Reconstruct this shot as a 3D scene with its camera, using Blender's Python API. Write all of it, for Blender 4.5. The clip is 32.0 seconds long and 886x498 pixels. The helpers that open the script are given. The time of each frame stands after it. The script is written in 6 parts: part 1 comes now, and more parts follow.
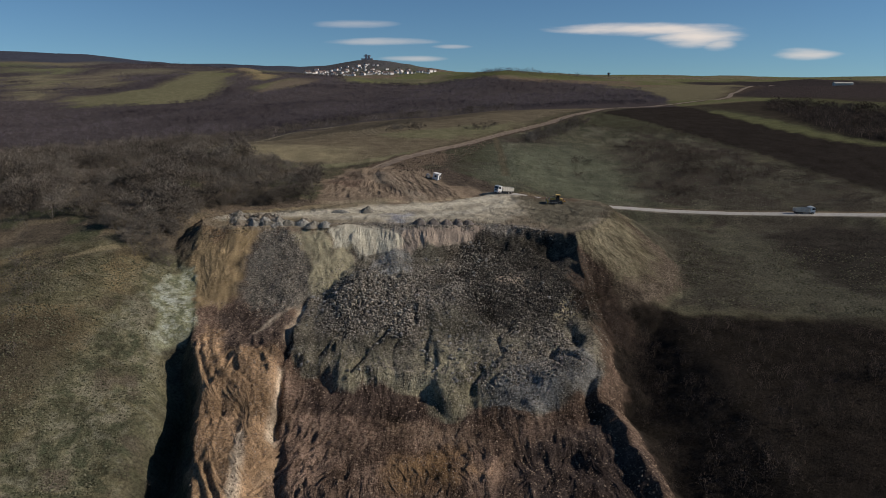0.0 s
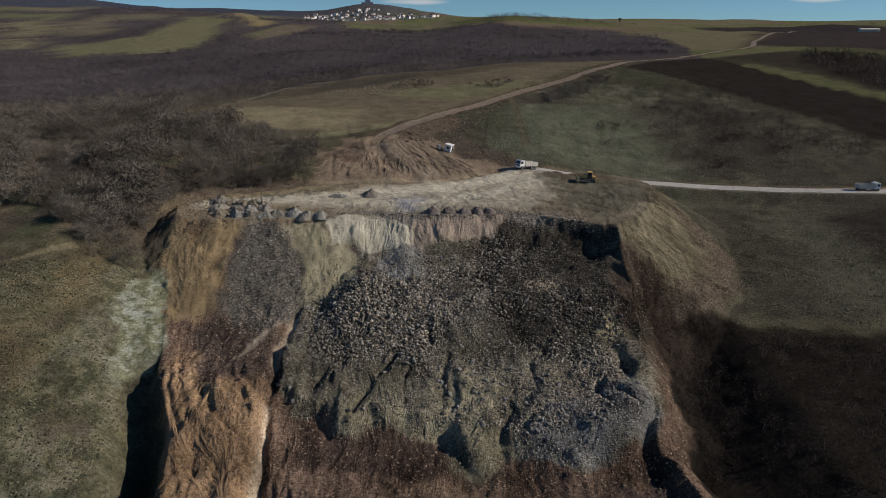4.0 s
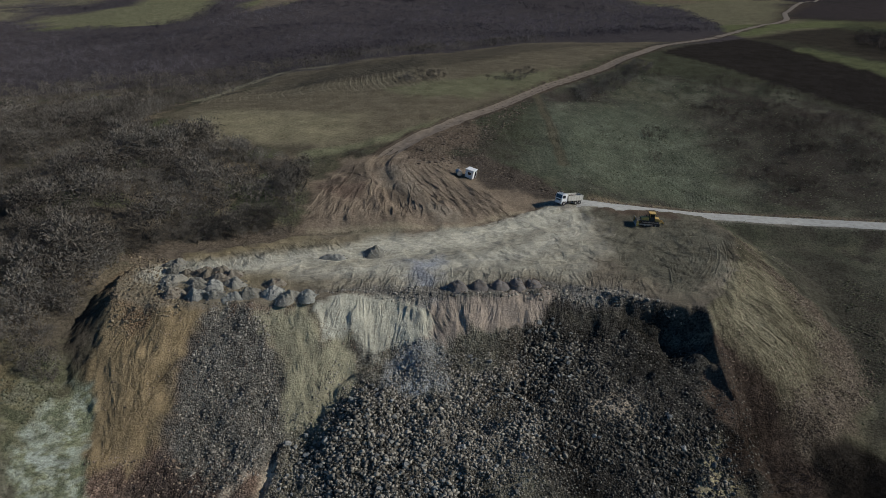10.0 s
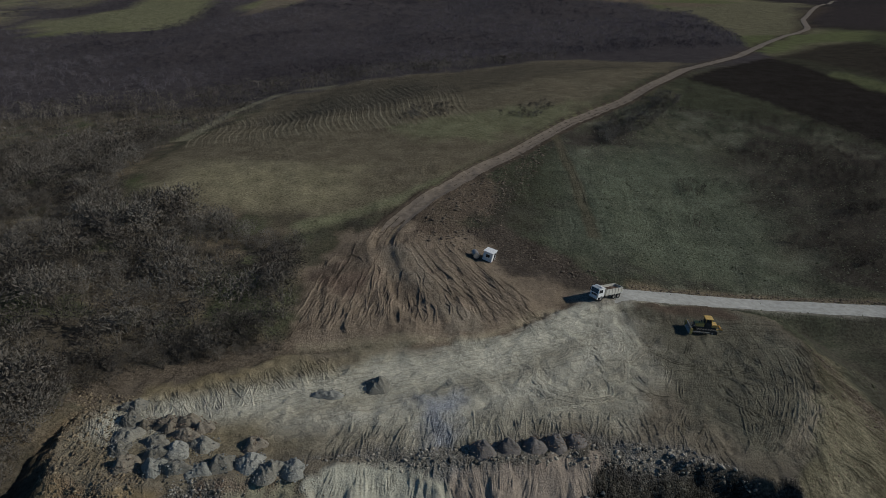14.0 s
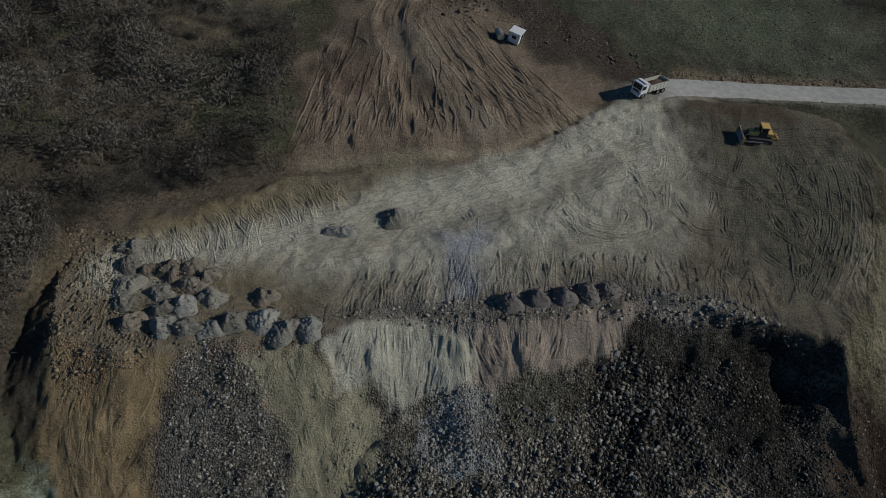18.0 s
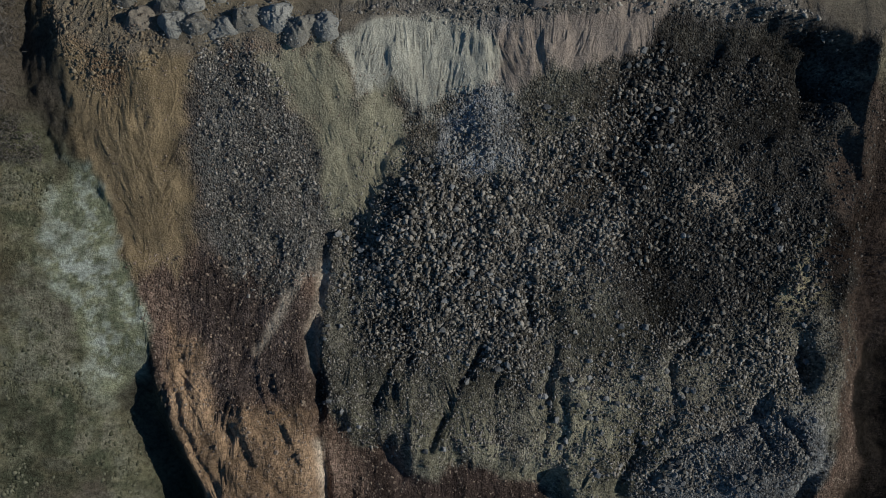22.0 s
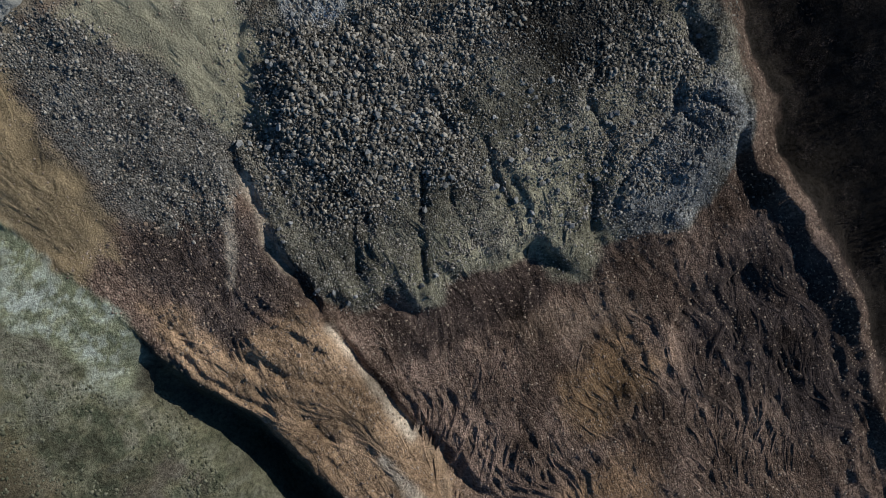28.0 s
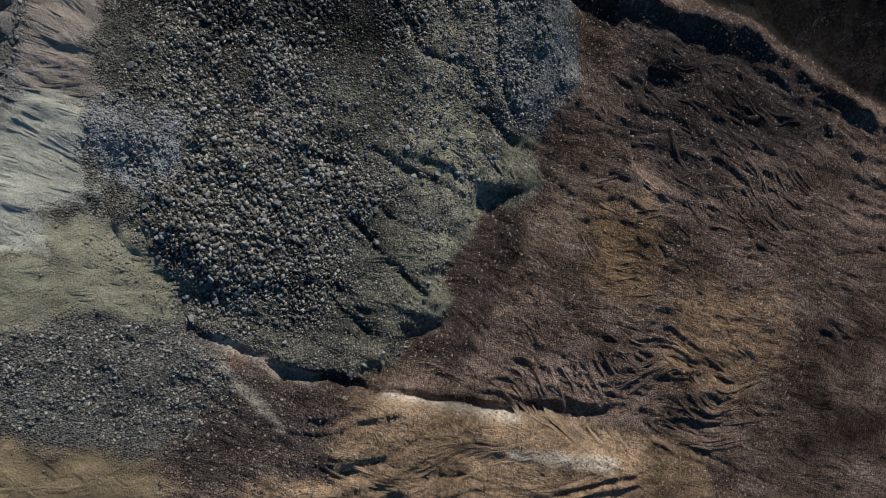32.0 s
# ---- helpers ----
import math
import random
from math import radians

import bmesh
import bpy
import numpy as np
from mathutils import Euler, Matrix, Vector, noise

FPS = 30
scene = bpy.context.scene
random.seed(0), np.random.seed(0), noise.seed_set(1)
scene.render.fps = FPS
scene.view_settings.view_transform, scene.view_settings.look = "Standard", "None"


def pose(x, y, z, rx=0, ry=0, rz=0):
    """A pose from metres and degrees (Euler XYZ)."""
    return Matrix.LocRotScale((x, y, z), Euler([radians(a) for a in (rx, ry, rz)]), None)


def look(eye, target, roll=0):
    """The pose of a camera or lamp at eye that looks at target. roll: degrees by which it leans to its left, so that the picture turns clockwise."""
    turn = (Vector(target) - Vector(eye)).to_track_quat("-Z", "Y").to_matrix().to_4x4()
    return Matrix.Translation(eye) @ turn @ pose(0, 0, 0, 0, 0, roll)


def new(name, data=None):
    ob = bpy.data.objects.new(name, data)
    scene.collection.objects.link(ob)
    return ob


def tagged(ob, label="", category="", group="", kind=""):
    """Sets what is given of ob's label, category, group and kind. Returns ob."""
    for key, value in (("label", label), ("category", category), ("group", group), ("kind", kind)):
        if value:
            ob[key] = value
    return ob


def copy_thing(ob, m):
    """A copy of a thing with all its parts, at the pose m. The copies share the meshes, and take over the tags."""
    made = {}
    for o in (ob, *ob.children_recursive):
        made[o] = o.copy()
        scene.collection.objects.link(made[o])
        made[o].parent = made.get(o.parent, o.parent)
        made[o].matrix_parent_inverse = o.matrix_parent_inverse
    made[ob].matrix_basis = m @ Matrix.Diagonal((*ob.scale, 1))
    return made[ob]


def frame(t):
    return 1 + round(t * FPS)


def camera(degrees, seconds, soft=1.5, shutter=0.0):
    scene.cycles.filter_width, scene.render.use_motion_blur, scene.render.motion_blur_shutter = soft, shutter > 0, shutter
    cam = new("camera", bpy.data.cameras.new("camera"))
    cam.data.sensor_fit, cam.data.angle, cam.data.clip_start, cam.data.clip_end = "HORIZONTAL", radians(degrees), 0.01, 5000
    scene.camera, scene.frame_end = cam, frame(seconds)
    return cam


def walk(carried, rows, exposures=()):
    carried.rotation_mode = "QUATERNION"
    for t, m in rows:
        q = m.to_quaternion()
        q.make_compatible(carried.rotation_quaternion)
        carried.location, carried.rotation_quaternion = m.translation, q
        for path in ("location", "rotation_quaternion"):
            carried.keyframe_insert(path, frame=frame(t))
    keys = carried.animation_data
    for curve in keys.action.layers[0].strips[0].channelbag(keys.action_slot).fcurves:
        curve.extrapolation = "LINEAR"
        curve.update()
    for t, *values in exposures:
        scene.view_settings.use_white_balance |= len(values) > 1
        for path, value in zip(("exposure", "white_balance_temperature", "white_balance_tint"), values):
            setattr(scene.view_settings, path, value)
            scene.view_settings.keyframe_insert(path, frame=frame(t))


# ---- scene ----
cam = camera(65.7, 32.0, soft=0.65)
METRES, EYE, TILT, LEAN, TURN = 150.0, 40.0, -14.2, 0.0, 0.0
ROWS = [
    (0.0, 0.0, 0.0, 0.0, 0.0, 0.0, -0.0),
    (0.5, -0.0034, 0.025, 0.0087, 0.02, -0.01, -0.01),
    (1.0, -0.0066, 0.0497, 0.0185, 0.05, -0.01, 0.0),
    (1.5, -0.0101, 0.0741, 0.0291, 0.06, 0.01, -0.02),
    (2.0, -0.0132, 0.0984, 0.0402, 0.09, -0.0, -0.01),
    (2.5, -0.0161, 0.1231, 0.0503, 0.11, 0.01, 0.0),
    (3.0, -0.0191, 0.148, 0.0591, 0.13, 0.03, 0.01),
    (3.5, -0.0217, 0.1731, 0.0664, 0.15, -1.93, 0.04),
    (5.5, -0.0318, 0.2743, 0.0955, 0.31, -7.28, 0.06),
    (6.0, -0.0349, 0.2996, 0.1019, 0.31, -7.25, 0.07),
    (6.5, -0.0377, 0.3246, 0.1087, 0.32, -7.25, 0.07),
    (7.0, -0.0406, 0.3504, 0.1148, 0.32, -7.25, 0.05),
    (7.5, -0.0434, 0.3749, 0.1252, 0.36, -7.23, 0.03),
    (8.0, -0.0463, 0.3992, 0.1374, 0.36, -7.19, 0.03),
    (8.5, -0.0486, 0.4228, 0.1504, 0.39, -7.15, 0.05),
    (9.0, -0.0513, 0.4463, 0.1655, 0.39, -7.13, 0.03),
    (9.5, -0.054, 0.4692, 0.1823, 0.39, -7.1, 0.05),
    (10.0, -0.0565, 0.4923, 0.1985, 0.41, -7.04, 0.08),
    (10.5, -0.0591, 0.5158, 0.215, 0.41, -7.01, 0.1),
    (11.0, -0.0618, 0.539, 0.2314, 0.43, -6.97, 0.1),
    (11.5, -0.0642, 0.5622, 0.2479, 0.45, -6.94, 0.11),
    (12.0, -0.0665, 0.5855, 0.2646, 0.47, -6.91, 0.1),
    (12.5, -0.0692, 0.609, 0.2815, 0.48, -7.01, 0.08),
    (13.0, -0.0717, 0.6325, 0.2986, 0.5, -7.12, 0.06),
    (13.5, -0.0743, 0.6562, 0.3152, 0.52, -7.08, 0.09),
    (15.5, -0.0825, 0.7452, 0.3699, 0.7, -14.55, 0.12),
    (16.0, -0.0849, 0.7622, 0.3814, 0.75, -18.46, 0.15),
    (16.5, -0.0875, 0.7773, 0.3925, 0.79, -22.22, 0.18),
    (17.0, -0.09, 0.7901, 0.4024, 0.83, -24.9, 0.21),
    (17.5, -0.0925, 0.8008, 0.4114, 0.88, -28.13, 0.25),
    (18.0, -0.0956, 0.8106, 0.4209, 0.91, -31.91, 0.3),
    (18.5, -0.0981, 0.8189, 0.4273, 0.96, -35.38, 0.36),
    (19.0, -0.1008, 0.827, 0.4341, 0.98, -39.11, 0.4),
    (19.5, -0.1031, 0.8333, 0.4388, 1.01, -42.77, 0.45),
    (20.0, -0.1048, 0.8382, 0.4436, 1.06, -46.37, 0.5),
    (20.5, -0.1074, 0.8412, 0.4473, 1.03, -49.89, 0.52),
    (21.0, -0.1093, 0.8436, 0.4508, 1.06, -53.71, 0.54),
    (21.5, -0.1106, 0.8437, 0.4534, 1.09, -57.46, 0.55),
    (22.0, -0.1109, 0.8427, 0.4556, 1.1, -61.05, 0.64),
    (22.5, -0.1104, 0.8418, 0.4583, 1.15, -64.4, 0.72),
    (23.0, -0.1104, 0.8413, 0.461, 1.14, -67.88, 0.75),
    (23.5, -0.1107, 0.8419, 0.464, 0.72, -71.47, 0.82),
    (24.0, -0.1104, 0.8419, 0.4656, -0.41, -74.69, 1.08),
    (24.5, -0.1102, 0.8412, 0.4664, -2.15, -74.95, 1.44),
    (25.0, -0.1101, 0.8411, 0.4673, -4.42, -75.12, 1.88),
    (25.5, -0.11, 0.8411, 0.4681, -7.57, -75.33, 2.49),
    (26.0, -0.1098, 0.8409, 0.4689, -11.82, -75.61, 3.3),
    (26.5, -0.1096, 0.8409, 0.4692, -15.96, -75.95, 4.08),
    (28.5, -0.1089, 0.841, 0.4703, -31.19, -77.61, 6.72),
    (29.0, -0.1089, 0.8412, 0.4707, -34.82, -78.11, 7.28),
    (29.5, -0.1089, 0.8414, 0.4711, -39.78, -78.82, 8.01),
    (30.0, -0.1088, 0.8418, 0.4713, -46.37, -79.85, 8.82),
    (30.5, -0.1086, 0.8421, 0.4718, -53.08, -80.95, 9.5),
    (31.0, -0.1086, 0.8424, 0.4722, -58.44, -81.87, 9.97),
    (31.5, -0.1084, 0.8427, 0.4725, -63.98, -82.85, 10.38),
    (32.0, -0.1083, 0.8431, 0.4727, -70.01, -83.92, 10.71),
]
EXPOSURES = [(0.0, -0.15, 7150, 14), (3.0, -0.15, 7150, 14), (6.0, -0.13, 6850, 13), (9.0, -0.15, 6450, 8), (13.0, -0.50, 6380, 5), (19.0, -0.78, 6330, 6), (22.0, -0.44, 6280, 7), (26.0, 0.0, 6150, 8), (32.0, -0.05, 6150, 8)]
walk(cam, [(t, pose(0, 0, EYE, TILT, LEAN, TURN) @ pose(METRES * x, METRES * y, METRES * z, 90 + pitch, roll, yaw)) for t, x, y, z, yaw, pitch, roll in ROWS], EXPOSURES)

# ---- world and sun ----
SUN_TO = Vector((0.95, -0.08, 0.50)).normalized()
world = bpy.data.worlds.new("sky")
scene.world = world
world.use_nodes = True
wn, wl = world.node_tree.nodes, world.node_tree.links
wn.clear()
sky = wn.new("ShaderNodeTexSky")
sky.sky_type, sky.sun_disc = "NISHITA", False
sky.sun_elevation = math.asin(SUN_TO.z)
sky.sun_rotation = math.atan2(SUN_TO.x, SUN_TO.y)
sky.altitude, sky.air_density, sky.dust_density, sky.ozone_density = 1000, 0.9, 0.0, 2.5
wcoord = wn.new("ShaderNodeTexCoord")
# the clear dry air of the hills: no milky band along the horizon
wraise = wn.new("ShaderNodeVectorMath")
wraise.operation = "ADD"
wraise.inputs[1].default_value = (0, 0, 0.05)
wl.new(wcoord.outputs["Generated"], wraise.inputs[0])
wl.new(wraise.outputs[0], sky.inputs[0])
wbg = wn.new("ShaderNodeBackground")
wbg.inputs["Strength"].default_value = 0.07
wout = wn.new("ShaderNodeOutputWorld")


def wmath(op, a, b=None, c=None):
    n = wn.new("ShaderNodeMath")
    n.operation = op
    for k, v in enumerate((a, b, c)):
        if v is None:
            continue
        if isinstance(v, (int, float)):
            n.inputs[k].default_value = v
        else:
            wl.new(v, n.inputs[k])
    return n.outputs[0]


# Lens-shaped clouds low over the hills: each an uneven ellipse about a bearing and a height.
wsep = wn.new("ShaderNodeSeparateXYZ")
wl.new(wcoord.outputs["Generated"], wsep.inputs[0])
bearing = wmath("DIVIDE", wsep.outputs[0], wsep.outputs[1])
rise = wmath("DIVIDE", wsep.outputs[2], wsep.outputs[1])
wmap = wn.new("ShaderNodeMapping")
wmap.inputs["Scale"].default_value = (9, 9, 55)
wl.new(wcoord.outputs["Generated"], wmap.inputs[0])
wnoise = wn.new("ShaderNodeTexNoise")
wnoise.inputs["Scale"].default_value, wnoise.inputs["Detail"].default_value = 1.6, 6
wl.new(wmap.outputs[0], wnoise.inputs["Vector"])
ripple = wmath("SUBTRACT", wnoise.outputs[0], 0.5)
cover = None
for cx, cz, rx, rz, dens in ((0.28, 0.062, 0.14, 0.010, 0.95), (0.355, 0.051, 0.07, 0.016, 1.0), (0.385, 0.043, 0.03, 0.012, 0.8), (0.51, 0.029, 0.05, 0.010, 0.8), (-0.085, 0.0455, 0.085, 0.006, 0.5), (-0.04, 0.023, 0.05, 0.0045, 0.5), (-0.12, 0.069, 0.06, 0.007, 0.38), (0.01, 0.039, 0.03, 0.0035, 0.4)):
    du = wmath("POWER", wmath("DIVIDE", wmath("SUBTRACT", bearing, cx), rx), 2)
    dv = wmath("POWER", wmath("DIVIDE", wmath("SUBTRACT", rise, cz), rz), 2)
    q = wmath("ADD", wmath("ADD", du, dv), wmath("MULTIPLY", ripple, 1.5))
    fall = wn.new("ShaderNodeMapRange")
    fall.interpolation_type = "SMOOTHSTEP"
    wl.new(q, fall.inputs[0])
    fall.inputs[1].default_value, fall.inputs[2].default_value = 1.1, -0.25
    fall.inputs[3].default_value, fall.inputs[4].default_value = 0.0, dens
    ahead = wmath("GREATER_THAN", wsep.outputs[1], 0.0)
    one = wmath("MULTIPLY", fall.outputs[0], ahead)
    cover = one if cover is None else wmath("MAXIMUM", cover, one)
wmix = wn.new("ShaderNodeMix")
wmix.data_type = "RGBA"
wl.new(cover, wmix.inputs[0])
wtint = wn.new("ShaderNodeMix")
wtint.data_type, wtint.blend_type = "RGBA", "MULTIPLY"
wtint.inputs[0].default_value = 1.0
wtint.inputs[7].default_value = (0.63, 0.97, 1.20, 1)
wl.new(sky.outputs[0], wtint.inputs[6])
wl.new(wtint.outputs[2], wmix.inputs[6])
wmix.inputs[7].default_value = (11.5, 11.2, 11.0, 1)
wl.new(wmix.outputs[2], wbg.inputs["Color"])
wl.new(wbg.outputs[0], wout.inputs[0])

sun_data = bpy.data.lights.new("sun", "SUN")
sun_data.energy, sun_data.angle, sun_data.color = 4.2, radians(0.55), (1.0, 0.96, 0.92)
sun = new("sun", sun_data)
sun.matrix_world = look((200, -100, 300), Vector((200, -100, 300)) - SUN_TO)

# ---- materials ----


def nodes_of(name):
    m = bpy.data.materials.new(name)
    m.use_nodes = True
    n, l = m.node_tree.nodes, m.node_tree.links
    return m, n, l, n["Principled BSDF"]


def noise_node(n, l, vec, scale, detail=4, rough=0.6):
    t = n.new("ShaderNodeTexNoise")
    t.inputs["Scale"].default_value, t.inputs["Detail"].default_value, t.inputs["Roughness"].default_value = scale, detail, rough
    l.new(vec, t.inputs["Vector"])
    return t.outputs[0]


def ranged(n, l, src, lo, hi, a=0.0, b=1.0):
    r = n.new("ShaderNodeMapRange")
    r.inputs[1].default_value, r.inputs[2].default_value, r.inputs[3].default_value, r.inputs[4].default_value = lo, hi, a, b
    l.new(src, r.inputs[0])
    return r.outputs[0]


def scaled(n, l, col, fac):
    """Colour times a factor."""
    v = n.new("ShaderNodeVectorMath")
    v.operation = "SCALE"
    l.new(col, v.inputs[0])
    l.new(fac, v.inputs["Scale"])
    return v.outputs[0]


def bump(n, l, bsdf, height, strength, dist):
    b = n.new("ShaderNodeBump")
    b.inputs["Strength"].default_value, b.inputs["Distance"].default_value = strength, dist
    l.new(height, b.inputs["Height"])
    l.new(b.outputs[0], bsdf.inputs["Normal"])


def attribute(n, name):
    a = n.new("ShaderNodeAttribute")
    a.attribute_name = name
    return a


def ground_material():
    m, n, l, b = nodes_of("earth_grass_and_stone")
    geo = n.new("ShaderNodeNewGeometry")
    pos = geo.outputs["Position"]
    tint = attribute(n, "tint").outputs["Color"]
    stony = attribute(n, "stony").outputs["Fac"]
    grain = noise_node(n, l, pos, 1.7, 7, 0.78)
    patch = noise_node(n, l, pos, 0.16, 5, 0.6)
    calm = attribute(n, "calm").outputs["Fac"]
    gmix = n.new("ShaderNodeMix")
    l.new(calm, gmix.inputs[0])
    l.new(ranged(n, l, grain, 0.34, 0.66, 0.45, 1.55), gmix.inputs[2])
    l.new(ranged(n, l, grain, 0.34, 0.66, 0.86, 1.14), gmix.inputs[3])
    c = scaled(n, l, tint, gmix.outputs[0])
    c = scaled(n, l, c, ranged(n, l, patch, 0.3, 0.7, 0.78, 1.22))
    # loose stones: pale and dark cells where the ground is stony
    vor = n.new("ShaderNodeTexVoronoi")
    vor.inputs["Scale"].default_value = 3.4
    l.new(pos, vor.inputs["Vector"])
    sep = n.new("ShaderNodeSeparateColor")
    l.new(vor.outputs["Color"], sep.inputs[0])
    cell = ranged(n, l, sep.outputs[0], 0, 1, 0.38, 1.7)
    mixf = n.new("ShaderNodeMix")
    l.new(stony, mixf.inputs[0])
    mixf.inputs[2].default_value = 1.0
    l.new(cell, mixf.inputs[3])
    c = scaled(n, l, c, mixf.outputs[0])
    l.new(c, b.inputs["Base Color"])
    b.inputs["Roughness"].default_value = 1.0
    b.inputs["Specular IOR Level"].default_value = 0.0
    h = n.new("ShaderNodeMath")
    h.operation = "MULTIPLY_ADD"
    inv = ranged(n, l, vor.outputs["Distance"], 0, 0.6, 0.8, 0)
    l.new(inv, h.inputs[0])
    l.new(stony, h.inputs[1])
    gcalm = n.new("ShaderNodeMath")
    gcalm.operation = "MULTIPLY"
    l.new(grain, gcalm.inputs[0])
    l.new(ranged(n, l, calm, 0, 1, 1.0, 0.55), gcalm.inputs[1])
    l.new(gcalm.outputs[0], h.inputs[2])
    # fine runnels down the slope where rain has washed it
    wash = attribute(n, "wash").outputs["Fac"]
    mp = n.new("ShaderNodeMapping")
    mp.inputs["Scale"].default_value = (1.0, 0.22, 0.22)
    warp = n.new("ShaderNodeVectorMath")
    warp.operation = "MULTIPLY_ADD"
    wob = n.new("ShaderNodeTexNoise")
    wob.inputs["Scale"].default_value = 0.12
    l.new(pos, wob.inputs["Vector"])
    l.new(wob.outputs["Color"], warp.inputs[0])
    warp.inputs[1].default_value = (4, 4, 0)
    l.new(pos, warp.inputs[2])
    l.new(warp.outputs[0], mp.inputs[0])
    run = noise_node(n, l, mp.outputs[0], 0.8, 3, 0.5)
    h2 = n.new("ShaderNodeMath")
    h2.operation = "MULTIPLY_ADD"
    r2 = ranged(n, l, run, 0.3, 0.7, 0.0, 1.5)
    l.new(r2, h2.inputs[0])
    l.new(wash, h2.inputs[1])
    l.new(h.outputs[0], h2.inputs[2])
    bump(n, l, b, h2.outputs[0], 1.0, 0.55)
    return m


def rock_material(name, dark, pale, tone=""):
    m, n, l, b = nodes_of(name)
    geo = n.new("ShaderNodeNewGeometry")
    pick = attribute(n, "tone").outputs["Fac"] if tone else n.new("ShaderNodeObjectInfo").outputs["Random"]
    ramp = n.new("ShaderNodeMix")
    ramp.data_type = "RGBA"
    ramp.inputs[6].default_value, ramp.inputs[7].default_value = (*dark, 1), (*pale, 1)
    l.new(pick, ramp.inputs[0])
    g = noise_node(n, l, geo.outputs["Position"], 5, 5, 0.7)
    l.new(scaled(n, l, ramp.outputs[2], ranged(n, l, g, 0.3, 0.7, 0.6, 1.35)), b.inputs["Base Color"])
    b.inputs["Roughness"].default_value = 0.9
    b.inputs["Specular IOR Level"].default_value = 0.25
    bump(n, l, b, g, 0.6, 0.15)
    return m


def plain(name, color, rough=0.6, metal=0.0, spread=0.25, scale=3.0, spec=0.4):
    """A surface with blotches of dust and wear over its own colour."""
    m, n, l, b = nodes_of(name)
    geo = n.new("ShaderNodeNewGeometry")
    g = noise_node(n, l, geo.outputs["Position"], scale, 6, 0.65)
    rgb = n.new("ShaderNodeRGB")
    rgb.outputs[0].default_value = (*color, 1)
    l.new(scaled(n, l, rgb.outputs[0], ranged(n, l, g, 0.3, 0.7, 1 - spread, 1 + spread)), b.inputs["Base Color"])
    l.new(ranged(n, l, g, 0.3, 0.7, min(1, rough + 0.15), max(0, rough - 0.1)), b.inputs["Roughness"])
    b.inputs["Metallic"].default_value = metal
    b.inputs["Specular IOR Level"].default_value = spec
    return m


def brush_material(name, a, c):
    m, n, l, b = nodes_of(name)
    mix = n.new("ShaderNodeMix")
    mix.data_type = "RGBA"
    mix.inputs[6].default_value, mix.inputs[7].default_value = (*a, 1), (*c, 1)
    l.new(attribute(n, "tone").outputs["Fac"], mix.inputs[0])
    geo = n.new("ShaderNodeNewGeometry")
    g = noise_node(n, l, geo.outputs["Position"], 1.3, 3)
    l.new(scaled(n, l, mix.outputs[2], ranged(n, l, g, 0.3, 0.7, 0.75, 1.25)), b.inputs["Base Color"])
    b.inputs["Roughness"].default_value = 0.95
    b.inputs["Specular IOR Level"].default_value = 0.02
    return m


M_GROUND = ground_material()
M_ROCK = rock_material("grey_quarry_rock", (0.10, 0.098, 0.088), (0.30, 0.29, 0.26))
M_OCHRE = rock_material("ochre_brown_rock", (0.13, 0.09, 0.06), (0.32, 0.24, 0.165))
M_ROCKS = rock_material("grey_rubble", (0.055, 0.049, 0.039), (0.42, 0.372, 0.295), "tone")
M_CLODS = rock_material("brown_clods", (0.10, 0.068, 0.048), (0.36, 0.27, 0.19), "tone")
M_EDGE = rock_material("ochre_brown_clods", (0.13, 0.098, 0.062), (0.29, 0.225, 0.14), "tone")
M_LUMPS = rock_material("dark_earth_lumps", (0.07, 0.052, 0.038), (0.19, 0.148, 0.105), "tone")
M_HEAP = rock_material("grey_heap_rubble", (0.15, 0.145, 0.125), (0.34, 0.33, 0.29), "tone")
M_BRUSH = brush_material("bare_grey_brown_twigs", (0.062, 0.053, 0.043), (0.185, 0.162, 0.132))
# dark shrub twigs, darkened further to carry the gully's shade
M_BRUSH_RED = brush_material("bare_dark_twigs", (0.03, 0.024, 0.02), (0.12, 0.094, 0.076))
M_GRASS = brush_material("dry_grass", (0.05, 0.056, 0.032), (0.20, 0.195, 0.135))
M_GRASS_DARK = brush_material("green_winter_grass", (0.06, 0.06, 0.036), (0.17, 0.162, 0.105))
# cooler than the near twigs, air haze mixed into the twig colour
M_FAR = brush_material("distant_bare_wood", (0.052, 0.045, 0.05), (0.135, 0.118, 0.122))
M_WHITE = plain("white_truck_paint", (0.72, 0.71, 0.68), 0.45, spread=0.15)
M_BEIGE = plain("dusty_steel_tipper", (0.50, 0.47, 0.40), 0.6, spread=0.25)
M_DARK = plain("black_rubber", (0.025, 0.024, 0.023), 0.85)
M_STEEL = plain("worn_steel", (0.33, 0.31, 0.28), 0.5, 0.6)
M_FRAME = plain("dark_chassis_steel", (0.06, 0.055, 0.05), 0.6, 0.2)
M_YELLOW = plain("yellow_machine_paint", (0.62, 0.40, 0.12), 0.6, spread=0.25)
M_GLASS = plain("dark_cab_glass", (0.02, 0.024, 0.028), 0.12, spec=0.6)
M_LAMP = plain("clear_lamp_glass", (0.6, 0.6, 0.55), 0.2)
M_PLASTER = plain("white_plaster", (0.75, 0.72, 0.67), 0.9, scale=0.4, spread=0.1)
M_TILE = plain("weathered_roof_tile", (0.17, 0.12, 0.10), 0.85, scale=0.4)
M_STONE = plain("grey_monument_stone", (0.24, 0.25, 0.28), 0.85, scale=0.2)
M_HAUL = plain("pale_crushed_stone_road", (0.40, 0.38, 0.335), 0.95, spread=0.22, scale=0.8, spec=0.1)
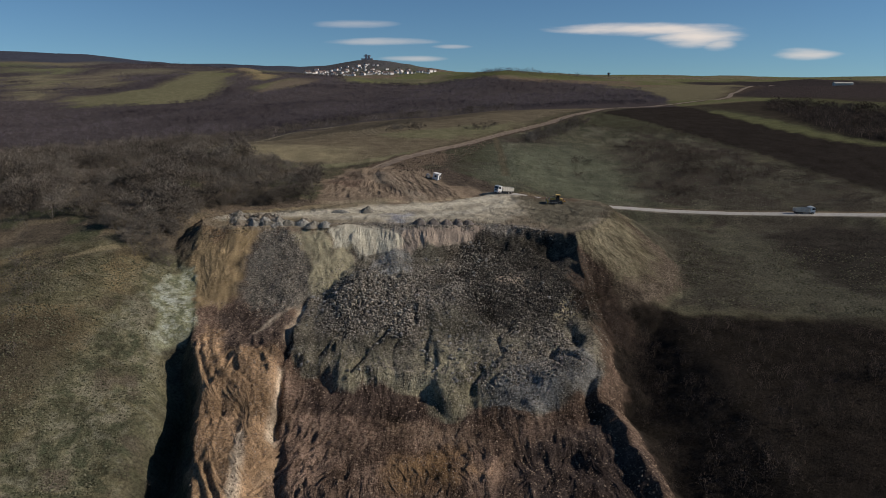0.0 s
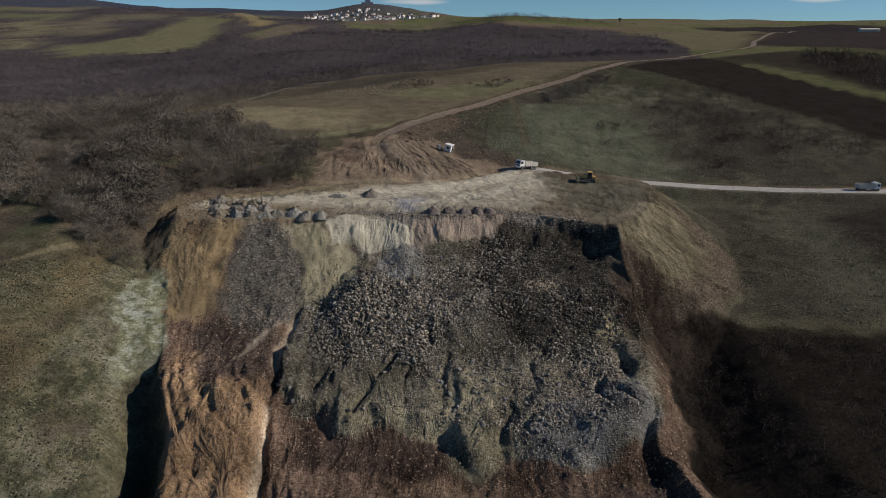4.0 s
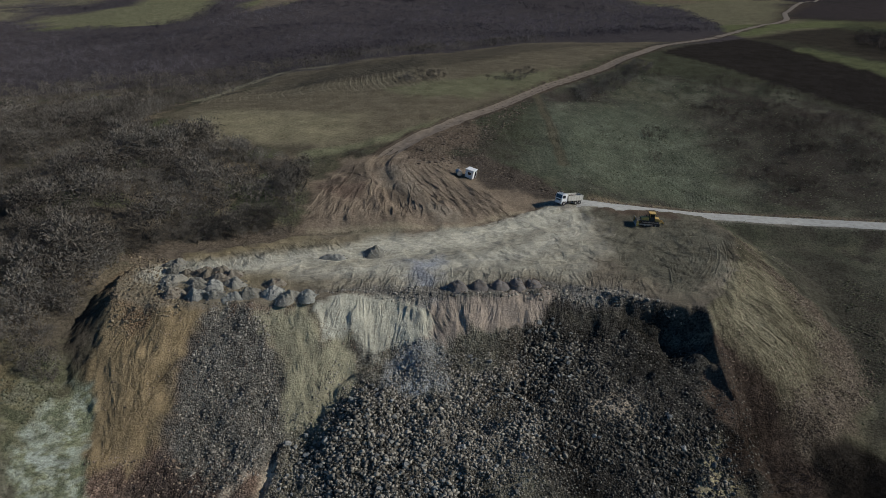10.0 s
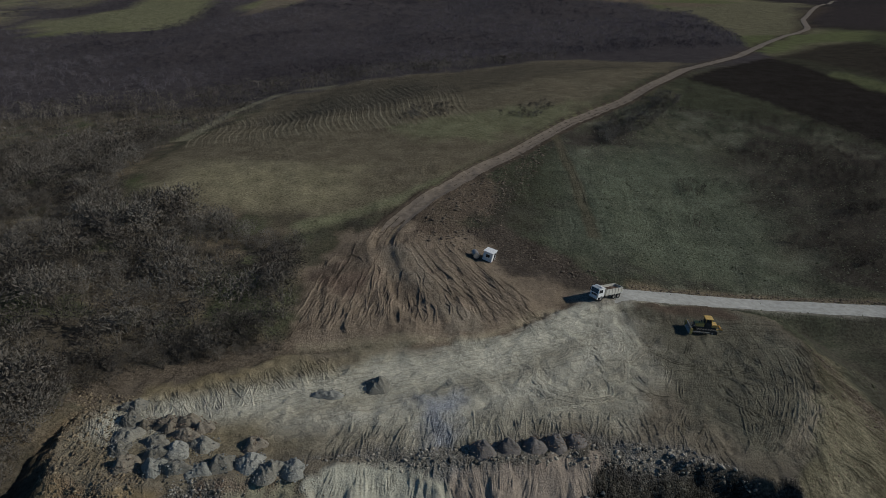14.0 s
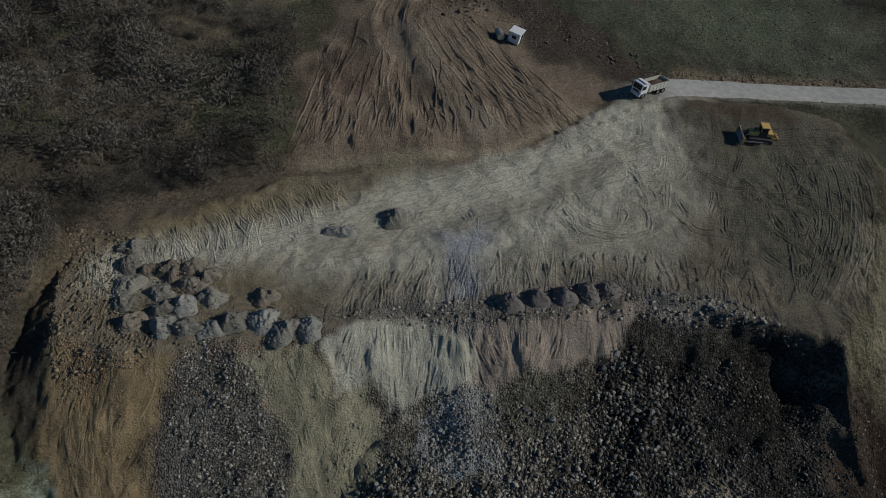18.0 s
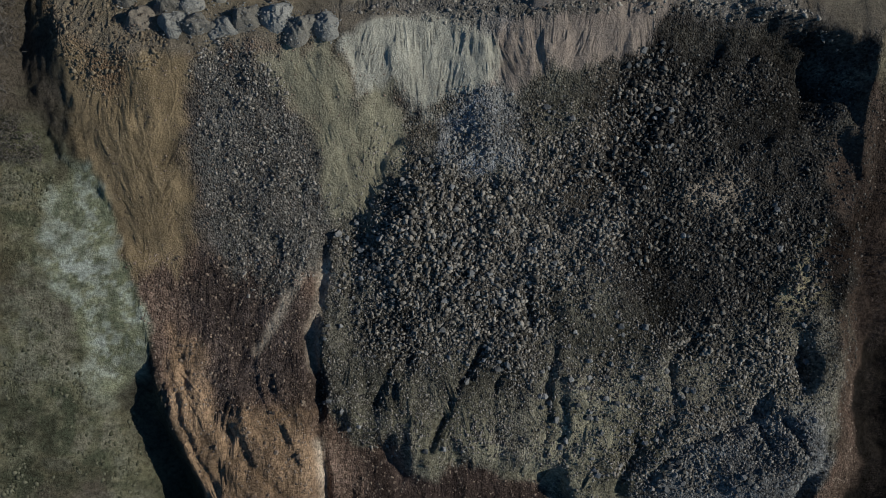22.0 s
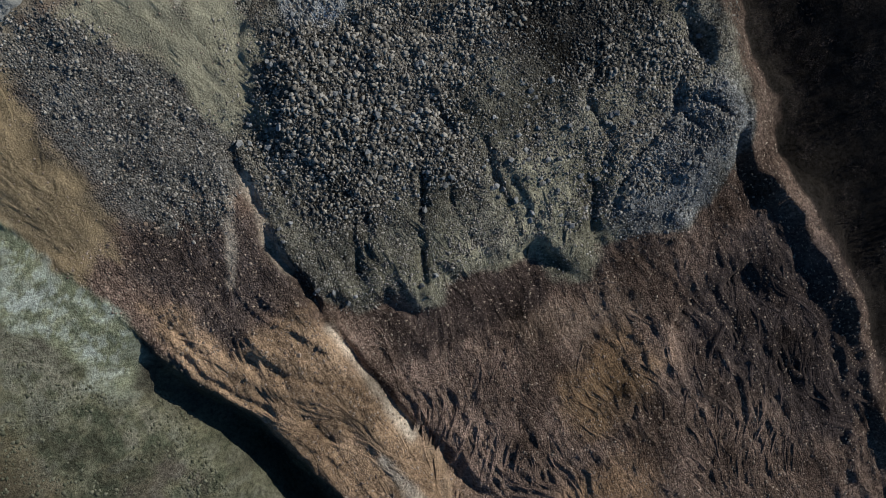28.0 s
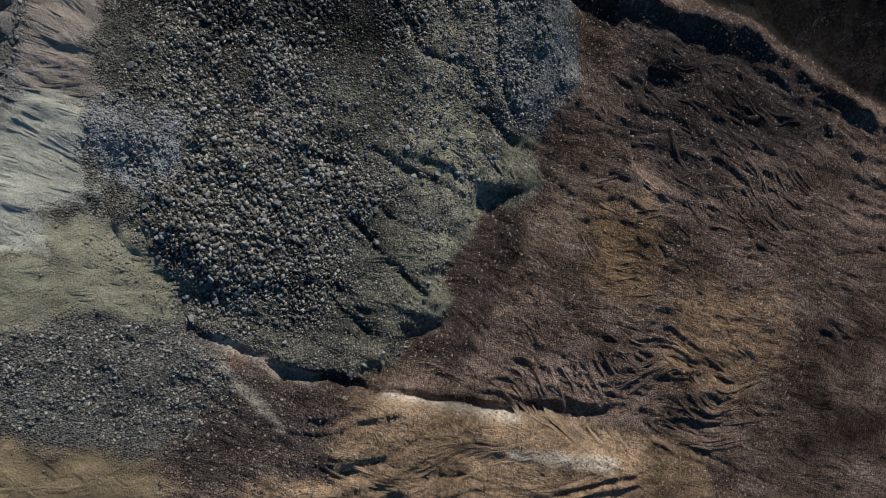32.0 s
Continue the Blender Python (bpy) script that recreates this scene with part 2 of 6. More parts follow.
M_DIRT = plain("brown_dirt_road", (0.20, 0.158, 0.118), 0.95, spread=0.3, scale=0.6, spec=0.1)

# ---- noise and plan tools ----


def lattice(i, j, seed):
    n = (i.astype(np.int64) * 374761393 + j.astype(np.int64) * 668265263 + seed * 69069 + 12345) & 0xFFFFFFFF
    n = ((n ^ (n >> 13)) * 1274126177) & 0xFFFFFFFF
    return ((n ^ (n >> 16)) & 0xFFFF) / 65535.0


def vnoise(x, y, seed=0):
    i, j = np.floor(x), np.floor(y)
    u, v = x - i, y - j
    u, v = u * u * u * (u * (u * 6 - 15) + 10), v * v * v * (v * (v * 6 - 15) + 10)
    a, b, c, d = lattice(i, j, seed), lattice(i + 1, j, seed), lattice(i, j + 1, seed), lattice(i + 1, j + 1, seed)
    return (a + (b - a) * u) * (1 - v) + (c + (d - c) * u) * v - 0.5


def fbm(x, y, size, octaves=4, seed=0, gain=0.5):
    out, amp, f = 0.0, 1.0, 1.0 / size
    for k in range(octaves):
        out = out + amp * vnoise(x * f + 17.3 * k, y * f - 9.1 * k, seed + k)
        amp, f = amp * gain, f * 2.03
    return out


def smooth(a, b, v):
    t = np.clip((v - a) / (b - a), 0, 1)
    return t * t * (3 - 2 * t)


def sdf(poly, x, y):
    """Signed distance to a closed plan outline, minus inside."""
    x, y = np.asarray(x, float), np.asarray(y, float)
    best = np.full(x.shape, 1e18)
    inside = np.zeros(x.shape, bool)
    n = len(poly)
    for k in range(n):
        (ax, ay), (bx, by) = poly[k], poly[(k + 1) % n]
        ex, ey = bx - ax, by - ay
        t = np.clip(((x - ax) * ex + (y - ay) * ey) / (ex * ex + ey * ey), 0, 1)
        best = np.minimum(best, (x - ax - t * ex) ** 2 + (y - ay - t * ey) ** 2)
        cross = (ay > y) != (by > y)
        with np.errstate(divide="ignore", invalid="ignore"):
            at = ax + (y - ay) * ex / (ey if ey else 1e-9)
        inside ^= cross & (x < at)
    d = np.sqrt(best)
    return np.where(inside, -d, d)


def along(line, x, y):
    """Distance to an open line, and the share of the way along it."""
    best, share = np.full(np.shape(x), 1e18), np.zeros(np.shape(x))
    n = len(line) - 1
    for k in range(n):
        (ax, ay), (bx, by) = line[k][:2], line[k + 1][:2]
        ex, ey = bx - ax, by - ay
        t = np.clip(((x - ax) * ex + (y - ay) * ey) / (ex * ex + ey * ey), 0, 1)
        d = (x - ax - t * ex) ** 2 + (y - ay - t * ey) ** 2
        share = np.where(d < best, k + t, share)
        best = np.minimum(best, d)
    return np.sqrt(best), share


# ---- the lie of the land ----
NEAR_Y = [-600, -200, 0, 60, 105, 135, 160, 180, 200, 225, 245, 270, 310, 360, 410, 470, 540]
NEAR = {}
NEAR[-420] = [-30, -25, -22, -22, -20, -18, -16, -15, -14, -13, -12, -12, -12, -12, -14, -16, -18]
NEAR[-200] = [-60, -40, -25, -20, -15, -12, -9, -6, -2, 0, 1, 2, 1, -3, -8, -12, -16]
NEAR[-90] = [-70, -50, -32, -26, -20, -13.5, -6.5, -1.5, 3, 5, 6, 7.5, 9, 7, 3, -3, -10]
NEAR[-60] = [-75, -52, -38, -33, -27, -20, -14, -9, -3, 1.5, 3, 5, 8, 9, 8, 4, -4]
NEAR[-20] = [-80, -55, -44, -40, -36, -32, -28, -20, -8, 0.0, 2.2, 4.5, 7, 9.5, 12, 13, 6]
NEAR[30] = [-80, -55, -44, -38, -33, -28, -26, -22, -16, -7, -3, 0.5, 4.5, 8.5, 14, 18, 13]
NEAR[44] = [-78, -53, -42, -36.5, -31.5, -27.5, -25.5, -23, -18.5, -12, -7, -3, 2, 7.5, 14, 18, 15]
NEAR[60] = [-76, -51, -38, -32, -26.5, -21.5, -20, -19, -17, -14.5, -10.5, -6, 0, 7, 14.5, 19.5, 16]
NEAR[80] = [-75, -50, -36, -30, -25, -21, -19, -18, -16.5, -15, -12.5, -8, -2, 7, 15, 20, 17]
NEAR[180] = [-60, -35, -22, -18, -16, -15, -15, -14.5, -14, -13, -11, -8, -1, 7, 13, 18, 20]
NEAR[420] = [-40, -20, -10, -6, -4, -2, -1, 0, 0, 0, 0, 1, 4, 8, 12, 16, 19]
# Farther off: columns by bearing (x over y), heights by distance.
FAR_Y = [420, 540, 700, 900, 1200, 1550, 2200, 3000, 3600, 4400]
FAR = {}
FAR[-0.75] = [-14, -18, -15, -5, 15, 38, 80, 120, 150, 185]
FAR[-0.59] = [-10, -16, -14, -6, 12, 36, 74, 105, 140, 178]
FAR[-0.30] = [2, -8, -6, 2, 20, 36, 58, 62, 84, 100]
FAR[-0.18] = [9, 0, 0, 8, 20, 32, 44, 58, 66, 70]
FAR[-0.10] = [12, 6, 4, 10, 20, 31, 36, 60, 60, 60]
FAR[-0.02] = [13, 8, 7, 12, 22, 36, 40, 44, 46, 46]
FAR[0.08] = [15, 13, 10, 16, 33, 55, 48, 44, 44, 44]
FAR[0.25] = [18, 17, 14, 18, 28, 37, 38, 38, 38, 38]
FAR[0.50] = [16, 18, 18, 20, 27, 32, 30, 28, 28, 28]
FAR[0.80] = [10, 12, 14, 18, 25, 30, 30, 30, 30, 30]
PLATEAU = [(-40, 219), (-52, 212.5), (-64, 210.5), (-69, 204), (-70, 196), (-67, 187), (-57, 184), (-50, 186), (-33, 187.5), (-20, 191), (0, 192), (10, 193.5), (18, 194.5), (24, 192.5), (31, 190.5), (37.5, 189), (45.5, 197), (51.5, 210), (57, 227), (55, 238), (42, 243), (25, 247), (11, 238), (-6, 224)]
LOBE = [(-34.5, 166), (-34.5, 160), (-35.6, 152), (-35, 142.5), (-31.4, 136.9), (-25.8, 136.8), (-23.5, 132.8), (-19.4, 132.0), (-16.5, 134.5), (-4.5, 133.4), (-2.0, 128.0), (2.1, 124.6), (5.2, 129.5), (10.5, 128), (17.9, 124.2), (21.5, 126.6), (27.3, 128.7), (32.5, 133), (36.5, 141), (38.5, 150), (40, 160), (39.5, 176), (37.5, 186), (24, 191), (10, 191), (-10, 184), (-28, 178)]
CREVICE = [(-32, 171), (-34.4, 164), (-35.2, 158), (-35.8, 151), (-35.3, 142.5), (-34.4, 131), (-33.1, 121.6), (-30.5, 113), (-28.5, 103)]
LIP = [(37.5, 188), (36.4, 177), (35.6, 166), (35.2, 152), (34.4, 138), (32.6, 128), (35, 114), (36, 103), (34.4, 80), (31, 40), (28, -40)]
LIP_Z = [-3.4, -8.6, -14.8, -18.0, -21.4, -24.6, -25.9, -27.8, -32.4, -40, -50]
LEFT_EDGE = [(-66.5, 184), (-65.4, 172), (-61.8, 162.3), (-59.2, 153.6), (-56.2, 143), (-51.4, 133.8), (-48.2, 125.2), (-45.4, 112), (-42, 100), (-36, 80), (-30, 40), (-26, -40)]
# cracks and washed channels in the spoil: line, depth, half width
CRACKS = []
CRACKS.append(([(-49.2, 141.1), (-47.7, 139.4), (-45.2, 135.9), (-40.1, 131.3), (-35.8, 128.3)], 0.9, 0.5))
CRACKS.append(([(-58, 158), (-54, 150), (-52.5, 143), (-48.5, 135), (-45, 127), (-43, 116)], 0.6, 0.6))
CRACKS.append(([(-24.4, 148.5), (-25.6, 146), (-27.3, 142.4)], 1.6, 0.55))
CRACKS.append(([(-22.7, 148.3), (-24.6, 145), (-25.2, 142.8)], 1.2, 0.5))
CRACKS.append(([(-24.6, 138.6), (-24.8, 135.5), (-24.0, 132.4)], 1.2, 0.6))
CRACKS.append(([(-13.3, 150), (-15.6, 145.6), (-17.4, 142.8), (-18.4, 139), (-19.3, 136.1)], 1.3, 0.5))
CRACKS.append(([(-6.9, 158.4), (-7.0, 155.6), (-6.7, 152.6)], 1.5, 0.5))
CRACKS.append(([(12.4, 148), (12.9, 144.5), (12.7, 141.4)], 1.0, 0.5))
CRACKS.append(([(19.5, 154), (16, 151.8), (12.5, 148.6)], 1.0, 0.6))
CRACKS.append(([(8.4, 137.4), (7.0, 134.6), (5.2, 131.2)], 1.4, 0.6))
CRACKS.append(([(-2.6, 132.2), (-1.8, 129.8), (-0.4, 126.6)], 1.1, 0.6))
CRACKS.append(([(24, 142.3), (24.3, 139.6), (25.4, 137.2)], 1.3, 0.4))
CRACKS.append(([(27.7, 141), (28.6, 138.4), (30.1, 136.1)], 1.4, 0.45))
CRACKS.append(([(-10.2, 147.5), (-11.4, 143), (-11.0, 138.5)], 0.8, 0.45))
CRACKS.append(([(-3.5, 150), (-4.6, 145), (-3.9, 139)], 0.8, 0.5))
CRACKS.append(([(10.0, 133.2), (12, 136), (15, 138.2), (19, 139.6), (23.4, 140.8), (26.2, 145.2)], 0.9, 0.5))
CRACKS.append(([(15.5, 134.5), (20, 133), (24.5, 133.6)], 0.6, 0.4))
CRACKS.append(([(11, 130), (15, 128.6), (19.5, 129.4)], 0.5, 0.4))
# the slumped block at the lobe's toe, the trench behind the right lip and the folded earth below
BLOCK = [(8.2, 126.3), (10.0, 133.7), (15.0, 138.2), (23.4, 140.8), (26.2, 145.2), (31.8, 144.0), (33.5, 136.6), (31.0, 131.9), (28.0, 127.2), (21.0, 126.4), (16.6, 123.3)]
TRENCH = [(31.6, 136), (30.2, 131), (29.7, 127), (30.0, 121), (32.0, 115.5), (33.2, 110), (34.0, 104)]
FOLDS = [(-32.5, 127), (-25.3, 122), (-19.1, 115), (-12.8, 107), (-12, 96), (-15.6, 84), (-29.5, 82), (-30.0, 104), (-31.6, 116)]
HOLLOW_RIM = [(8.5, 110.5), (10.6, 112.8), (15.2, 115.6), (20, 115.2), (24.5, 116.4)]
WHITE_ROAD = [(20, 243.5), (27, 247), (36, 249.5), (60, 253), (87, 254.5), (108, 251.5), (164, 248.5), (260, 240), (420, 220)]
ROAD_Z = [-1.0, -2.0, -4.0, -7.6, -9.8, -10.0, -10.0, -8.0, 0]
DIRT_ROAD = [(-13, 226), (-19.5, 236), (-24.5, 248), (-27.8, 260), (-27.3, 269.4), (-24.9, 276.3), (-21.6, 284), (-18, 293), (-11.5, 303), (-3, 319), (10, 338), (22, 357), (35.4, 377), (49.3, 391.3), (64.3, 405.8), (83.6, 433), (107, 466.6), (133.5, 500.8), (168, 548.7), (213, 623), (274.5, 712.8), (303.3, 743.7), (353.7, 862), (420, 978), (605, 1283)]


def columns(table, heights, x, y):
    """Heights between columns of profiles."""
    keys = sorted(table)
    pos = np.interp(x, keys, range(len(keys)))
    k = np.clip(pos.astype(int), 0, len(keys) - 2)
    u = pos - k
    u = u * u * (3 - 2 * u) * 0.5 + u * 0.5
    prof = np.stack([np.interp(y, heights, table[q]) for q in keys])
    take = np.arange(x.size)
    return prof[k, take] * (1 - u) + prof[k + 1, take] * u


def natural(x, y):
    near = columns(NEAR, NEAR_Y, x, y)
    yy = np.maximum(y, 300)
    far = columns(FAR, FAR_Y, x / yy, yy)
    w = smooth(420, 540, y)
    z = near * (1 - w) + far * w
    d = np.hypot(x, y)
    rough = smooth(400, 1400, d)
    z = z + fbm(x, y, 45, 3, 3) * 2.0 * (0.35 + rough) + fbm(x, y, 420, 4, 8) * 26 * smooth(700, 1500, d) * (1 - 0.45 * smooth(-0.2, 0.1, x / yy))
    z = z + fbm(x, y, 130, 3, 433) * 9 * smooth(650, 900, d) * smooth(2300, 1700, y) * smooth(0.05, -0.1, x / yy)
    # hill with the monument, and the sandy knoll before it
    z = z + 26 * np.exp(-((x + 315) / 190) ** 2 - ((y - 3000) / 260) ** 2) + 26 * np.exp(-((x + 330) / 420) ** 2 - ((y - 3000) / 330) ** 2)
    z = z + 22 * np.exp(-((x + 552) / 60) ** 2 - ((y - 2000) / 90) ** 2)
    return z


def rims(x, y):
    return np.interp(x, [-70, -30, 5, 40, 60], [-0.6, -0.8, -1.8, -3.2, -3.4]) + np.clip((y - 205) / 40, 0, 1) * np.interp(x, [-70, 0, 30, 60], [0.8, 0.6, 1.2, 0.4])


def ground_height(x, y, fine=True):
    shape = np.shape(x)
    x, y = np.ravel(np.asarray(x, float)), np.ravel(np.asarray(y, float))
    z = natural(x, y)
    near = (np.abs(x) < 170) & (y > -60) & (y < 320)
    xs, ys = x[near], y[near]
    zn = z[near]
    wx, wy = xs + fbm(xs, ys, 6, 3, 21) * 1.1, ys + fbm(xs, ys, 6, 3, 31) * 1.1
    # the tongue of tipped spoil
    low = np.interp(ys, [-60, 40, 70, 90, 106, 126, 135, 150, 165, 181, 190], [-56, -41, -35, -31.5, -28.7, -26.6, -23.8, -20, -15.4, -11, -9])
    edge = sdf(LOBE, wx, wy)
    lift = smooth(0.6, -3.0, edge) * (1 - 0.8 * smooth(-23, -31, xs) * smooth(147, 155, ys))
    tongue = low + lift * np.interp(ys, [120, 128, 135, 150, 170, 185], [0.7, 1.3, 2.3, 2.4, 2.6, 2.0])
    tongue = tongue + fbm(xs, ys, 26, 2, 5) * 1.6
    lefty = smooth(-31, -37, xs + fbm(xs, ys, 14, 2, 77) * 2)
    tongue = tongue + lefty * np.interp(ys, [100, 126, 140, 150, 165, 180], [2.4, 2.6, 3.6, 2.2, 1.6, 0.6])
    dc, sc = along(CREVICE, wx, wy)
    tongue = tongue - np.exp(-(dc / 0.9) ** 2) * np.interp(sc, [0, 1, 3, 5, 8], [0.2, 0.7, 1.6, 2.4, 1.2])
    outside = smooth(0, 3, edge)
    # folds of slumped earth, bent as they crept down the slope
    sway = 2.6 * fbm(xs, ys, 11, 2, 9) + 1.1 * fbm(xs, ys, 4.5, 2, 13)
    fold = 0.55 - np.abs(vnoise((xs + sway) * 0.62 + 0.12 * ys, ys * 0.07 + 0.3 * sway, 41)) * 2.4
    crease = 0.5 - np.abs(vnoise((xs + 1.4 * sway) * 1.15, ys * 0.13 + 0.4 * sway, 43)) * 2.2
    folded = smooth(3, -3, sdf(FOLDS, wx, wy))
    share = 0.1 + 0.3 * smooth(-0.1, 0.4, fbm(xs, ys, 12, 2, 45)) + 0.75 * folded + 0.35 * smooth(6, 14, xs) * smooth(122, 114, ys)
    tongue = tongue + (0.6 * fold + 0.5 * crease) * share * outside * (1 - 0.75 * lefty)
    tongue = tongue + (fbm(xs, ys, 7, 2, 57) * 0.5 + fbm(xs, ys * 0.5, 2.2, 2, 63, 0.6) * 0.22 + (0.25 - np.abs(vnoise(xs * 0.95 + 1.3 * sway, ys * 0.3 + 0.5 * sway, 65))) * 0.42 + (0.25 - np.abs(vnoise(xs * 1.7 + 2.2 * sway, ys * 0.6 + sway, 67))) * 0.25) * outside
    # ribs that run along the left edge of the orange earth
    rib = 0.5 - np.abs(vnoise((xs + 0.42 * ys) * 0.55 + sway * 0.5, ys * 0.05, 83)) * 2.0
    tongue = tongue + rib * 1.0 * lefty * smooth(152, 144, ys)
    # short furrows down the toe of the lobe
    furrow = 0.3 - np.abs(vnoise(xs * 0.55 + sway * 0.6, ys * 0.12 + 9, 49)) * 1.7
    tongue = tongue + furrow * 0.55 * lift * smooth(154, 142, ys) * smooth(12, 6, xs)
    for line, depth, width in CRACKS:
        dk, _ = along(line, wx, wy)
        tongue = tongue - depth * (0.55 + 0.7 * fbm(xs, ys, 3, 2, 107)) * np.exp(-(dk / (1.0 * width)) ** 1.5)
    tongue = tongue + (fbm(xs, ys, 13, 2, 55) * 0.9 + fbm(xs, ys, 3.6, 2, 59) * 0.35) * lift * smooth(-34, -28, xs)
    block = sdf(BLOCK, wx, wy)
    tongue = tongue + smooth(0.4, -1.4, block) * (0.9 + 0.05 * (xs - 20)) * (1 - 0.5 * lift)
    below = np.interp(xs, [p[0] for p in HOLLOW_RIM], [p[1] for p in HOLLOW_RIM]) - wy
    tongue = tongue - 1.7 * smooth(-0.3, 1.2, below) * smooth(13, 3, below) * smooth(7, 11, xs) * smooth(29, 24, xs)
    tongue = tongue - 2.0 * np.exp(-((xs - 31) / 4.5) ** 2 - ((ys - 185) / 5.0) ** 2) + fbm(xs, ys, 5, 2, 131) * 1.4 * smooth(172, 178, ys) * smooth(16, 22, xs)
    # right lip: a bank along the tongue's side, higher than the tongue near the top
    wxl = wx + fbm(xs, ys, 12, 3, 87) * 2.0
    dl, sl = along(LIP, wxl, wy)
    lipz = np.interp(sl, range(len(LIP_Z)), LIP_Z) + fbm(xs, ys, 12, 3, 89) * 1.2 + fbm(xs, ys, 3, 2, 93) * 0.7 + 0.7 * smooth(144, 134, ys) * smooth(88, 100, ys)
    side = wxl - np.interp(wy, [p[1] for p in LIP][::-1], [p[0] for p in LIP][::-1])
    bank = lipz - np.where(side > 0, 0.75, np.interp(ys, [95, 104, 122, 133, 155, 172, 190], [0.6, 0.75, 0.8, 0.6, 0.4, 0.8, 1.4])) * dl
    dt, _ = along(TRENCH, wx, wy)
    tongue = tongue - (0.5 + 1.0 * fbm(xs, ys, 6, 2, 109)) * np.exp(-(dt / 1.3) ** 2)
    gash = np.exp(-((xs - 30.5) / 1.1) ** 2 - ((ys - 148.5) / 3.6) ** 2) * 2.0
    body = np.where(side > 0, bank, np.maximum(tongue - gash, bank))
    # left edge: it breaks off into a dark gully
    dle, _ = along(LEFT_EDGE, wx, wy)
    out_left = xs < np.interp(ys, [p[1] for p in LEFT_EDGE][::-1], [p[0] for p in LEFT_EDGE][::-1])
    deep = np.interp(ys, [60, 110, 128, 138, 147, 152, 165, 185], [8, 8, 7, 4, 1.2, 0.4, 0, 1.5])
    body = np.where(out_left, tongue - dle * 1.6, body)
    trough = deep * np.exp(-((dle - np.where(out_left, 3.5, -3.5)) / 5.0) ** 2)
    zn = zn - np.where(out_left, trough, 0)
    # benches: a flat tip head with steep flanks
    head = sdf(PLATEAU, xs + fbm(xs, ys, 6, 3, 51) * 1.2, ys + fbm(xs, ys, 6, 3, 61) * 1.2)
    top = rims(xs, ys)
    flank = np.where(xs > 36, 0.60, np.where(xs < -62, 0.62, np.interp(xs, [-62, -40, -25, 8, 22, 28, 36], [0.62, 0.58, 0.66, 0.70, 0.78, 1.2, 1.5])))
    slope = top - flank * np.maximum(head, 0) + np.where(head > 0.5, (0.3 - np.abs(vnoise(xs * 0.9 + 2.5 * fbm(xs, ys, 7, 2, 75), ys * 0.16, 71)) - 0.7 * np.abs(vnoise(xs * 1.7 + 3.0 * fbm(xs, ys, 5, 2, 79), ys * 0.33, 73))) * np.clip(head, 0, 3) * np.where((xs > -32) & (xs < 12), 0.1 + 0.2 * smooth(9, 5, head), 0.08), 0)
    slope = slope - 2.0 * smooth(0.1, 1.6, head) * smooth(19, 25, xs) * smooth(37.5, 35, xs) * (ys < 200)
    inflow = (xs > np.interp(ys, [p[1] for p in LEFT_EDGE][::-1], [p[0] for p in LEFT_EDGE][::-1]) - 9) & (ys < 196)
    merged = np.maximum(zn, np.where(inflow, np.maximum(body, slope), np.where(ys < 212, np.maximum(slope, np.where(side > 0, bank, -99)), slope)))
    merged = np.where(head <= 0, top, np.where((ys > 214) & (xs < 45), np.maximum(zn, slope), merged))
    # a small cone of crushed stone tipped below the scarp
    merged = merged + 1.4 * np.exp(-((xs + 13.2) / 2.8) ** 2 - ((ys - 179.5) / 4.4) ** 2)
    # white haul road and the dirt road
    dr, sr = along(WHITE_ROAD, xs, ys)
    rz = np.interp(sr, range(len(ROAD_Z)), ROAD_Z)
    wr = smooth(8.5, 4.0, dr) * (head > -3)
    merged = merged * (1 - wr) + rz * wr
    # scraped mound behind the tip head
    mound = sdf([(-43, 247), (-40.5, 221), (-6, 225), (10, 238), (2, 250), (-8, 268), (-24, 270), (-36, 266)], wx, wy)
    merged = merged + np.where(head > 0, smooth(2, -6, mound) * (0.6 + 0.38 * vnoise(wx * 0.75 + wy * 0.2, wy * 0.05 - wx * 0.03, 91)), 0)
    if fine:
        disturbed = np.clip(np.maximum(smooth(3, -2, head) * 0.25, np.where(zn < merged - 0.4, 1.0, 0.0)), 0, 1)
        earthy = outside * smooth(172, 158, ys) * (xs > -60) * (xs < 40)
        merged = merged + (fbm(xs, ys, 2.6, 2, 101, 0.6) * (0.4 + 0.1 * lift - 0.1 * earthy) + fbm(xs, ys, 1.25, 2, 103, 0.7) * 0.2) * disturbed * (1 - wr) + fbm(xs, ys, 5, 3, 111) * np.where(head < 0, 0.18, 0.5 - 0.3 * earthy) * (1 - wr)
    z[near] = merged
    dd, _ = along(DIRT_ROAD, x, y)
    z = z - 0.5 * smooth(3.5, 1.5, dd)
    return z.reshape(shape)


def spread(lo, hi, step, far_lo, far_hi, grow, wide, far_grow):
    """Grid lines: even from lo to hi, then ever wider, faster once a step has grown past wide."""
    def outward(reach):
        out, d, s = [], 0.0, step
        while d < reach:
            s *= grow if s < wide else far_grow
            d += s
            out.append(d)
        return np.array(out)

    mid = np.arange(lo, hi, step)
    return np.concatenate([(lo - outward(lo - far_lo))[::-1], mid, mid[-1] + outward(far_hi - mid[-1])])


GX = spread(-74, 44, 0.36, -4600, 4600, 1.03, 4.5, 1.08)
GY = spread(84, 206, 0.36, -900, 4850, 1.021, 5.5, 1.06)
gx, gy = np.meshgrid(GX, GY)
gz = ground_height(gx, gy)

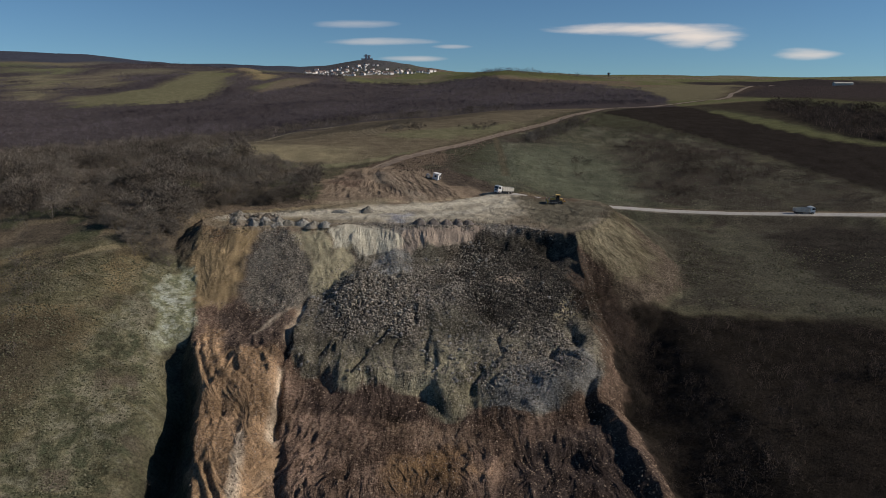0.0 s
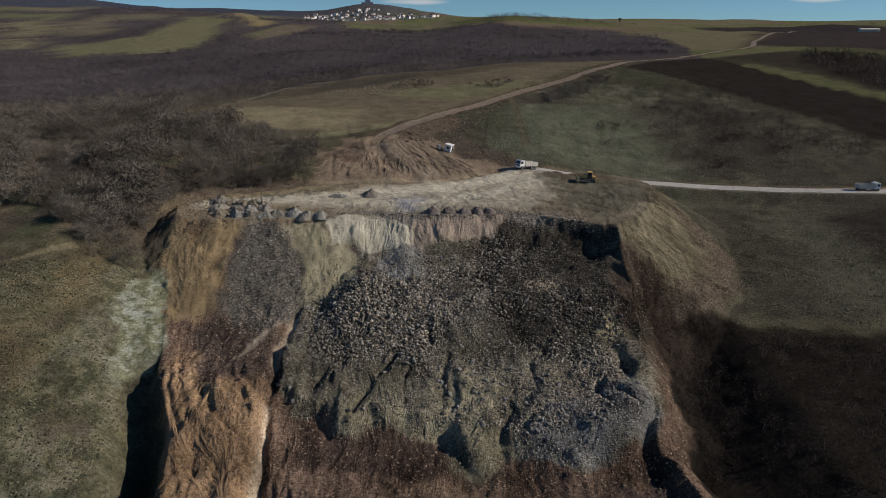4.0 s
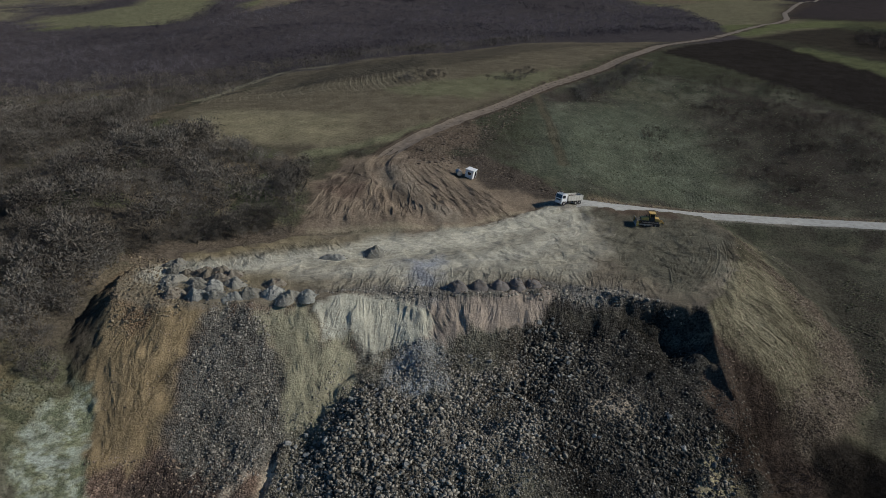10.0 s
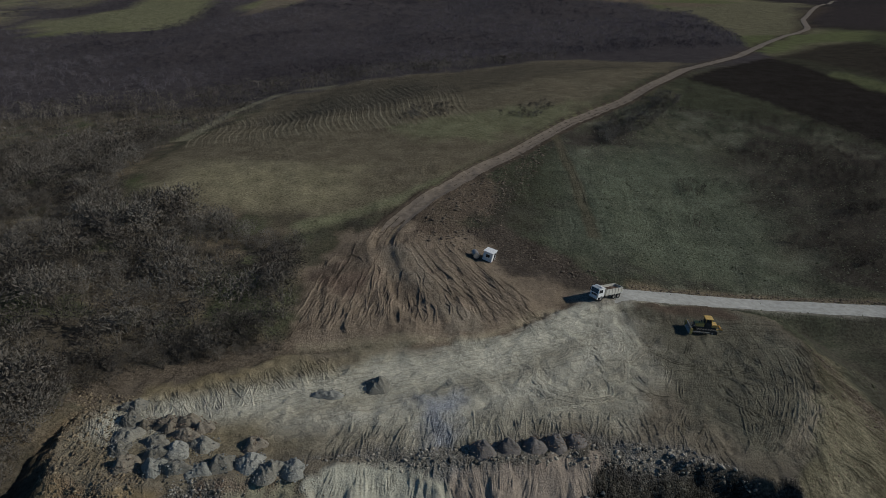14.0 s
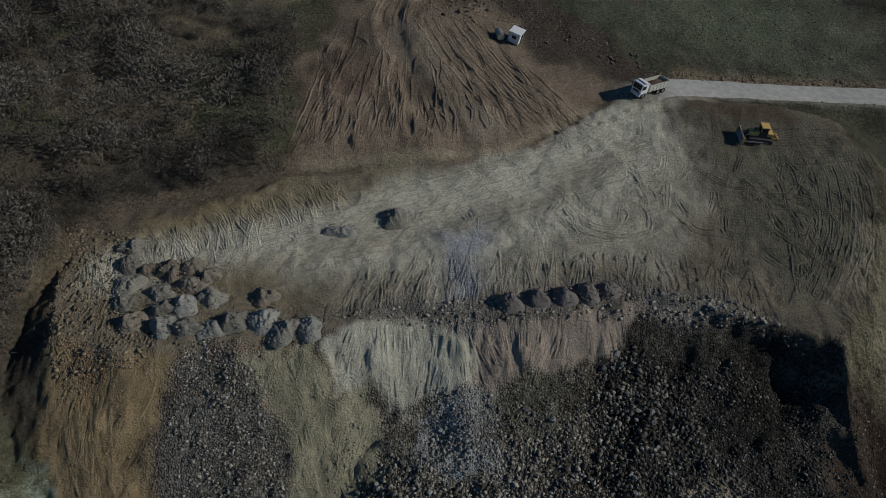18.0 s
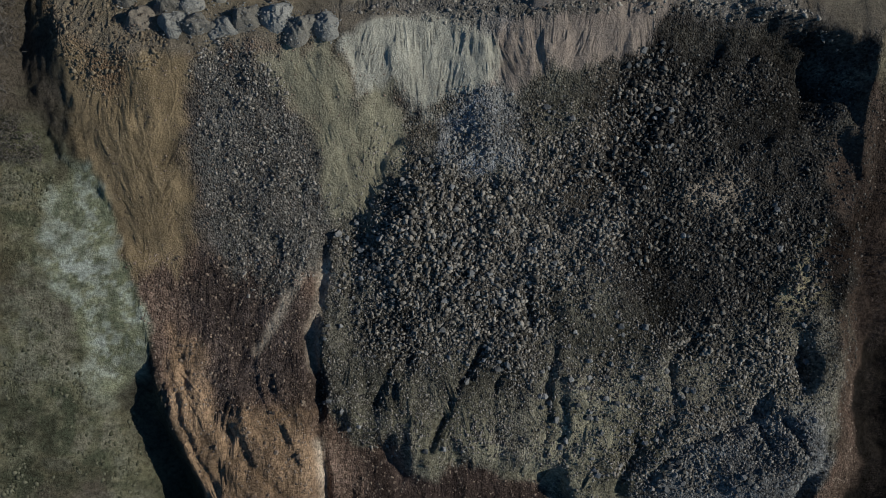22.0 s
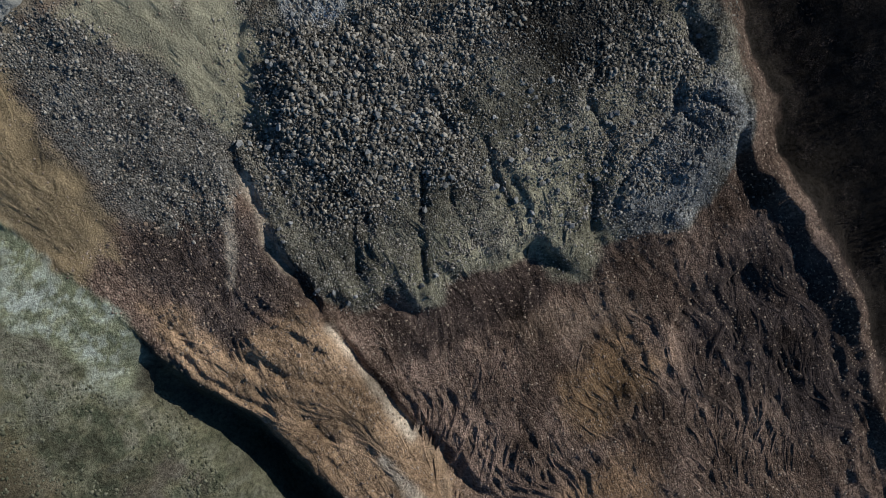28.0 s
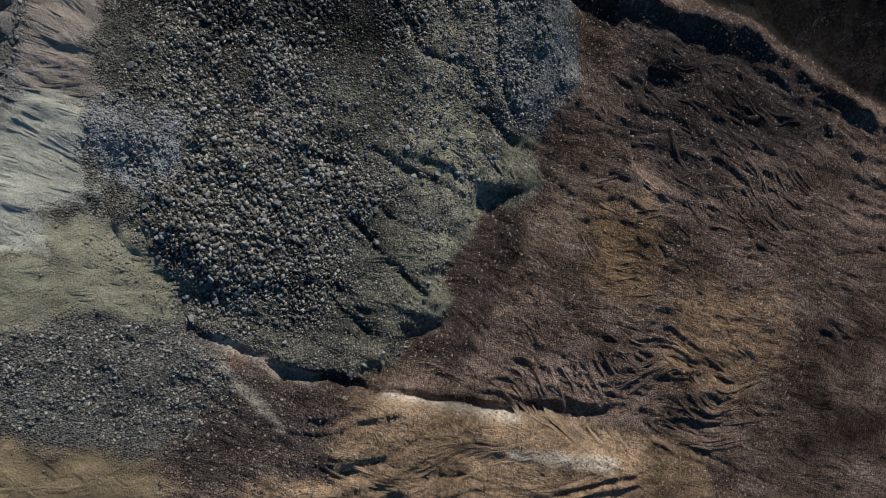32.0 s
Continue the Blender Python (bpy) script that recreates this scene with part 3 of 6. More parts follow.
# ---- what lies on the ground: soil, stone and grass by their outlines ----
fx, fy = gx.ravel(), gy.ravel()
jx, jy = fx + fbm(fx, fy, 8, 4, 201, 0.6) * 4, fy + fbm(fx, fy, 8, 4, 211, 0.6) * 4
tint = np.zeros((fx.size, 3))
stony = np.zeros(fx.size)


def lay(weight, color, stones=None):
    global tint, stony
    w = np.clip(weight, 0, 1)
    tint = tint * (1 - w[:, None]) + np.array(color) * w[:, None]
    if stones is not None:
        stony = stony * (1 - w) + stones * w


runx = 1.5 * vnoise(fx * 0.35, fy * 0.06, 221) + 0.8 * vnoise(fx * 1.0, fy * 0.1, 223)
runy = 6.0 * vnoise(fx * 0.40, fy * 0.05, 225) + 4.0 * vnoise(fx * 1.1, fy * 0.08, 227)


def zone(poly, color, stones=None, soft=1.0, jitter=1.0, much=1.0, run=0.0, within=None):
    px, py = [p[0] for p in poly], [p[1] for p in poly]
    m = (fx > min(px) - 12 - soft) & (fx < max(px) + 12 + soft) & (fy > min(py) - 12 - soft) & (fy < max(py) + 12 + soft)
    w = np.zeros(fx.size)
    w[m] = smooth(soft, -soft, sdf(poly, fx[m] + (jx - fx)[m] * jitter + runx[m] * run, fy[m] + (jy - fy)[m] * jitter + runy[m] * run)) * much
    if within is not None:
        w[m] = w[m] * smooth(0.7, -0.7, sdf(within, fx[m] + (jx - fx)[m] * 0.5, fy[m] + (jy - fy)[m] * 0.5))
    lay(w, color, stones)


def strip(line, half, color, stones=None, soft=0.8, much=1.0):
    d, _ = along(line, fx, fy)
    lay(smooth(half + soft, half - soft, d + fbm(fx, fy, 5, 2, 5) * 0.8) * much, color, stones)


C_GRASS, C_DRY, C_SCRUB = (0.066, 0.066, 0.042), (0.105, 0.095, 0.06), (0.062, 0.052, 0.041)
broad = fbm(fx, fy, 60, 4, 301)
lay(np.ones(fx.size), C_GRASS, 0.0)
lay(smooth(-0.05, 0.35, broad + fbm(fx, fy, 9, 3, 311) * 0.6), C_DRY)
lay(smooth(0.1, 0.5, fbm(fx, fy, 35, 4, 321) + 0.5 * fbm(fx, fy, 6, 3, 331)) * 0.7, C_SCRUB)
# far country: woods in the valleys, fields on the backs of the hills
dist = np.hypot(fx, fy)
bear = fx / np.maximum(fy, 200)
faraway = smooth(430, 520, fy)
patch = fbm(fx, fy, 330, 4, 401) + 0.35 * fbm(fx, fy, 90, 2, 405)


FIELDS = []
FIELDS.append([(-569, 1065), (-484, 959), (-446, 1000), (-398, 981), (-358, 1026), (-356, 1099), (-379, 1235), (-618, 1969), (-697, 1972), (-506, 1395), (-474, 1175), (-498, 1121), (-555, 1090)])
FIELDS.append([(-648, 1075), (-608, 1024), (-592, 1065), (-646, 1160), (-854, 1597), (-923, 1692), (-960, 1593), (-744, 1251)])
FIELDS.append([(-651, 1252), (-594, 1169), (-579, 1239), (-808, 1741), (-864, 1750), (-816, 1572)])
FIELDS.append([(-1290, 2021), (-1100, 1752), (-936, 1710), (-884, 1755), (-942, 1836), (-1223, 2092)])
FIELDS.append([(-839, 1819), (-811, 1760), (-673, 1736), (-728, 1927), (-811, 1906)])
FIELDS.append([(-1060, 1579), (-760, 1116), (-790, 1227), (-970, 1550)])
FIELDS.append([(-560, 1990), (-510, 1880), (-400, 1500), (-345, 1290), (-318, 1290), (-370, 1560), (-450, 1800), (-500, 1960)])
FIELDS.append([(-304, 1144), (-284, 1091), (-260, 1163), (-230, 1344), (-263, 1350), (-296, 1306)])
FIELDS.append([(-230, 1640), (-60, 1620), (-40, 1760), (-220, 1800)])



def wood_share(x, y):
    """Where the valley is wooded: full below the wood's far edge, in clumps and folds beyond it."""
    r = x / np.maximum(y, 200)
    rag = fbm(x, y, 160, 4, 441)
    rim = np.interp(r, [-0.75, -0.45, -0.3, -0.2, 0.02, 0.15, 0.28, 0.34], [860, 950, 980, 1250, 1450, 1080, 880, 430]) + rag * 260
    full = smooth(430, 520, y) * smooth(30, -30, y - rim)
    folds = smooth(0.0, 60.0, y - 520) * smooth(60, -60, y - 2250 - rag * 200) * smooth(-0.12, -0.16, r)
    share = np.maximum(full, folds)
    for poly in FIELDS:
        share = share * smooth(-6, 10, sdf(poly, x + rag * 30, y + rag * 30) + 14 * fbm(x, y, 40, 3, 447))
    return share


woods = wood_share(fx, fy)
far_fields = faraway * (1 - woods)
lay(far_fields, (0.17, 0.15, 0.092), 0.0)
lay(far_fields * smooth(-0.02, 0.06, patch), (0.135, 0.14, 0.066))
lay(far_fields * smooth(0.10, 0.2, fbm(fx, fy, 240, 3, 421)), (0.17, 0.13, 0.09))
lay(woods, (0.078, 0.066, 0.064))
# farthest hills tinted blue-grey: the haze of distance is in the colour
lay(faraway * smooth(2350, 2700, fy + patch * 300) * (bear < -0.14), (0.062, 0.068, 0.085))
lay(np.exp(-((fx + 315) / 260) ** 2 - ((fy - 2960) / 420) ** 2) * 1.3, (0.085, 0.085, 0.085))
lay(np.exp(-((fx + 530) / 40) ** 2 - ((fy - 1985) / 70) ** 2) * 1.4, (0.24, 0.19, 0.11))
# fields and banks near by
zone([(-102, 300), (-106, 335), (-112, 380), (-110, 500), (-37, 530), (64, 556), (120, 500), (86, 450), (48, 402), (20, 366), (-8, 316), (-28, 283), (-46, 277), (-70, 279), (-90, 289)], (0.155, 0.128, 0.085), 0.0, 3)
zone([(-100, 400), (-60, 400), (0, 430), (60, 470), (100, 480), (60, 545), (-40, 520), (-104, 490)], (0.105, 0.088, 0.062), 0.0, 12, 2)
zone([(-95, 296), (-88, 320), (-40, 318), (-36, 292), (-50, 282), (-72, 284)], (0.25, 0.215, 0.13), 0.0, 12, 2, 0.85)
zone([(-118, 290), (-104, 302), (-94, 286), (-86, 272), (-100, 270)], (0.10, 0.13, 0.045), 0.0, 5, 1.5, 0.8)
zone([(-35, 372), (10, 396), (45, 400), (30, 372), (0, 352), (-20, 350)], (0.165, 0.155, 0.09), 0.0, 6, 2)
zone([(100, 442), (131, 380), (182, 272), (230, 200), (330, 190), (290, 290), (236, 345), (190, 460), (172, 524)], (0.032, 0.027, 0.023), 0.0, 1.0, 0.5)
zone([(172, 524), (182, 470), (202, 400), (230, 352), (330, 290), (420, 330), (440, 520), (330, 640), (240, 600)], (0.05, 0.042, 0.032), 0.0, 8)
zone([(172, 505), (174, 458), (196, 388), (222, 348), (290, 290), (300, 300), (236, 370), (208, 410), (190, 480), (186, 530)], (0.06, 0.056, 0.038), 0.0, 4)
zone([(173, 455), (182, 464), (201, 417), (212, 374), (230, 350), (222, 346), (202, 361), (186, 397)], (0.115, 0.118, 0.06), 0.0, 1.5, 0.5)
zone([(286, 633), (405, 780), (422, 669), (295, 480), (266, 537)], (0.07, 0.072, 0.042), 0.0, 5)
zone([(224, 486), (245, 525), (285, 520), (300, 440), (300, 370), (232, 352), (215, 368), (214, 418)], (0.032, 0.027, 0.023), 0.0, 5)
zone([(299, 610), (420, 560), (560, 640), (440, 730), (330, 690)], (0.085, 0.082, 0.045), 0.0, 8)
zone([(300, 760), (420, 640), (800, 640), (1100, 1200), (500, 1150)], (0.05, 0.042, 0.036), 0.0, 10)
zone([(-700, 40), (-62, 60), (-70, 130), (-66, 176), (-72, 205), (-66, 212), (-41, 221), (-45, 262), (-48, 276), (-70, 277), (-92, 286), (-106, 300), (-110, 335), (-116, 380), (-116, 500), (-900, 520)], (0.105, 0.087, 0.063), 0.0, 5)
brush_at = smooth(4, -4, sdf([(-300, 150), (-72, 180), (-66, 213), (-41, 222), (-46, 272), (-92, 286), (-112, 335), (-118, 480), (-400, 500)], jx, jy))
lay(brush_at * smooth(0.1, 0.35, fbm(fx, fy, 12, 3, 611)) * 0.7, (0.095, 0.105, 0.055), 0.0)
lay(brush_at * smooth(0.12, 0.35, fbm(fx, fy, 9, 3, 617)) * 0.8, (0.19, 0.15, 0.10), 0.0)
zone([(-64, 40), (-58, 100), (-63, 140), (-70, 172), (-84, 176), (-112, 168), (-125, 120), (-120, 40)], (0.108, 0.098, 0.052), 0.05, 6)
zone([(-90, 150), (-80, 130), (-84, 100), (-100, 80), (-120, 110), (-112, 150)], (0.17, 0.14, 0.08), 0.1, 9, 2, 0.8)
zone([(-72, 152), (-68, 128), (-64, 105), (-72, 100), (-78, 130)], (0.21, 0.20, 0.14), 0.2, 3, 2.2, 0.4)
bank_at = smooth(4, -4, sdf([(-60, 40), (-54, 100), (-61, 140), (-68, 172), (-84, 178), (-130, 170), (-150, 40)], jx, jy))
blot = fbm(fx, fy, 6, 5, 351, 0.7)
speck = fbm(fx, fy, 2.2, 2, 391, 0.8)
lay(bank_at * 0.8, (0.185, 0.175, 0.105))
zone([(-58, 92), (-62, 140), (-75, 150), (-92, 120), (-82, 92)], (0.185, 0.172, 0.108), 0.05, 8, 2, 0.6)
slant = fbm(fx * 0.8 + fy * 0.6, (fy * 0.8 - fx * 0.6) * 0.35, 5, 4, 397, 0.65)
lay(bank_at * smooth(0.05, 0.3, slant) * 0.8, (0.175, 0.155, 0.09), 0.1)
lay(bank_at * smooth(0.05, 0.3, -slant) * 0.6, (0.07, 0.074, 0.045), 0.0)
lay(bank_at * smooth(0.1, 0.35, speck) * 0.7, (0.19, 0.182, 0.13), 0.3)
lay(bank_at * smooth(0.08, 0.3, -speck) * 0.75, (0.07, 0.078, 0.047), 0.0)
lay(bank_at * smooth(0.25, 0.5, blot) * 0.7, (0.22, 0.20, 0.14), 0.3)
lay(bank_at * smooth(0.15, 0.45, -blot) * 0.6, (0.056, 0.052, 0.032), 0.0)
lay(bank_at * smooth(0.05, 0.0, np.abs(fbm(fx * 0.9 + fy * 0.4, fy * 0.6 - fx * 0.3, 9, 4, 349, 0.6))) * 0.6, (0.05, 0.05, 0.03), 0.0)
lay(bank_at * smooth(0.15, 0.4, fbm(fx, fy, 13, 4, 361, 0.6)) * 0.7, (0.11, 0.088, 0.066), 0.1)
lay(bank_at * smooth(-72, -82, fx) * 0.5, (0.115, 0.098, 0.056), 0.0)
lay(bank_at * smooth(-72, -80, fx) * smooth(0.1, 0.35, fbm(fx, fy, 8, 3, 367)) * 0.7, (0.20, 0.155, 0.085), 0.1)
lay(bank_at * smooth(-74, -84, fx) * smooth(-0.05, 0.3, fbm(fx, fy, 17, 3, 363)) * 0.8, (0.075, 0.062, 0.042), 0.0)
slope_at = smooth(6, -6, sdf([(22, 258), (28, 360), (60, 400), (130, 372), (180, 270), (420, 230), (420, 100), (100, 160), (60, 172), (72, 205), (62, 234), (60, 250)], jx, jy))
lay(slope_at * 0.42, (0.125, 0.125, 0.086), 0.0)
lay(slope_at * smooth(0.12, 0.4, -speck) * 0.6, (0.045, 0.048, 0.034), 0.0)
lay(slope_at * smooth(0.05, 0.35, fbm(fx, fy, 7, 5, 371, 0.7)) * 0.75, (0.108, 0.10, 0.072), 0.1)
lay(slope_at * smooth(0.08, 0.35, fbm(fx, fy, 16, 4, 381, 0.6)) * 0.7, (0.054, 0.042, 0.037), 0.0)
lay(slope_at * smooth(55, 90, fx) * smooth(-0.05, 0.2, fbm(fx, fy, 22, 4, 395, 0.6)) * 0.75, (0.078, 0.068, 0.052), 0.0)
lay(slope_at * smooth(244, 262, fy) * smooth(0.12, 0.4, fbm(fx * 0.5 + fy * 0.35, fy * 0.9 - fx * 0.5, 9, 4, 399, 0.65)) * 0.7, (0.165, 0.158, 0.112), 0.0)
zone([(10, 264), (28, 335), (66, 355), (92, 300), (70, 262)], (0.115, 0.126, 0.085), 0.0, 12, 2, 0.7)
zone([(62, 240), (150, 236), (190, 205), (150, 168), (90, 168), (66, 180)], (0.105, 0.102, 0.073), 0.0, 9, 2, 0.6)
zone([(60, 240), (84, 238), (92, 210), (88, 180), (66, 176), (70, 200), (64, 226)], (0.075, 0.067, 0.05), 0.1, 4, 2, 0.8)
zone([(85, 347), (118, 366), (135, 319), (124, 280), (94, 270), (80, 288)], (0.062, 0.052, 0.042), 0.0, 14, 3, 0.65)
zone([(96, 306), (140, 330), (182, 268), (150, 252), (112, 258)], (0.066, 0.058, 0.046), 0.0, 10, 3, 0.55)
zone([(119, 242), (159, 241), (190, 220), (119, 176), (105, 186), (108, 212)], (0.035, 0.029, 0.026), 0.0, 6, 2.5, 0.8)
# gully right of the tongue: its shade is put into this near-black ground colour
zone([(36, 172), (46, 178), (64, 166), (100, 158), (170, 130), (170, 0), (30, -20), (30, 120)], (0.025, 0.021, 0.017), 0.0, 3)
for outline, shade in zip(FIELDS, ((0.17, 0.158, 0.092), (0.20, 0.175, 0.11), (0.165, 0.14, 0.10), (0.15, 0.152, 0.085), (0.14, 0.125, 0.09), (0.18, 0.165, 0.10), (0.29, 0.225, 0.115), (0.15, 0.12, 0.09), (0.12, 0.12, 0.07))):
    zone(outline, shade, 0.0, 12, 3, 0.9)
zone([(20, 1500), (90, 1330), (330, 1480), (330, 1700), (0, 1800)], (0.105, 0.112, 0.05), 0.0, 15, 3)
zone([(330, 770), (454, 720), (700, 900), (700, 1110), (406, 1000)], (0.055, 0.045, 0.042), 0.0, 8)
zone([(480, 1020), (720, 1115), (900, 1700), (500, 1500)], (0.05, 0.042, 0.04), 0.0, 10)
strip([(-118, 150), (-104.6, 159.6), (-99.3, 165.2), (-91.6, 170), (-86, 174)], 0.8, (0.24, 0.20, 0.12), 0.0, 0.6, 0.8)
strip([(-116, 372), (-122, 420), (-126, 470), (-112, 512), (-80, 521)], 3.5, (0.23, 0.205, 0.135), 0.0, 2.0, 0.8)
strip([(-48, 272), (-35, 283), (-26, 290.5), (-12, 308), (2, 329)], 3.0, (0.20, 0.195, 0.11), 0.0, 2.0, 0.7)
strip(DIRT_ROAD, 4.4, (0.085, 0.066, 0.049), 0.1)
# the spoil tongue
BROWN, ORANGE, DARKB = (0.146, 0.10, 0.072), (0.262, 0.172, 0.10), (0.066, 0.047, 0.037)
GREY, OLIVE, SAND = (0.15, 0.134, 0.10), (0.28, 0.252, 0.165), (0.268, 0.196, 0.108)
TONGUE = [(-66, 184), (-65.4, 172), (-61.8, 162), (-59.2, 153.6), (-56.2, 143), (-51.4, 133.8), (-48.2, 125.2), (-45.4, 112), (-42, 100), (-36, 80), (-30, 40), (-24, -20), (31, -20), (34, 40), (37, 80), (39, 103), (38, 114), (37, 128), (39, 138), (39, 152), (39, 166), (40, 188), (20, 194), (-20, 191), (-50, 186)]
zone(TONGUE, BROWN, 0.65, 0.7, 0.3)
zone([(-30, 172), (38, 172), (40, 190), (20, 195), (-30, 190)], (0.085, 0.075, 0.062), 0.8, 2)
zone([(-31, 137), (-25, 133), (-15, 134.2), (-4, 133), (-0.5, 128), (-8, 124.6), (-17, 124.9), (-27, 126.5)], DARKB, 0.3, 1.2, 0.7)
# darker brown earth, with the shadow behind the right lip coloured in
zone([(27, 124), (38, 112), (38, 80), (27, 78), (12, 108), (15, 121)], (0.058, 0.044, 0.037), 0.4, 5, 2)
zone([(2.5, 115.4), (6, 109), (-0.4, 102.7), (-8.5, 104.2), (-8.6, 109.6), (-3, 113)], (0.25, 0.155, 0.078), 0.2, 3.5, 1.4, 0.85)
zone([(-12, 124), (2, 124), (6, 118), (-2, 114.5), (-12, 118)], (0.245, 0.17, 0.115), 0.3, 2.5, 1.2, 0.9)
zone([(-20, 92), (-8, 96), (0, 88), (-8, 78), (-20, 80)], (0.24, 0.148, 0.08), 0.3, 5, 2, 0.8)
zone([(-56, 152), (-49.8, 149.7), (-48.9, 141), (-36, 141), (-34.3, 130), (-32.3, 120.7), (-30, 104), (-30, 84), (-38, 80), (-43.2, 104), (-48.3, 123.5), (-54.7, 139.6)], ORANGE, 0.3, 1.2, 0.6)
# pale band: sunlight on the ridge's right-facing step, put into the colour
zone([(-37.5, 139), (-34.5, 130), (-32.6, 120), (-31, 108), (-32.5, 104), (-33.0, 116), (-34.6, 128)], (0.33, 0.25, 0.17), 0.2, 0.8, 1.0, 0.25)
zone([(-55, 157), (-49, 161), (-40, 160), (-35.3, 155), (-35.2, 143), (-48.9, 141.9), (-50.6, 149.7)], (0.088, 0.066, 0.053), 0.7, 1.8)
zone(LOBE, GREY, 1.0, 0.7, 0.5)
soil_at = smooth(1, -3, sdf(LOBE, jx, jy))
soil = fbm(fx, fy, 11, 3, 509, 0.6)
lay(soil_at * smooth(0.0, 0.3, -soil) * 0.75, (0.195, 0.178, 0.128), 0.6)
# ground darkened where stones crowd, painting in the shadowed gaps between them
lay(soil_at * smooth(0.05, 0.3, soil) * 0.7, (0.075, 0.068, 0.055), 1.0)
lay(soil_at * smooth(0.15, 0.4, fbm(fx, fy, 15, 2, 513)) * 0.45, (0.19, 0.148, 0.11), 0.7)
# dark stone, blackened further to hold the notch shadow below the rim
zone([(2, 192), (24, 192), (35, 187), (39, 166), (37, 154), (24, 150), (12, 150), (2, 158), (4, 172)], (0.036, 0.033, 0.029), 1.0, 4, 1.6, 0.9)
zone([(-34, 141), (-31, 137.5), (-23.5, 133.5), (-19.4, 132.6), (-4, 133.5), (2, 125), (9, 129), (14, 139), (4, 146), (-10, 140), (-24, 142)], (0.205, 0.185, 0.122), 0.35, 3.5, 1.5, 1.0, 0.5, LOBE)
zone([(7, 133), (13.4, 138), (24, 142.6), (31.9, 144), (34, 136), (27.3, 128.7), (17.9, 124.6), (9.4, 128)], (0.185, 0.182, 0.165), 0.7, 2, 1.0, 1.0, 0.3, LOBE)
zone([(14, 150), (26, 156), (32, 164), (33, 146), (26, 143), (16, 140)], (0.15, 0.135, 0.095), 0.3, 3.5, 1.5, 0.45)
zone([(-8, 172), (8, 170), (4, 160), (-14, 158)], (0.175, 0.15, 0.12), 0.8, 4, 1.8, 0.6)
zone([(13, 170.7), (17.8, 174.3), (21.4, 173.6), (19.6, 168)], (0.28, 0.23, 0.17), 0.6, 2, 1.2)
zone([(27.4, 157), (31, 162.4), (33.4, 167), (33, 156), (28.6, 153)], (0.33, 0.28, 0.17), 0.2, 1.2, 0.8)
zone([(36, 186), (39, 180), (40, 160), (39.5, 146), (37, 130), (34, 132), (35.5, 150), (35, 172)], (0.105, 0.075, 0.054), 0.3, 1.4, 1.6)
# pale lines that paint the sunlit faces along the crevice and ridge
STREAK = (0.42, 0.345, 0.25)
for line, w in (([(-34.2, 167), (-35.6, 163.5), (-37.4, 160.5), (-39.5, 157)], 0.9), ([(-38.5, 158), (-41, 153), (-43.5, 149)], 0.35), ([(-34.4, 161), (-34.9, 157), (-36.0, 152), (-35.6, 147)], 0.7), ([(-35.0, 137), (-34.6, 130), (-33.6, 122), (-32.6, 117)], 0.7), ([(-38, 116), (-36.5, 108), (-35, 100)], 0.8), ([(-56.5, 170), (-57.5, 163), (-58.5, 160)], 0.25)):
    strip(line, w, STREAK, 0.05, 0.6, 0.9)
# the face under the tip head
zone([(-67, 187), (-66, 174), (-61, 160), (-54, 159), (-50, 164), (-51.5, 180), (-50, 187)], SAND, 0.12, 1.2, 0.8, 1.0, 0.6)
zone([(-69, 206), (-71, 196), (-67.5, 187), (-61, 180), (-57, 186), (-60, 207)], (0.25, 0.165, 0.095), 0.7, 1.5)
zone([(-51.6, 187), (-38, 188), (-38, 180), (-32, 167), (-36, 160.4), (-43.5, 157), (-47.5, 160.3), (-50, 166)], (0.145, 0.132, 0.108), 0.85, 1.5, 1.0, 1.0, 0.8)
zone([(-39.8, 188), (-31, 187.5), (-28, 181), (-24, 179.7), (-23, 173), (-29.9, 166), (-34.4, 167.4), (-37.2, 179.6)], OLIVE, 0.15, 1.5, 1.0, 1.0, 0.8)
zone([(-30.5, 187), (-28.6, 190.4), (-13, 191.6), (-10.5, 190), (-11, 184.6), (-18, 181.8), (-25, 180.4), (-29, 181.7)], (0.44, 0.41, 0.315), 0.05, 0.6, 0.7, 1.0, 0.25)
zone([(-11, 191), (10.5, 193.8), (7.6, 187.6), (2.7, 185.5), (-1.8, 186), (-9, 183.2), (-12, 183.5)], (0.33, 0.265, 0.205), 0.08, 0.6, 0.7, 1.0, 0.25)
zone([(-16.5, 181), (-13, 184), (-10, 182), (-9, 174), (-17, 174)], (0.30, 0.30, 0.285), 0.8, 1.5, 1.0, 0.9, 0.3)
zone([(-64, 172), (-61.2, 160), (-58.8, 153), (-59.4, 145), (-63, 142.5), (-68, 151), (-70, 162), (-70, 170), (-67, 172)], (0.25, 0.25, 0.15), 0.3, 0.7, 0.7)
mott = fbm(fx, fy, 3, 3, 341, 0.75)
mottle_at = smooth(0.5, -1.5, sdf([(-63, 172), (-60.8, 160), (-58.6, 153), (-59.4, 145), (-63, 142.5), (-68, 151), (-71, 162), (-69.5, 171)], jx, jy))
lay(mottle_at * smooth(0.05, 0.25, fbm(fx * 1.5, fy, 4, 4, 345, 0.7)) * 0.8, (0.34, 0.35, 0.26), 0.1)
lay(mottle_at * smooth(0.15, 0.4, mott) * 0.6, (0.31, 0.31, 0.21), 0.1)
lay(mottle_at * smooth(0.1, 0.4, -mott) * 0.6, (0.14, 0.145, 0.075), 0.1)
veins = np.abs(fbm(fx * 1.2, fy * 0.8, 6, 4, 347, 0.6))
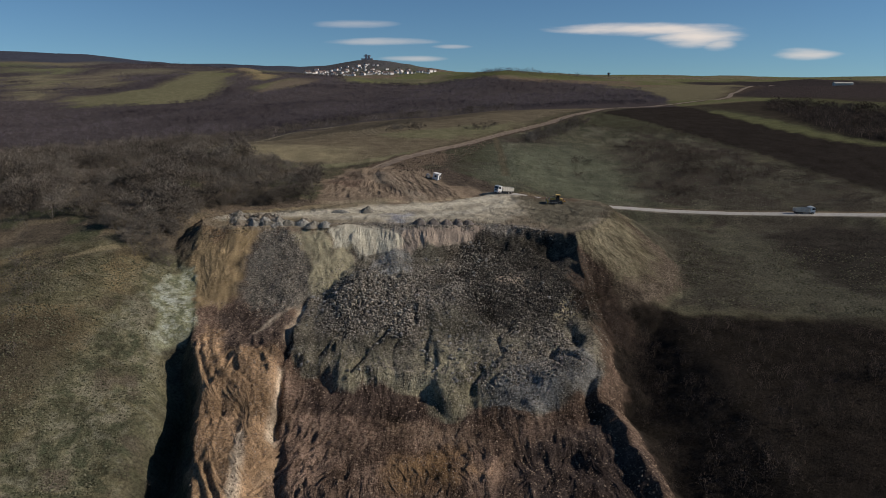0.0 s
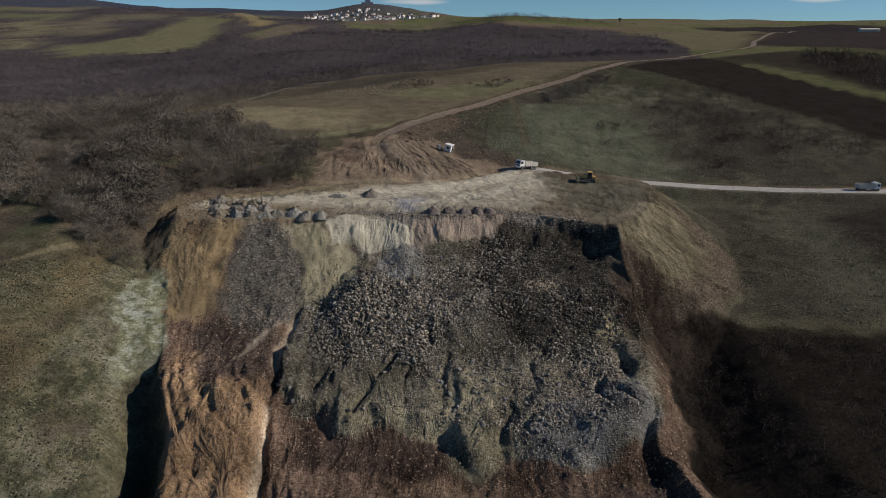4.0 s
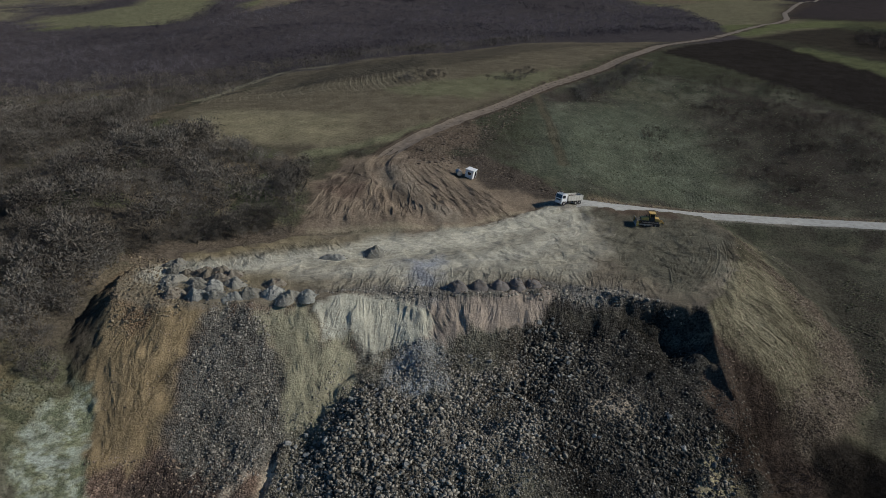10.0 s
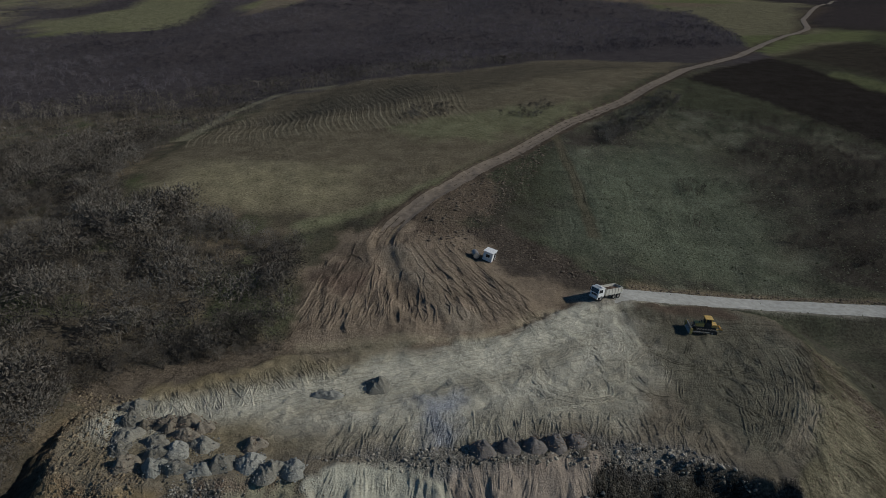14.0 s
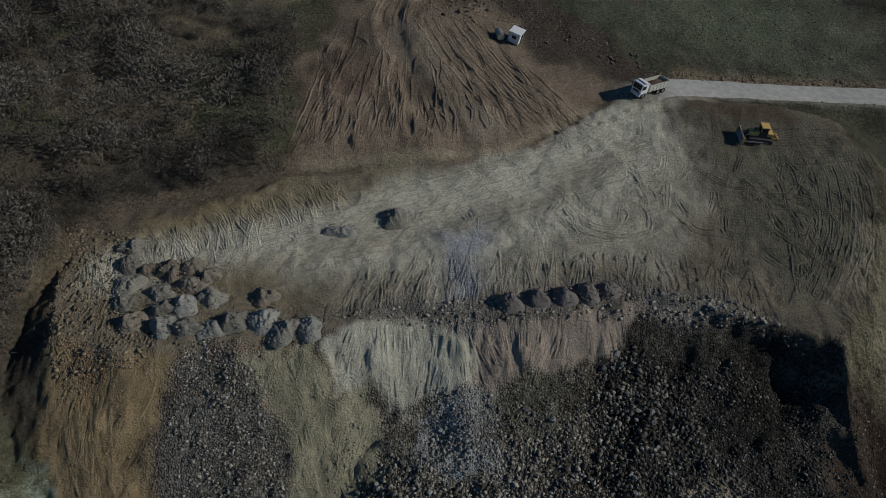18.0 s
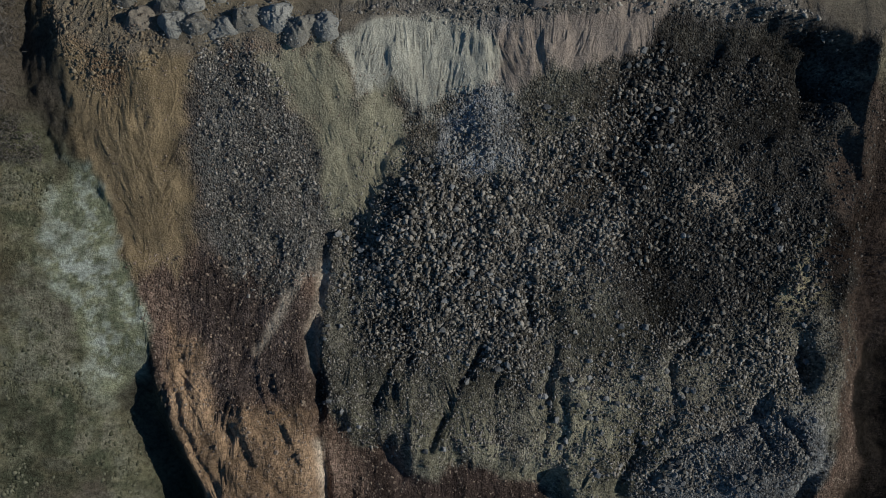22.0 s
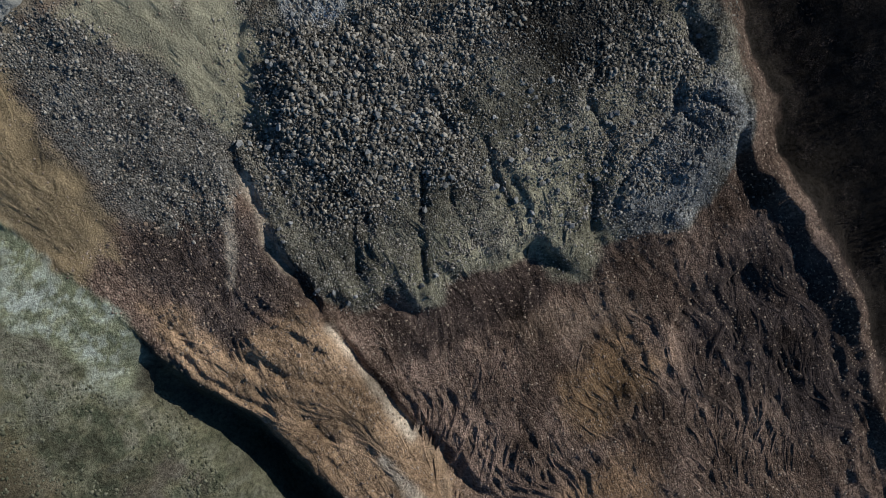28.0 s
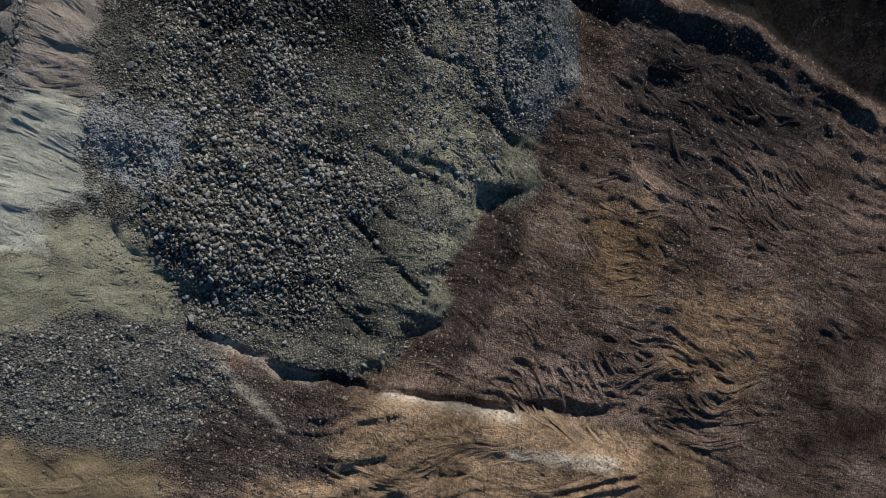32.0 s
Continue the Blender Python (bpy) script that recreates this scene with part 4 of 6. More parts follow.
lay(mottle_at * smooth(0.05, 0.0, veins) * 0.8, (0.12, 0.13, 0.07), 0.0)
lay(mottle_at * smooth(0.06, 0.0, np.abs(fbm(fx, fy, 2.4, 3, 353, 0.6))) * 0.6, (0.17, 0.175, 0.11), 0.0)
lay(mottle_at * smooth(0.3, 0.45, fbm(fx, fy, 3.2, 3, 357, 0.7)) * 0.8, (0.46, 0.48, 0.40), 0.0)
crumb = fbm(fx, fy, 1.6, 3, 359, 0.75)
lay(mottle_at * smooth(0.08, 0.3, crumb) * 0.7, (0.40, 0.42, 0.33), 0.1)
lay(mottle_at * smooth(0.08, 0.3, -crumb) * 0.7, (0.13, 0.14, 0.085), 0.1)
zone([(-60, 149), (-59, 143), (-62, 141), (-65, 147)], (0.34, 0.34, 0.26), 0.1, 1.5, 1.5, 0.35)
# the tip head
zone(PLATEAU, (0.20, 0.165, 0.118), 0.15, 0.8, 0.5)
zone([(-69, 204), (-64, 209), (-41, 217), (-20, 219), (-30, 206), (-60, 198)], (0.265, 0.205, 0.115), 0.15, 3)
zone([(-41, 213), (-21, 219.5), (-5, 226), (10, 240), (24, 246), (30, 243), (25, 230), (29, 214), (14, 200), (-2, 196), (-14, 194), (-34, 198), (-50, 202)], (0.345, 0.31, 0.232), 0.1, 5, 1.6)
zone([(-66, 190), (-68, 204), (-44, 216), (-26, 219), (-24, 202), (-40, 192)], (0.26, 0.208, 0.122), 0.15, 6, 1.5, 0.7)
strip([(-62, 199), (-34, 207), (-6, 219), (12, 233), (24, 244)], 4.5, (0.55, 0.505, 0.39), 0.1, 3.5, 0.85)
strip([(-36, 199), (-14, 203), (6, 211), (18, 225), (24, 240)], 3.0, (0.51, 0.465, 0.36), 0.1, 3.0, 0.75)
zone([(-17, 206), (-11, 207), (-9, 192), (-16, 192)], (0.30, 0.30, 0.30), 0.3, 2.5, 1)
zone([(24, 240), (40, 242), (54, 236), (55, 224), (49, 206), (42, 194), (30, 196), (26, 215)], (0.145, 0.13, 0.093), 0.25, 4, 1.6)
zone([(28, 243), (46, 241), (46, 235), (30, 235)], (0.125, 0.092, 0.066), 0.2, 2)
zone([(-31, 192.5), (-20, 194), (10, 197), (24, 196), (30, 192), (10, 193.5), (-20, 190.5)], (0.19, 0.17, 0.14), 0.4, 1.4)
# right flank of the tip, with its stony foot
zone([(38, 187), (46, 197), (52, 211), (57, 227), (60, 232), (64, 222), (68, 206), (66, 192), (58, 182), (46, 172), (38, 168)], (0.16, 0.139, 0.09), 0.35, 1.5)
zone([(58, 226), (66, 214), (71, 200), (69, 188), (60, 178), (48, 168), (46, 173), (58, 184), (64, 198), (60, 214)], (0.14, 0.112, 0.082), 0.9, 2.5)
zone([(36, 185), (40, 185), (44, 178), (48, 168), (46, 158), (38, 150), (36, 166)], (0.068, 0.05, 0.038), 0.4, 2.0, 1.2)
# scraped mound and the spoil along the dirt road
zone([(-75, 204), (-66, 214), (-44, 224), (-40, 219), (-60, 208), (-69, 200)], (0.15, 0.118, 0.085), 0.2, 1.5)
zone([(-44, 250), (-40.5, 220), (-6, 224.5), (10, 238), (20, 247), (8, 252), (2, 256), (-6, 270), (-22, 276), (-38, 268)], (0.228, 0.174, 0.122), 0.2, 1.5)
zone([(-40, 250), (-39, 236), (-31, 236), (-30, 252), (-35, 258)], (0.15, 0.105, 0.078), 0.1, 2, 1.5, 0.8)
zone([(-27, 262), (-22, 262), (-12, 238), (-4, 228), (-12, 226), (-20, 236)], (0.235, 0.195, 0.145), 0.1, 2, 1.5, 0.7)
zone([(-36, 256), (-24, 250), (-14, 240), (-18, 232), (-30, 240)], (0.20, 0.15, 0.105), 0.1, 3, 2, 0.7)
zone([(-38, 262), (-30, 264), (-30, 250), (-37, 246)], (0.12, 0.095, 0.07), 0.2, 2.5, 2, 0.8)
zone([(-20, 262), (-10, 268), (4, 300), (0, 316), (-12, 300), (-22, 280)], (0.15, 0.112, 0.08), 0.4, 2, 1.5, 0.8)
zone([(2, 250), (20, 246), (30, 249), (24, 254), (12, 266), (2, 276), (-8, 270), (-4, 260)], (0.085, 0.068, 0.053), 0.3, 2.5, 1.5)
strip([(-39, 221), (-6, 226), (10, 239)], 0.8, (0.33, 0.27, 0.18), 0.1, 0.8, 0.8)
strip(WHITE_ROAD, 3.6, (0.25, 0.225, 0.18), 0.2, 0.6)
strip([(30, 252.5), (60, 257.5), (87, 259), (108, 256), (164, 253)], 1.6, (0.22, 0.17, 0.11), 0.2, 1.0, 0.8)
strip([(27, 360), (26.5, 340), (26.8, 320), (26, 296), (25.3, 275)], 1.6, (0.12, 0.10, 0.065), 0.0, 0.8, 0.7)

tint = tint * (1 - 0.08 * smooth(60, 90, fx) * smooth(140, 170, fy))[:, None]
# soil runs down the tipped slopes in streaks of differing tone
runs_at = smooth(2, -2, sdf(TONGUE, fx, fy)) + 0.8 * smooth(3, 0, sdf([(38, 187), (57, 227), (66, 206), (64, 192), (46, 173), (38, 168)], fx, fy))
runs = vnoise(fx * 0.5 + 2 * fbm(fx, fy, 14, 3, 9), fy * 0.07, 231) + 0.4 * vnoise(fx * 1.15 + 4 * fbm(fx, fy, 14, 3, 9), fy * 0.12, 233)
on_face = smooth(3, -3, sdf([(-68, 188), (-62, 158), (-52, 157), (-30, 165), (-10, 181), (10, 187), (12, 195), (-40, 191)], fx, fy))
blotch = fbm(fx, fy, 9, 3, 235, 0.6)
tint = tint * (1 + np.clip(runs_at, 0, 1) * ((0.22 - 0.12 * on_face) * runs + 0.9 * (1 - on_face) * blotch))[:, None]


def sheet(name, xs, ys, zs, material):
    rows, cols = zs.shape
    verts = np.stack([xs.ravel(), ys.ravel(), zs.ravel()], 1)
    idx = np.arange(rows * cols).reshape(rows, cols)
    quads = np.stack([idx[:-1, :-1], idx[:-1, 1:], idx[1:, 1:], idx[1:, :-1]], -1).reshape(-1, 4)
    me = bpy.data.meshes.new(name)
    me.vertices.add(len(verts))
    me.vertices.foreach_set("co", verts.astype(np.float32).ravel())
    me.loops.add(quads.size)
    me.loops.foreach_set("vertex_index", quads.astype(np.int32).ravel())
    me.polygons.add(len(quads))
    me.polygons.foreach_set("loop_start", np.arange(0, quads.size, 4, dtype=np.int32))
    me.update(calc_edges=True)
    me.polygons.foreach_set("use_smooth", np.ones(len(quads), bool))
    me.materials.append(material)
    return new(name, me)


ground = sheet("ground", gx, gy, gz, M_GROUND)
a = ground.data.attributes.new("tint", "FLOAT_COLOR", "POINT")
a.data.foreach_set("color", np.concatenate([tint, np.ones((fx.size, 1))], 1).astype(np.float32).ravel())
a = ground.data.attributes.new("stony", "FLOAT", "POINT")
a.data.foreach_set("value", stony.astype(np.float32))
wash_share = 0.6 * smooth(1, -1, sdf(TONGUE, fx, fy)) * (1 - 0.75 * smooth(1, -2, sdf(LOBE, fx, fy)))
wash_share = wash_share * (1 - 0.8 * smooth(0, -2, sdf([(-68, 190), (-66, 172), (-60, 158), (-50, 160), (-30, 164), (-22, 174), (-8, 183), (10, 188), (12, 196), (-40, 192)], fx, fy)))
wash_share = np.maximum(wash_share, 0.6 * smooth(4, 0, sdf([(38, 187), (57, 227), (66, 206), (64, 192), (46, 173), (38, 168)], fx, fy)))
calm_share = np.maximum(smooth(1, -1, sdf(PLATEAU, fx, fy)) * 0.85, smooth(1.5, -1.5, sdf([(-67, 187), (-62, 158), (-52, 158), (-50, 164), (-40, 182), (-36, 168), (-24, 172), (-10, 182), (10, 188), (12, 194), (-40, 190)], fx + runx, fy + runy * 0.5)))
calm_share = np.maximum(calm_share, 0.6 * smooth(1, -1, sdf([(-44, 250), (-40.5, 220), (-6, 224.5), (20, 247), (-6, 270), (-38, 268)], fx, fy)))
a = ground.data.attributes.new("calm", "FLOAT", "POINT")
a.data.foreach_set("value", calm_share.astype(np.float32))
a = ground.data.attributes.new("wash", "FLOAT", "POINT")
a.data.foreach_set("value", wash_share.astype(np.float32))
tagged(ground, "hillside of grass and scrub with a stony spoil tip", "ground", kind="structure")


def level(x, y):
    """Height of the ground sheet between its corners."""
    x, y = np.asarray(x, float), np.asarray(y, float)
    i = np.clip(np.searchsorted(GX, x) - 1, 0, len(GX) - 2)
    j = np.clip(np.searchsorted(GY, y) - 1, 0, len(GY) - 2)
    u, v = (x - GX[i]) / (GX[i + 1] - GX[i]), (y - GY[j]) / (GY[j + 1] - GY[j])
    return gz[j, i] * (1 - u) * (1 - v) + gz[j, i + 1] * u * (1 - v) + gz[j + 1, i] * (1 - u) * v + gz[j + 1, i + 1] * u * v


def ribbon(name, line, half, material, label, lift=0.06, step=2.0, ragged=0.35, crown=0.05):
    """A road surface laid on the ground along a line, with uneven edges."""
    p = np.array(line, float)
    seg = np.hypot(*np.diff(p, axis=0).T)
    run = np.concatenate([[0], np.cumsum(seg)])
    s = np.arange(0, run[-1], step)
    x, y = np.interp(s, run, p[:, 0]), np.interp(s, run, p[:, 1])
    soft = np.ones(7) / 7
    for _ in range(2):
        x[3:-3], y[3:-3] = np.convolve(x, soft, "valid"), np.convolve(y, soft, "valid")
    dx, dy = np.gradient(x), np.gradient(y)
    q = np.hypot(dx, dy)
    nx, ny = -dy / q, dx / q
    V = []
    offs = np.linspace(-1, 1, 9)
    for o in offs:
        w = half + ragged * fbm(s, s * 0 + o * 9, 7, 3, 801) * 2 * abs(o)
        ax, ay = x + nx * w * o, y + ny * w * o
        V.append(np.stack([ax, ay, level(ax, ay) + lift - 0.4 * smooth(9, 0, s + 5 * abs(o) + 3 * fbm(s, s * 0 + o * 5, 3, 2, 811)) * (name == "haul_road") - 0.5 * smooth(34, 8, s + 10 * fbm(s, s * 0 + o * 5, 6, 2, 813)) * (name == "dirt_road") + crown * (1 - o * o) - 0.1 * (abs(o) > 0.99)], 1))
    V = np.stack(V, 1)
    n = len(s)
    i = np.arange(n - 1)[:, None] * 9 + np.arange(8)[None]
    Fc = np.stack([i, i + 1, i + 10, i + 9], -1).reshape(-1, 4)
    me = bpy.data.meshes.new(name)
    me.from_pydata(V.reshape(-1, 3).tolist(), [], Fc.tolist())
    me.materials.append(material)
    return tagged(new(name, me), label, "road", kind="structure")


ribbon("haul_road", WHITE_ROAD, 2.9, M_HAUL, "pale crushed-stone haul road", 0.16, 1.0)
ribbon("dirt_road", DIRT_ROAD[2:19], 2.8, M_DIRT, "brown dirt road climbing the hill", 0.12, 1.5)
ribbon("dirt_road_far", DIRT_ROAD[18:], 2.6, M_DIRT, "brown dirt road over the far fields", 0.3, 5.0)

# ---- loose stuff, joined ----
rng = np.random.default_rng(7)


def scattered(poly, count, keep=None):
    """Random places inside a plan outline."""
    px, py = [p[0] for p in poly], [p[1] for p in poly]
    got = []
    left = count
    for _ in range(60):
        x, y = rng.uniform(min(px), max(px), left * 2), rng.uniform(min(py), max(py), left * 2)
        ok = sdf(poly, x, y) < 0
        if keep is not None:
            ok &= keep(x, y)
        got.append(np.stack([x[ok], y[ok]], 1)[:left])
        left -= len(got[-1])
        if left <= 0:
            break
    return np.concatenate(got)


def joined(name, protos, places, sizes, material, label, category, sink=0.1, tall=(0.8, 1.2), tones=None, parent=None):
    """One mesh of many small pieces, each turned and scaled; kind stuff."""
    V, Fc, T = [], [], []
    base = 0
    pick = rng.integers(0, len(protos), len(places))
    zs = level(places[:, 0], places[:, 1])
    for k, (pv, pf) in enumerate(protos):
        sel = np.nonzero(pick == k)[0]
        if not len(sel):
            continue
        ang = rng.uniform(0, 6.283, len(sel))
        s = sizes[sel]
        st = s * rng.uniform(*tall, len(sel))
        c, q = np.cos(ang) * s, np.sin(ang) * s
        vx = pv[None, :, 0] * c[:, None] - pv[None, :, 1] * q[:, None] + places[sel, 0][:, None]
        vy = pv[None, :, 0] * q[:, None] + pv[None, :, 1] * c[:, None] + places[sel, 1][:, None]
        vz = pv[None, :, 2] * st[:, None] + (zs[sel] - sink * s)[:, None]
        V.append(np.stack([vx, vy, vz], -1).reshape(-1, 3))
        Fc.append((pf[None] + (np.arange(len(sel)) * len(pv))[:, None, None] + base).reshape(-1, 3))
        tone = (rng.uniform(0, 1, len(sel)) if tones is None else tones[sel])
        T.append(np.repeat(tone, len(pv)))
        base += len(sel) * len(pv)
    V, Fc, T = np.concatenate(V), np.concatenate(Fc), np.concatenate(T)
    me = bpy.data.meshes.new(name)
    me.vertices.add(len(V))
    me.vertices.foreach_set("co", V.astype(np.float32).ravel())
    me.loops.add(Fc.size)
    me.loops.foreach_set("vertex_index", Fc.astype(np.int32).ravel())
    me.polygons.add(len(Fc))
    me.polygons.foreach_set("loop_start", np.arange(0, Fc.size, 3, dtype=np.int32))
    me.update(calc_edges=True)
    at = me.attributes.new("tone", "FLOAT", "POINT")
    at.data.foreach_set("value", T.astype(np.float32))
    me.materials.append(material)
    ob = new(name, me)
    if parent is not None:
        ob.parent = parent
        return tagged(ob, label, kind="stuff")
    return tagged(ob, label, category, kind="stuff")


def stone_proto(seed, points=11):
    """An angular broken stone: the hull of a few points in a squat block."""
    bm = bmesh.new()
    r = random.Random(seed)
    sx, sy, sz = r.uniform(0.45, 0.7), r.uniform(0.4, 0.55), r.uniform(0.3, 0.5)
    for k in range(points):
        q = Vector((r.uniform(-1, 1), r.uniform(-1, 1), r.uniform(-1, 1)))
        q = q / q.length * r.uniform(0.85, 1.1)
        bm.verts.new((q.x * sx, q.y * sy, q.z * sz))
    made = bmesh.ops.convex_hull(bm, input=bm.verts[:])
    loose = [v for v in bm.verts if not v.link_faces]
    bmesh.ops.delete(bm, geom=loose, context="VERTS")
    bmesh.ops.triangulate(bm, faces=bm.faces[:])
    bmesh.ops.recalc_face_normals(bm, faces=bm.faces[:])
    bm.verts.index_update()
    pv = np.array([v.co[:] for v in bm.verts])
    pf = np.array([[v.index for v in f.verts] for f in bm.faces])
    bm.free()
    return pv, pf


def shrub_proto(seed, limbs=14, twigs=5, thick=0.05, lean=0.5):
    """A bare shrub about 1 high: limbs that fan out from the root, each with thin side twigs."""
    r = random.Random(seed)
    V, Fc = [], []

    def blade(a, b, w):
        d = (b - a).normalized()
        s = d.cross(Vector((r.uniform(-1, 1), r.uniform(-1, 1), r.uniform(-1, 1)))).normalized() * w
        k = len(V)
        V.extend([a - s, a + s, b])
        Fc.append((k, k + 1, k + 2))

    def stem(a, b, w):
        d = (b - a).normalized()
        s = d.orthogonal().normalized()
        t = d.cross(s)
        k = len(V)
        V.extend([a + s * w, a - s * w * 0.5 + t * w * 0.87, a - s * w * 0.5 - t * w * 0.87, b])
        Fc.extend([(k, k + 1, k + 3), (k + 1, k + 2, k + 3), (k + 2, k, k + 3)])

    for _ in range(limbs):
        ang, out = r.uniform(0, 6.283), r.uniform(0.1, lean)
        root = Vector((r.uniform(-0.12, 0.12), r.uniform(-0.12, 0.12), 0))
        dome = math.sqrt(max(0.05, 1 - (out / (lean * 1.1)) ** 2))
        tip = root + Vector((math.cos(ang) * out, math.sin(ang) * out, (0.35 + 0.55 * dome) * r.uniform(0.8, 1.0)))
        stem(root, tip, thick * r.uniform(0.5, 1.0))
        for _ in range(twigs):
            a = root.lerp(tip, r.uniform(0.3, 0.95))
            b = a + Vector((math.cos(ang) * 0.1 + r.uniform(-0.22, 0.22), math.sin(ang) * 0.1 + r.uniform(-0.22, 0.22), r.uniform(0.0, 0.28)))
            blade(a, b, thick * r.uniform(0.4, 0.8))
    return np.array([v[:] for v in V]), np.array(Fc)


def crown_proto(seed, limbs, twigs, thick):
    """A bare bush about 1 high and 1.2 wide: a few limbs, and short twigs that fill the outer part of an uneven dome."""
    r = random.Random(seed)
    V, Fc = [], []
    lobes = [(r.uniform(-0.28, 0.28), r.uniform(-0.28, 0.28), r.uniform(0.42, 0.62), r.uniform(0.28, 0.42)) for _ in range(5)]
    for k in range(limbs):
        cx, cy, cz, cr = lobes[k % 5]
        b = Vector((cx * 1.2, cy * 1.2, cz + cr * 0.5))
        a = Vector((cx * 0.2, cy * 0.2, 0))
        w = thick * 0.7
        n = len(V)
        V.extend([a + Vector((w, 0, 0)), a + Vector((-w * 0.5, w * 0.87, 0)), a + Vector((-w * 0.5, -w * 0.87, 0)), b])
        Fc.extend([(n, n + 1, n + 3), (n + 1, n + 2, n + 3), (n + 2, n, n + 3)])
    for k in range(twigs):
        cx, cy, cz, cr = lobes[r.randrange(5)]
        d = Vector((r.gauss(0, 1), r.gauss(0, 1), r.gauss(0.35, 0.8))).normalized()
        a = Vector((cx, cy, cz)) + d * cr * r.uniform(0.45, 1.0)
        a.z = max(a.z, 0.04)
        way = (d + Vector((r.uniform(-0.8, 0.8), r.uniform(-0.8, 0.8), r.uniform(-0.2, 0.9)))).normalized()
        b = a + way * r.uniform(0.05, 0.13)
        s = way.cross(Vector((r.uniform(-1, 1), r.uniform(-1, 1), r.uniform(-1, 1)))).normalized() * thick * r.uniform(0.6, 1.3)
        n = len(V)
        V.extend([a - s, a + s, b])
        Fc.append((n, n + 1, n + 2))
    return np.array([v[:] for v in V]), np.array(Fc)


def pebble_proto(seed):
    r = random.Random(seed)
    v = np.array([(1, 0, 0), (-1, 0, 0), (0, 1, 0), (0, -1, 0), (0, 0, 1), (0, 0, -1)], float) * 0.5
    v = v * np.array([[r.uniform(0.6, 1.4)] for _ in range(6)]) + np.array([[r.uniform(-0.15, 0.15) for _ in range(3)] for _ in range(6)])
    f = np.array([(0, 2, 4), (2, 1, 4), (1, 3, 4), (3, 0, 4), (2, 0, 5), (1, 2, 5), (3, 1, 5), (0, 3, 5)])
    return v, f


STONES = [stone_proto(k, 8) for k in range(10)]
PEBBLES = [pebble_proto(k) for k in range(8)]
SHRUBS = [crown_proto(k, 5, 205, 0.0185) for k in range(7)]
THIN_SHRUBS = [crown_proto(20 + k, 2, 48, 0.022) for k in range(6)]
FAR_SHRUBS = [crown_proto(50 + k, 1, 26, 0.06) for k in range(5)]


def tussock_proto(seed):
    v, f = pebble_proto(seed)
    return v * np.array([1.0, 0.8, 0.45]), f


TUFTS = [tussock_proto(90 + k) for k in range(6)]


def powered(n, lo, hi, p=2.5):
    return lo + (hi - lo) * rng.uniform(0, 1, n) ** p


ROCKY = [(-34, 164), (-35, 141), (-28, 136.5), (-14, 136), (0, 134), (10, 131), (30, 132), (32, 150), (35, 176), (34, 185), (24, 188), (8, 189), (-8, 182), (-24, 174)]


def clumped(x, y):
    fade = np.clip(-sdf(ROCKY, x, y) / 4, 0, 1) ** 0.6
    return (fbm(x, y, 11, 3, 509, 0.6) + 0.2 + 0.25 * smooth(153, 146, y) > rng.uniform(-0.35, 0.35, x.size)) & (fade + fbm(x, y, 4, 2, 507) * 0.8 > rng.uniform(0, 1, x.size))


def fading(poly, depth=3.0):
    return lambda x, y: np.clip(-sdf(poly, x, y) / depth, 0, 1) + fbm(x, y, 4, 2, 507) * 0.8 > rng.uniform(0, 1, x.size)


pl = scattered(ROCKY, 24000, clumped)
coarse = np.clip(0.62 + fbm(pl[:, 0], pl[:, 1], 11, 3, 509, 0.6) * 1.3, 0.3, 1.1)
# stones at the lobe's upper right darkened likewise, dark rock plus painted shadow
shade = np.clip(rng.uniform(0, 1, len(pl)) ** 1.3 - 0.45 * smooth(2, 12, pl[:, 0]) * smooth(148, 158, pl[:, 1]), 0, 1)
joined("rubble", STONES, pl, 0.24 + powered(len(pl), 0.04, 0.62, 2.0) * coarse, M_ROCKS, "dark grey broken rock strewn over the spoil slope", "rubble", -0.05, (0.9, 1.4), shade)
pl = scattered(LOBE, 14000, lambda x, y: y < 182)
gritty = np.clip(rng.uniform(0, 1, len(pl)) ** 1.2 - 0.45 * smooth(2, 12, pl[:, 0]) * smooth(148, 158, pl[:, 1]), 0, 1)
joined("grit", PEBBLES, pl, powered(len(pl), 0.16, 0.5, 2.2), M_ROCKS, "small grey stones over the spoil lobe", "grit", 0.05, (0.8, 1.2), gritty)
pl = scattered([(-51, 186), (-38, 187), (-37, 179), (-31, 167), (-36, 158), (-44, 155), (-50, 165)], 3200, fading([(-51, 186), (-38, 187), (-37, 179), (-31, 167), (-36, 158), (-44, 155), (-50, 165)]))
joined("rubble", STONES, pl, powered(len(pl), 0.2, 0.68), M_ROCKS, "grey gravel run down the tip face", "rubble", 0.05)
pl = scattered([(6, 134), (14, 139), (31, 145), (34, 136), (27, 129), (18, 125), (9, 128)], 1500)
joined("rubble", STONES, pl, powered(len(pl), 0.2, 0.6), M_HEAP, "blue-grey crushed stone on a slumped block", "rubble", 0.05)
pl = scattered([(-18, 183), (-9, 183), (-8, 173), (-18, 174)], 700)
joined("rubble", STONES, pl, powered(len(pl), 0.2, 0.7), M_HEAP, "pale grey stone tipped below the face", "rubble", 0.05)
pl = scattered(TONGUE, 24000, lambda x, y: (sdf(LOBE, x, y) > 0) & (y < 162) & (y > 72))
joined("clods", PEBBLES, pl, powered(len(pl), 0.16, 0.62, 3.5), M_CLODS, "brown earth clods and stones on the lower slope", "clods", 0.12, (0.6, 0.95))
pl = scattered([(-72, 206), (-69, 187), (-64, 180), (-55, 182), (-52, 187), (-60, 192), (-63, 206)], 1700)
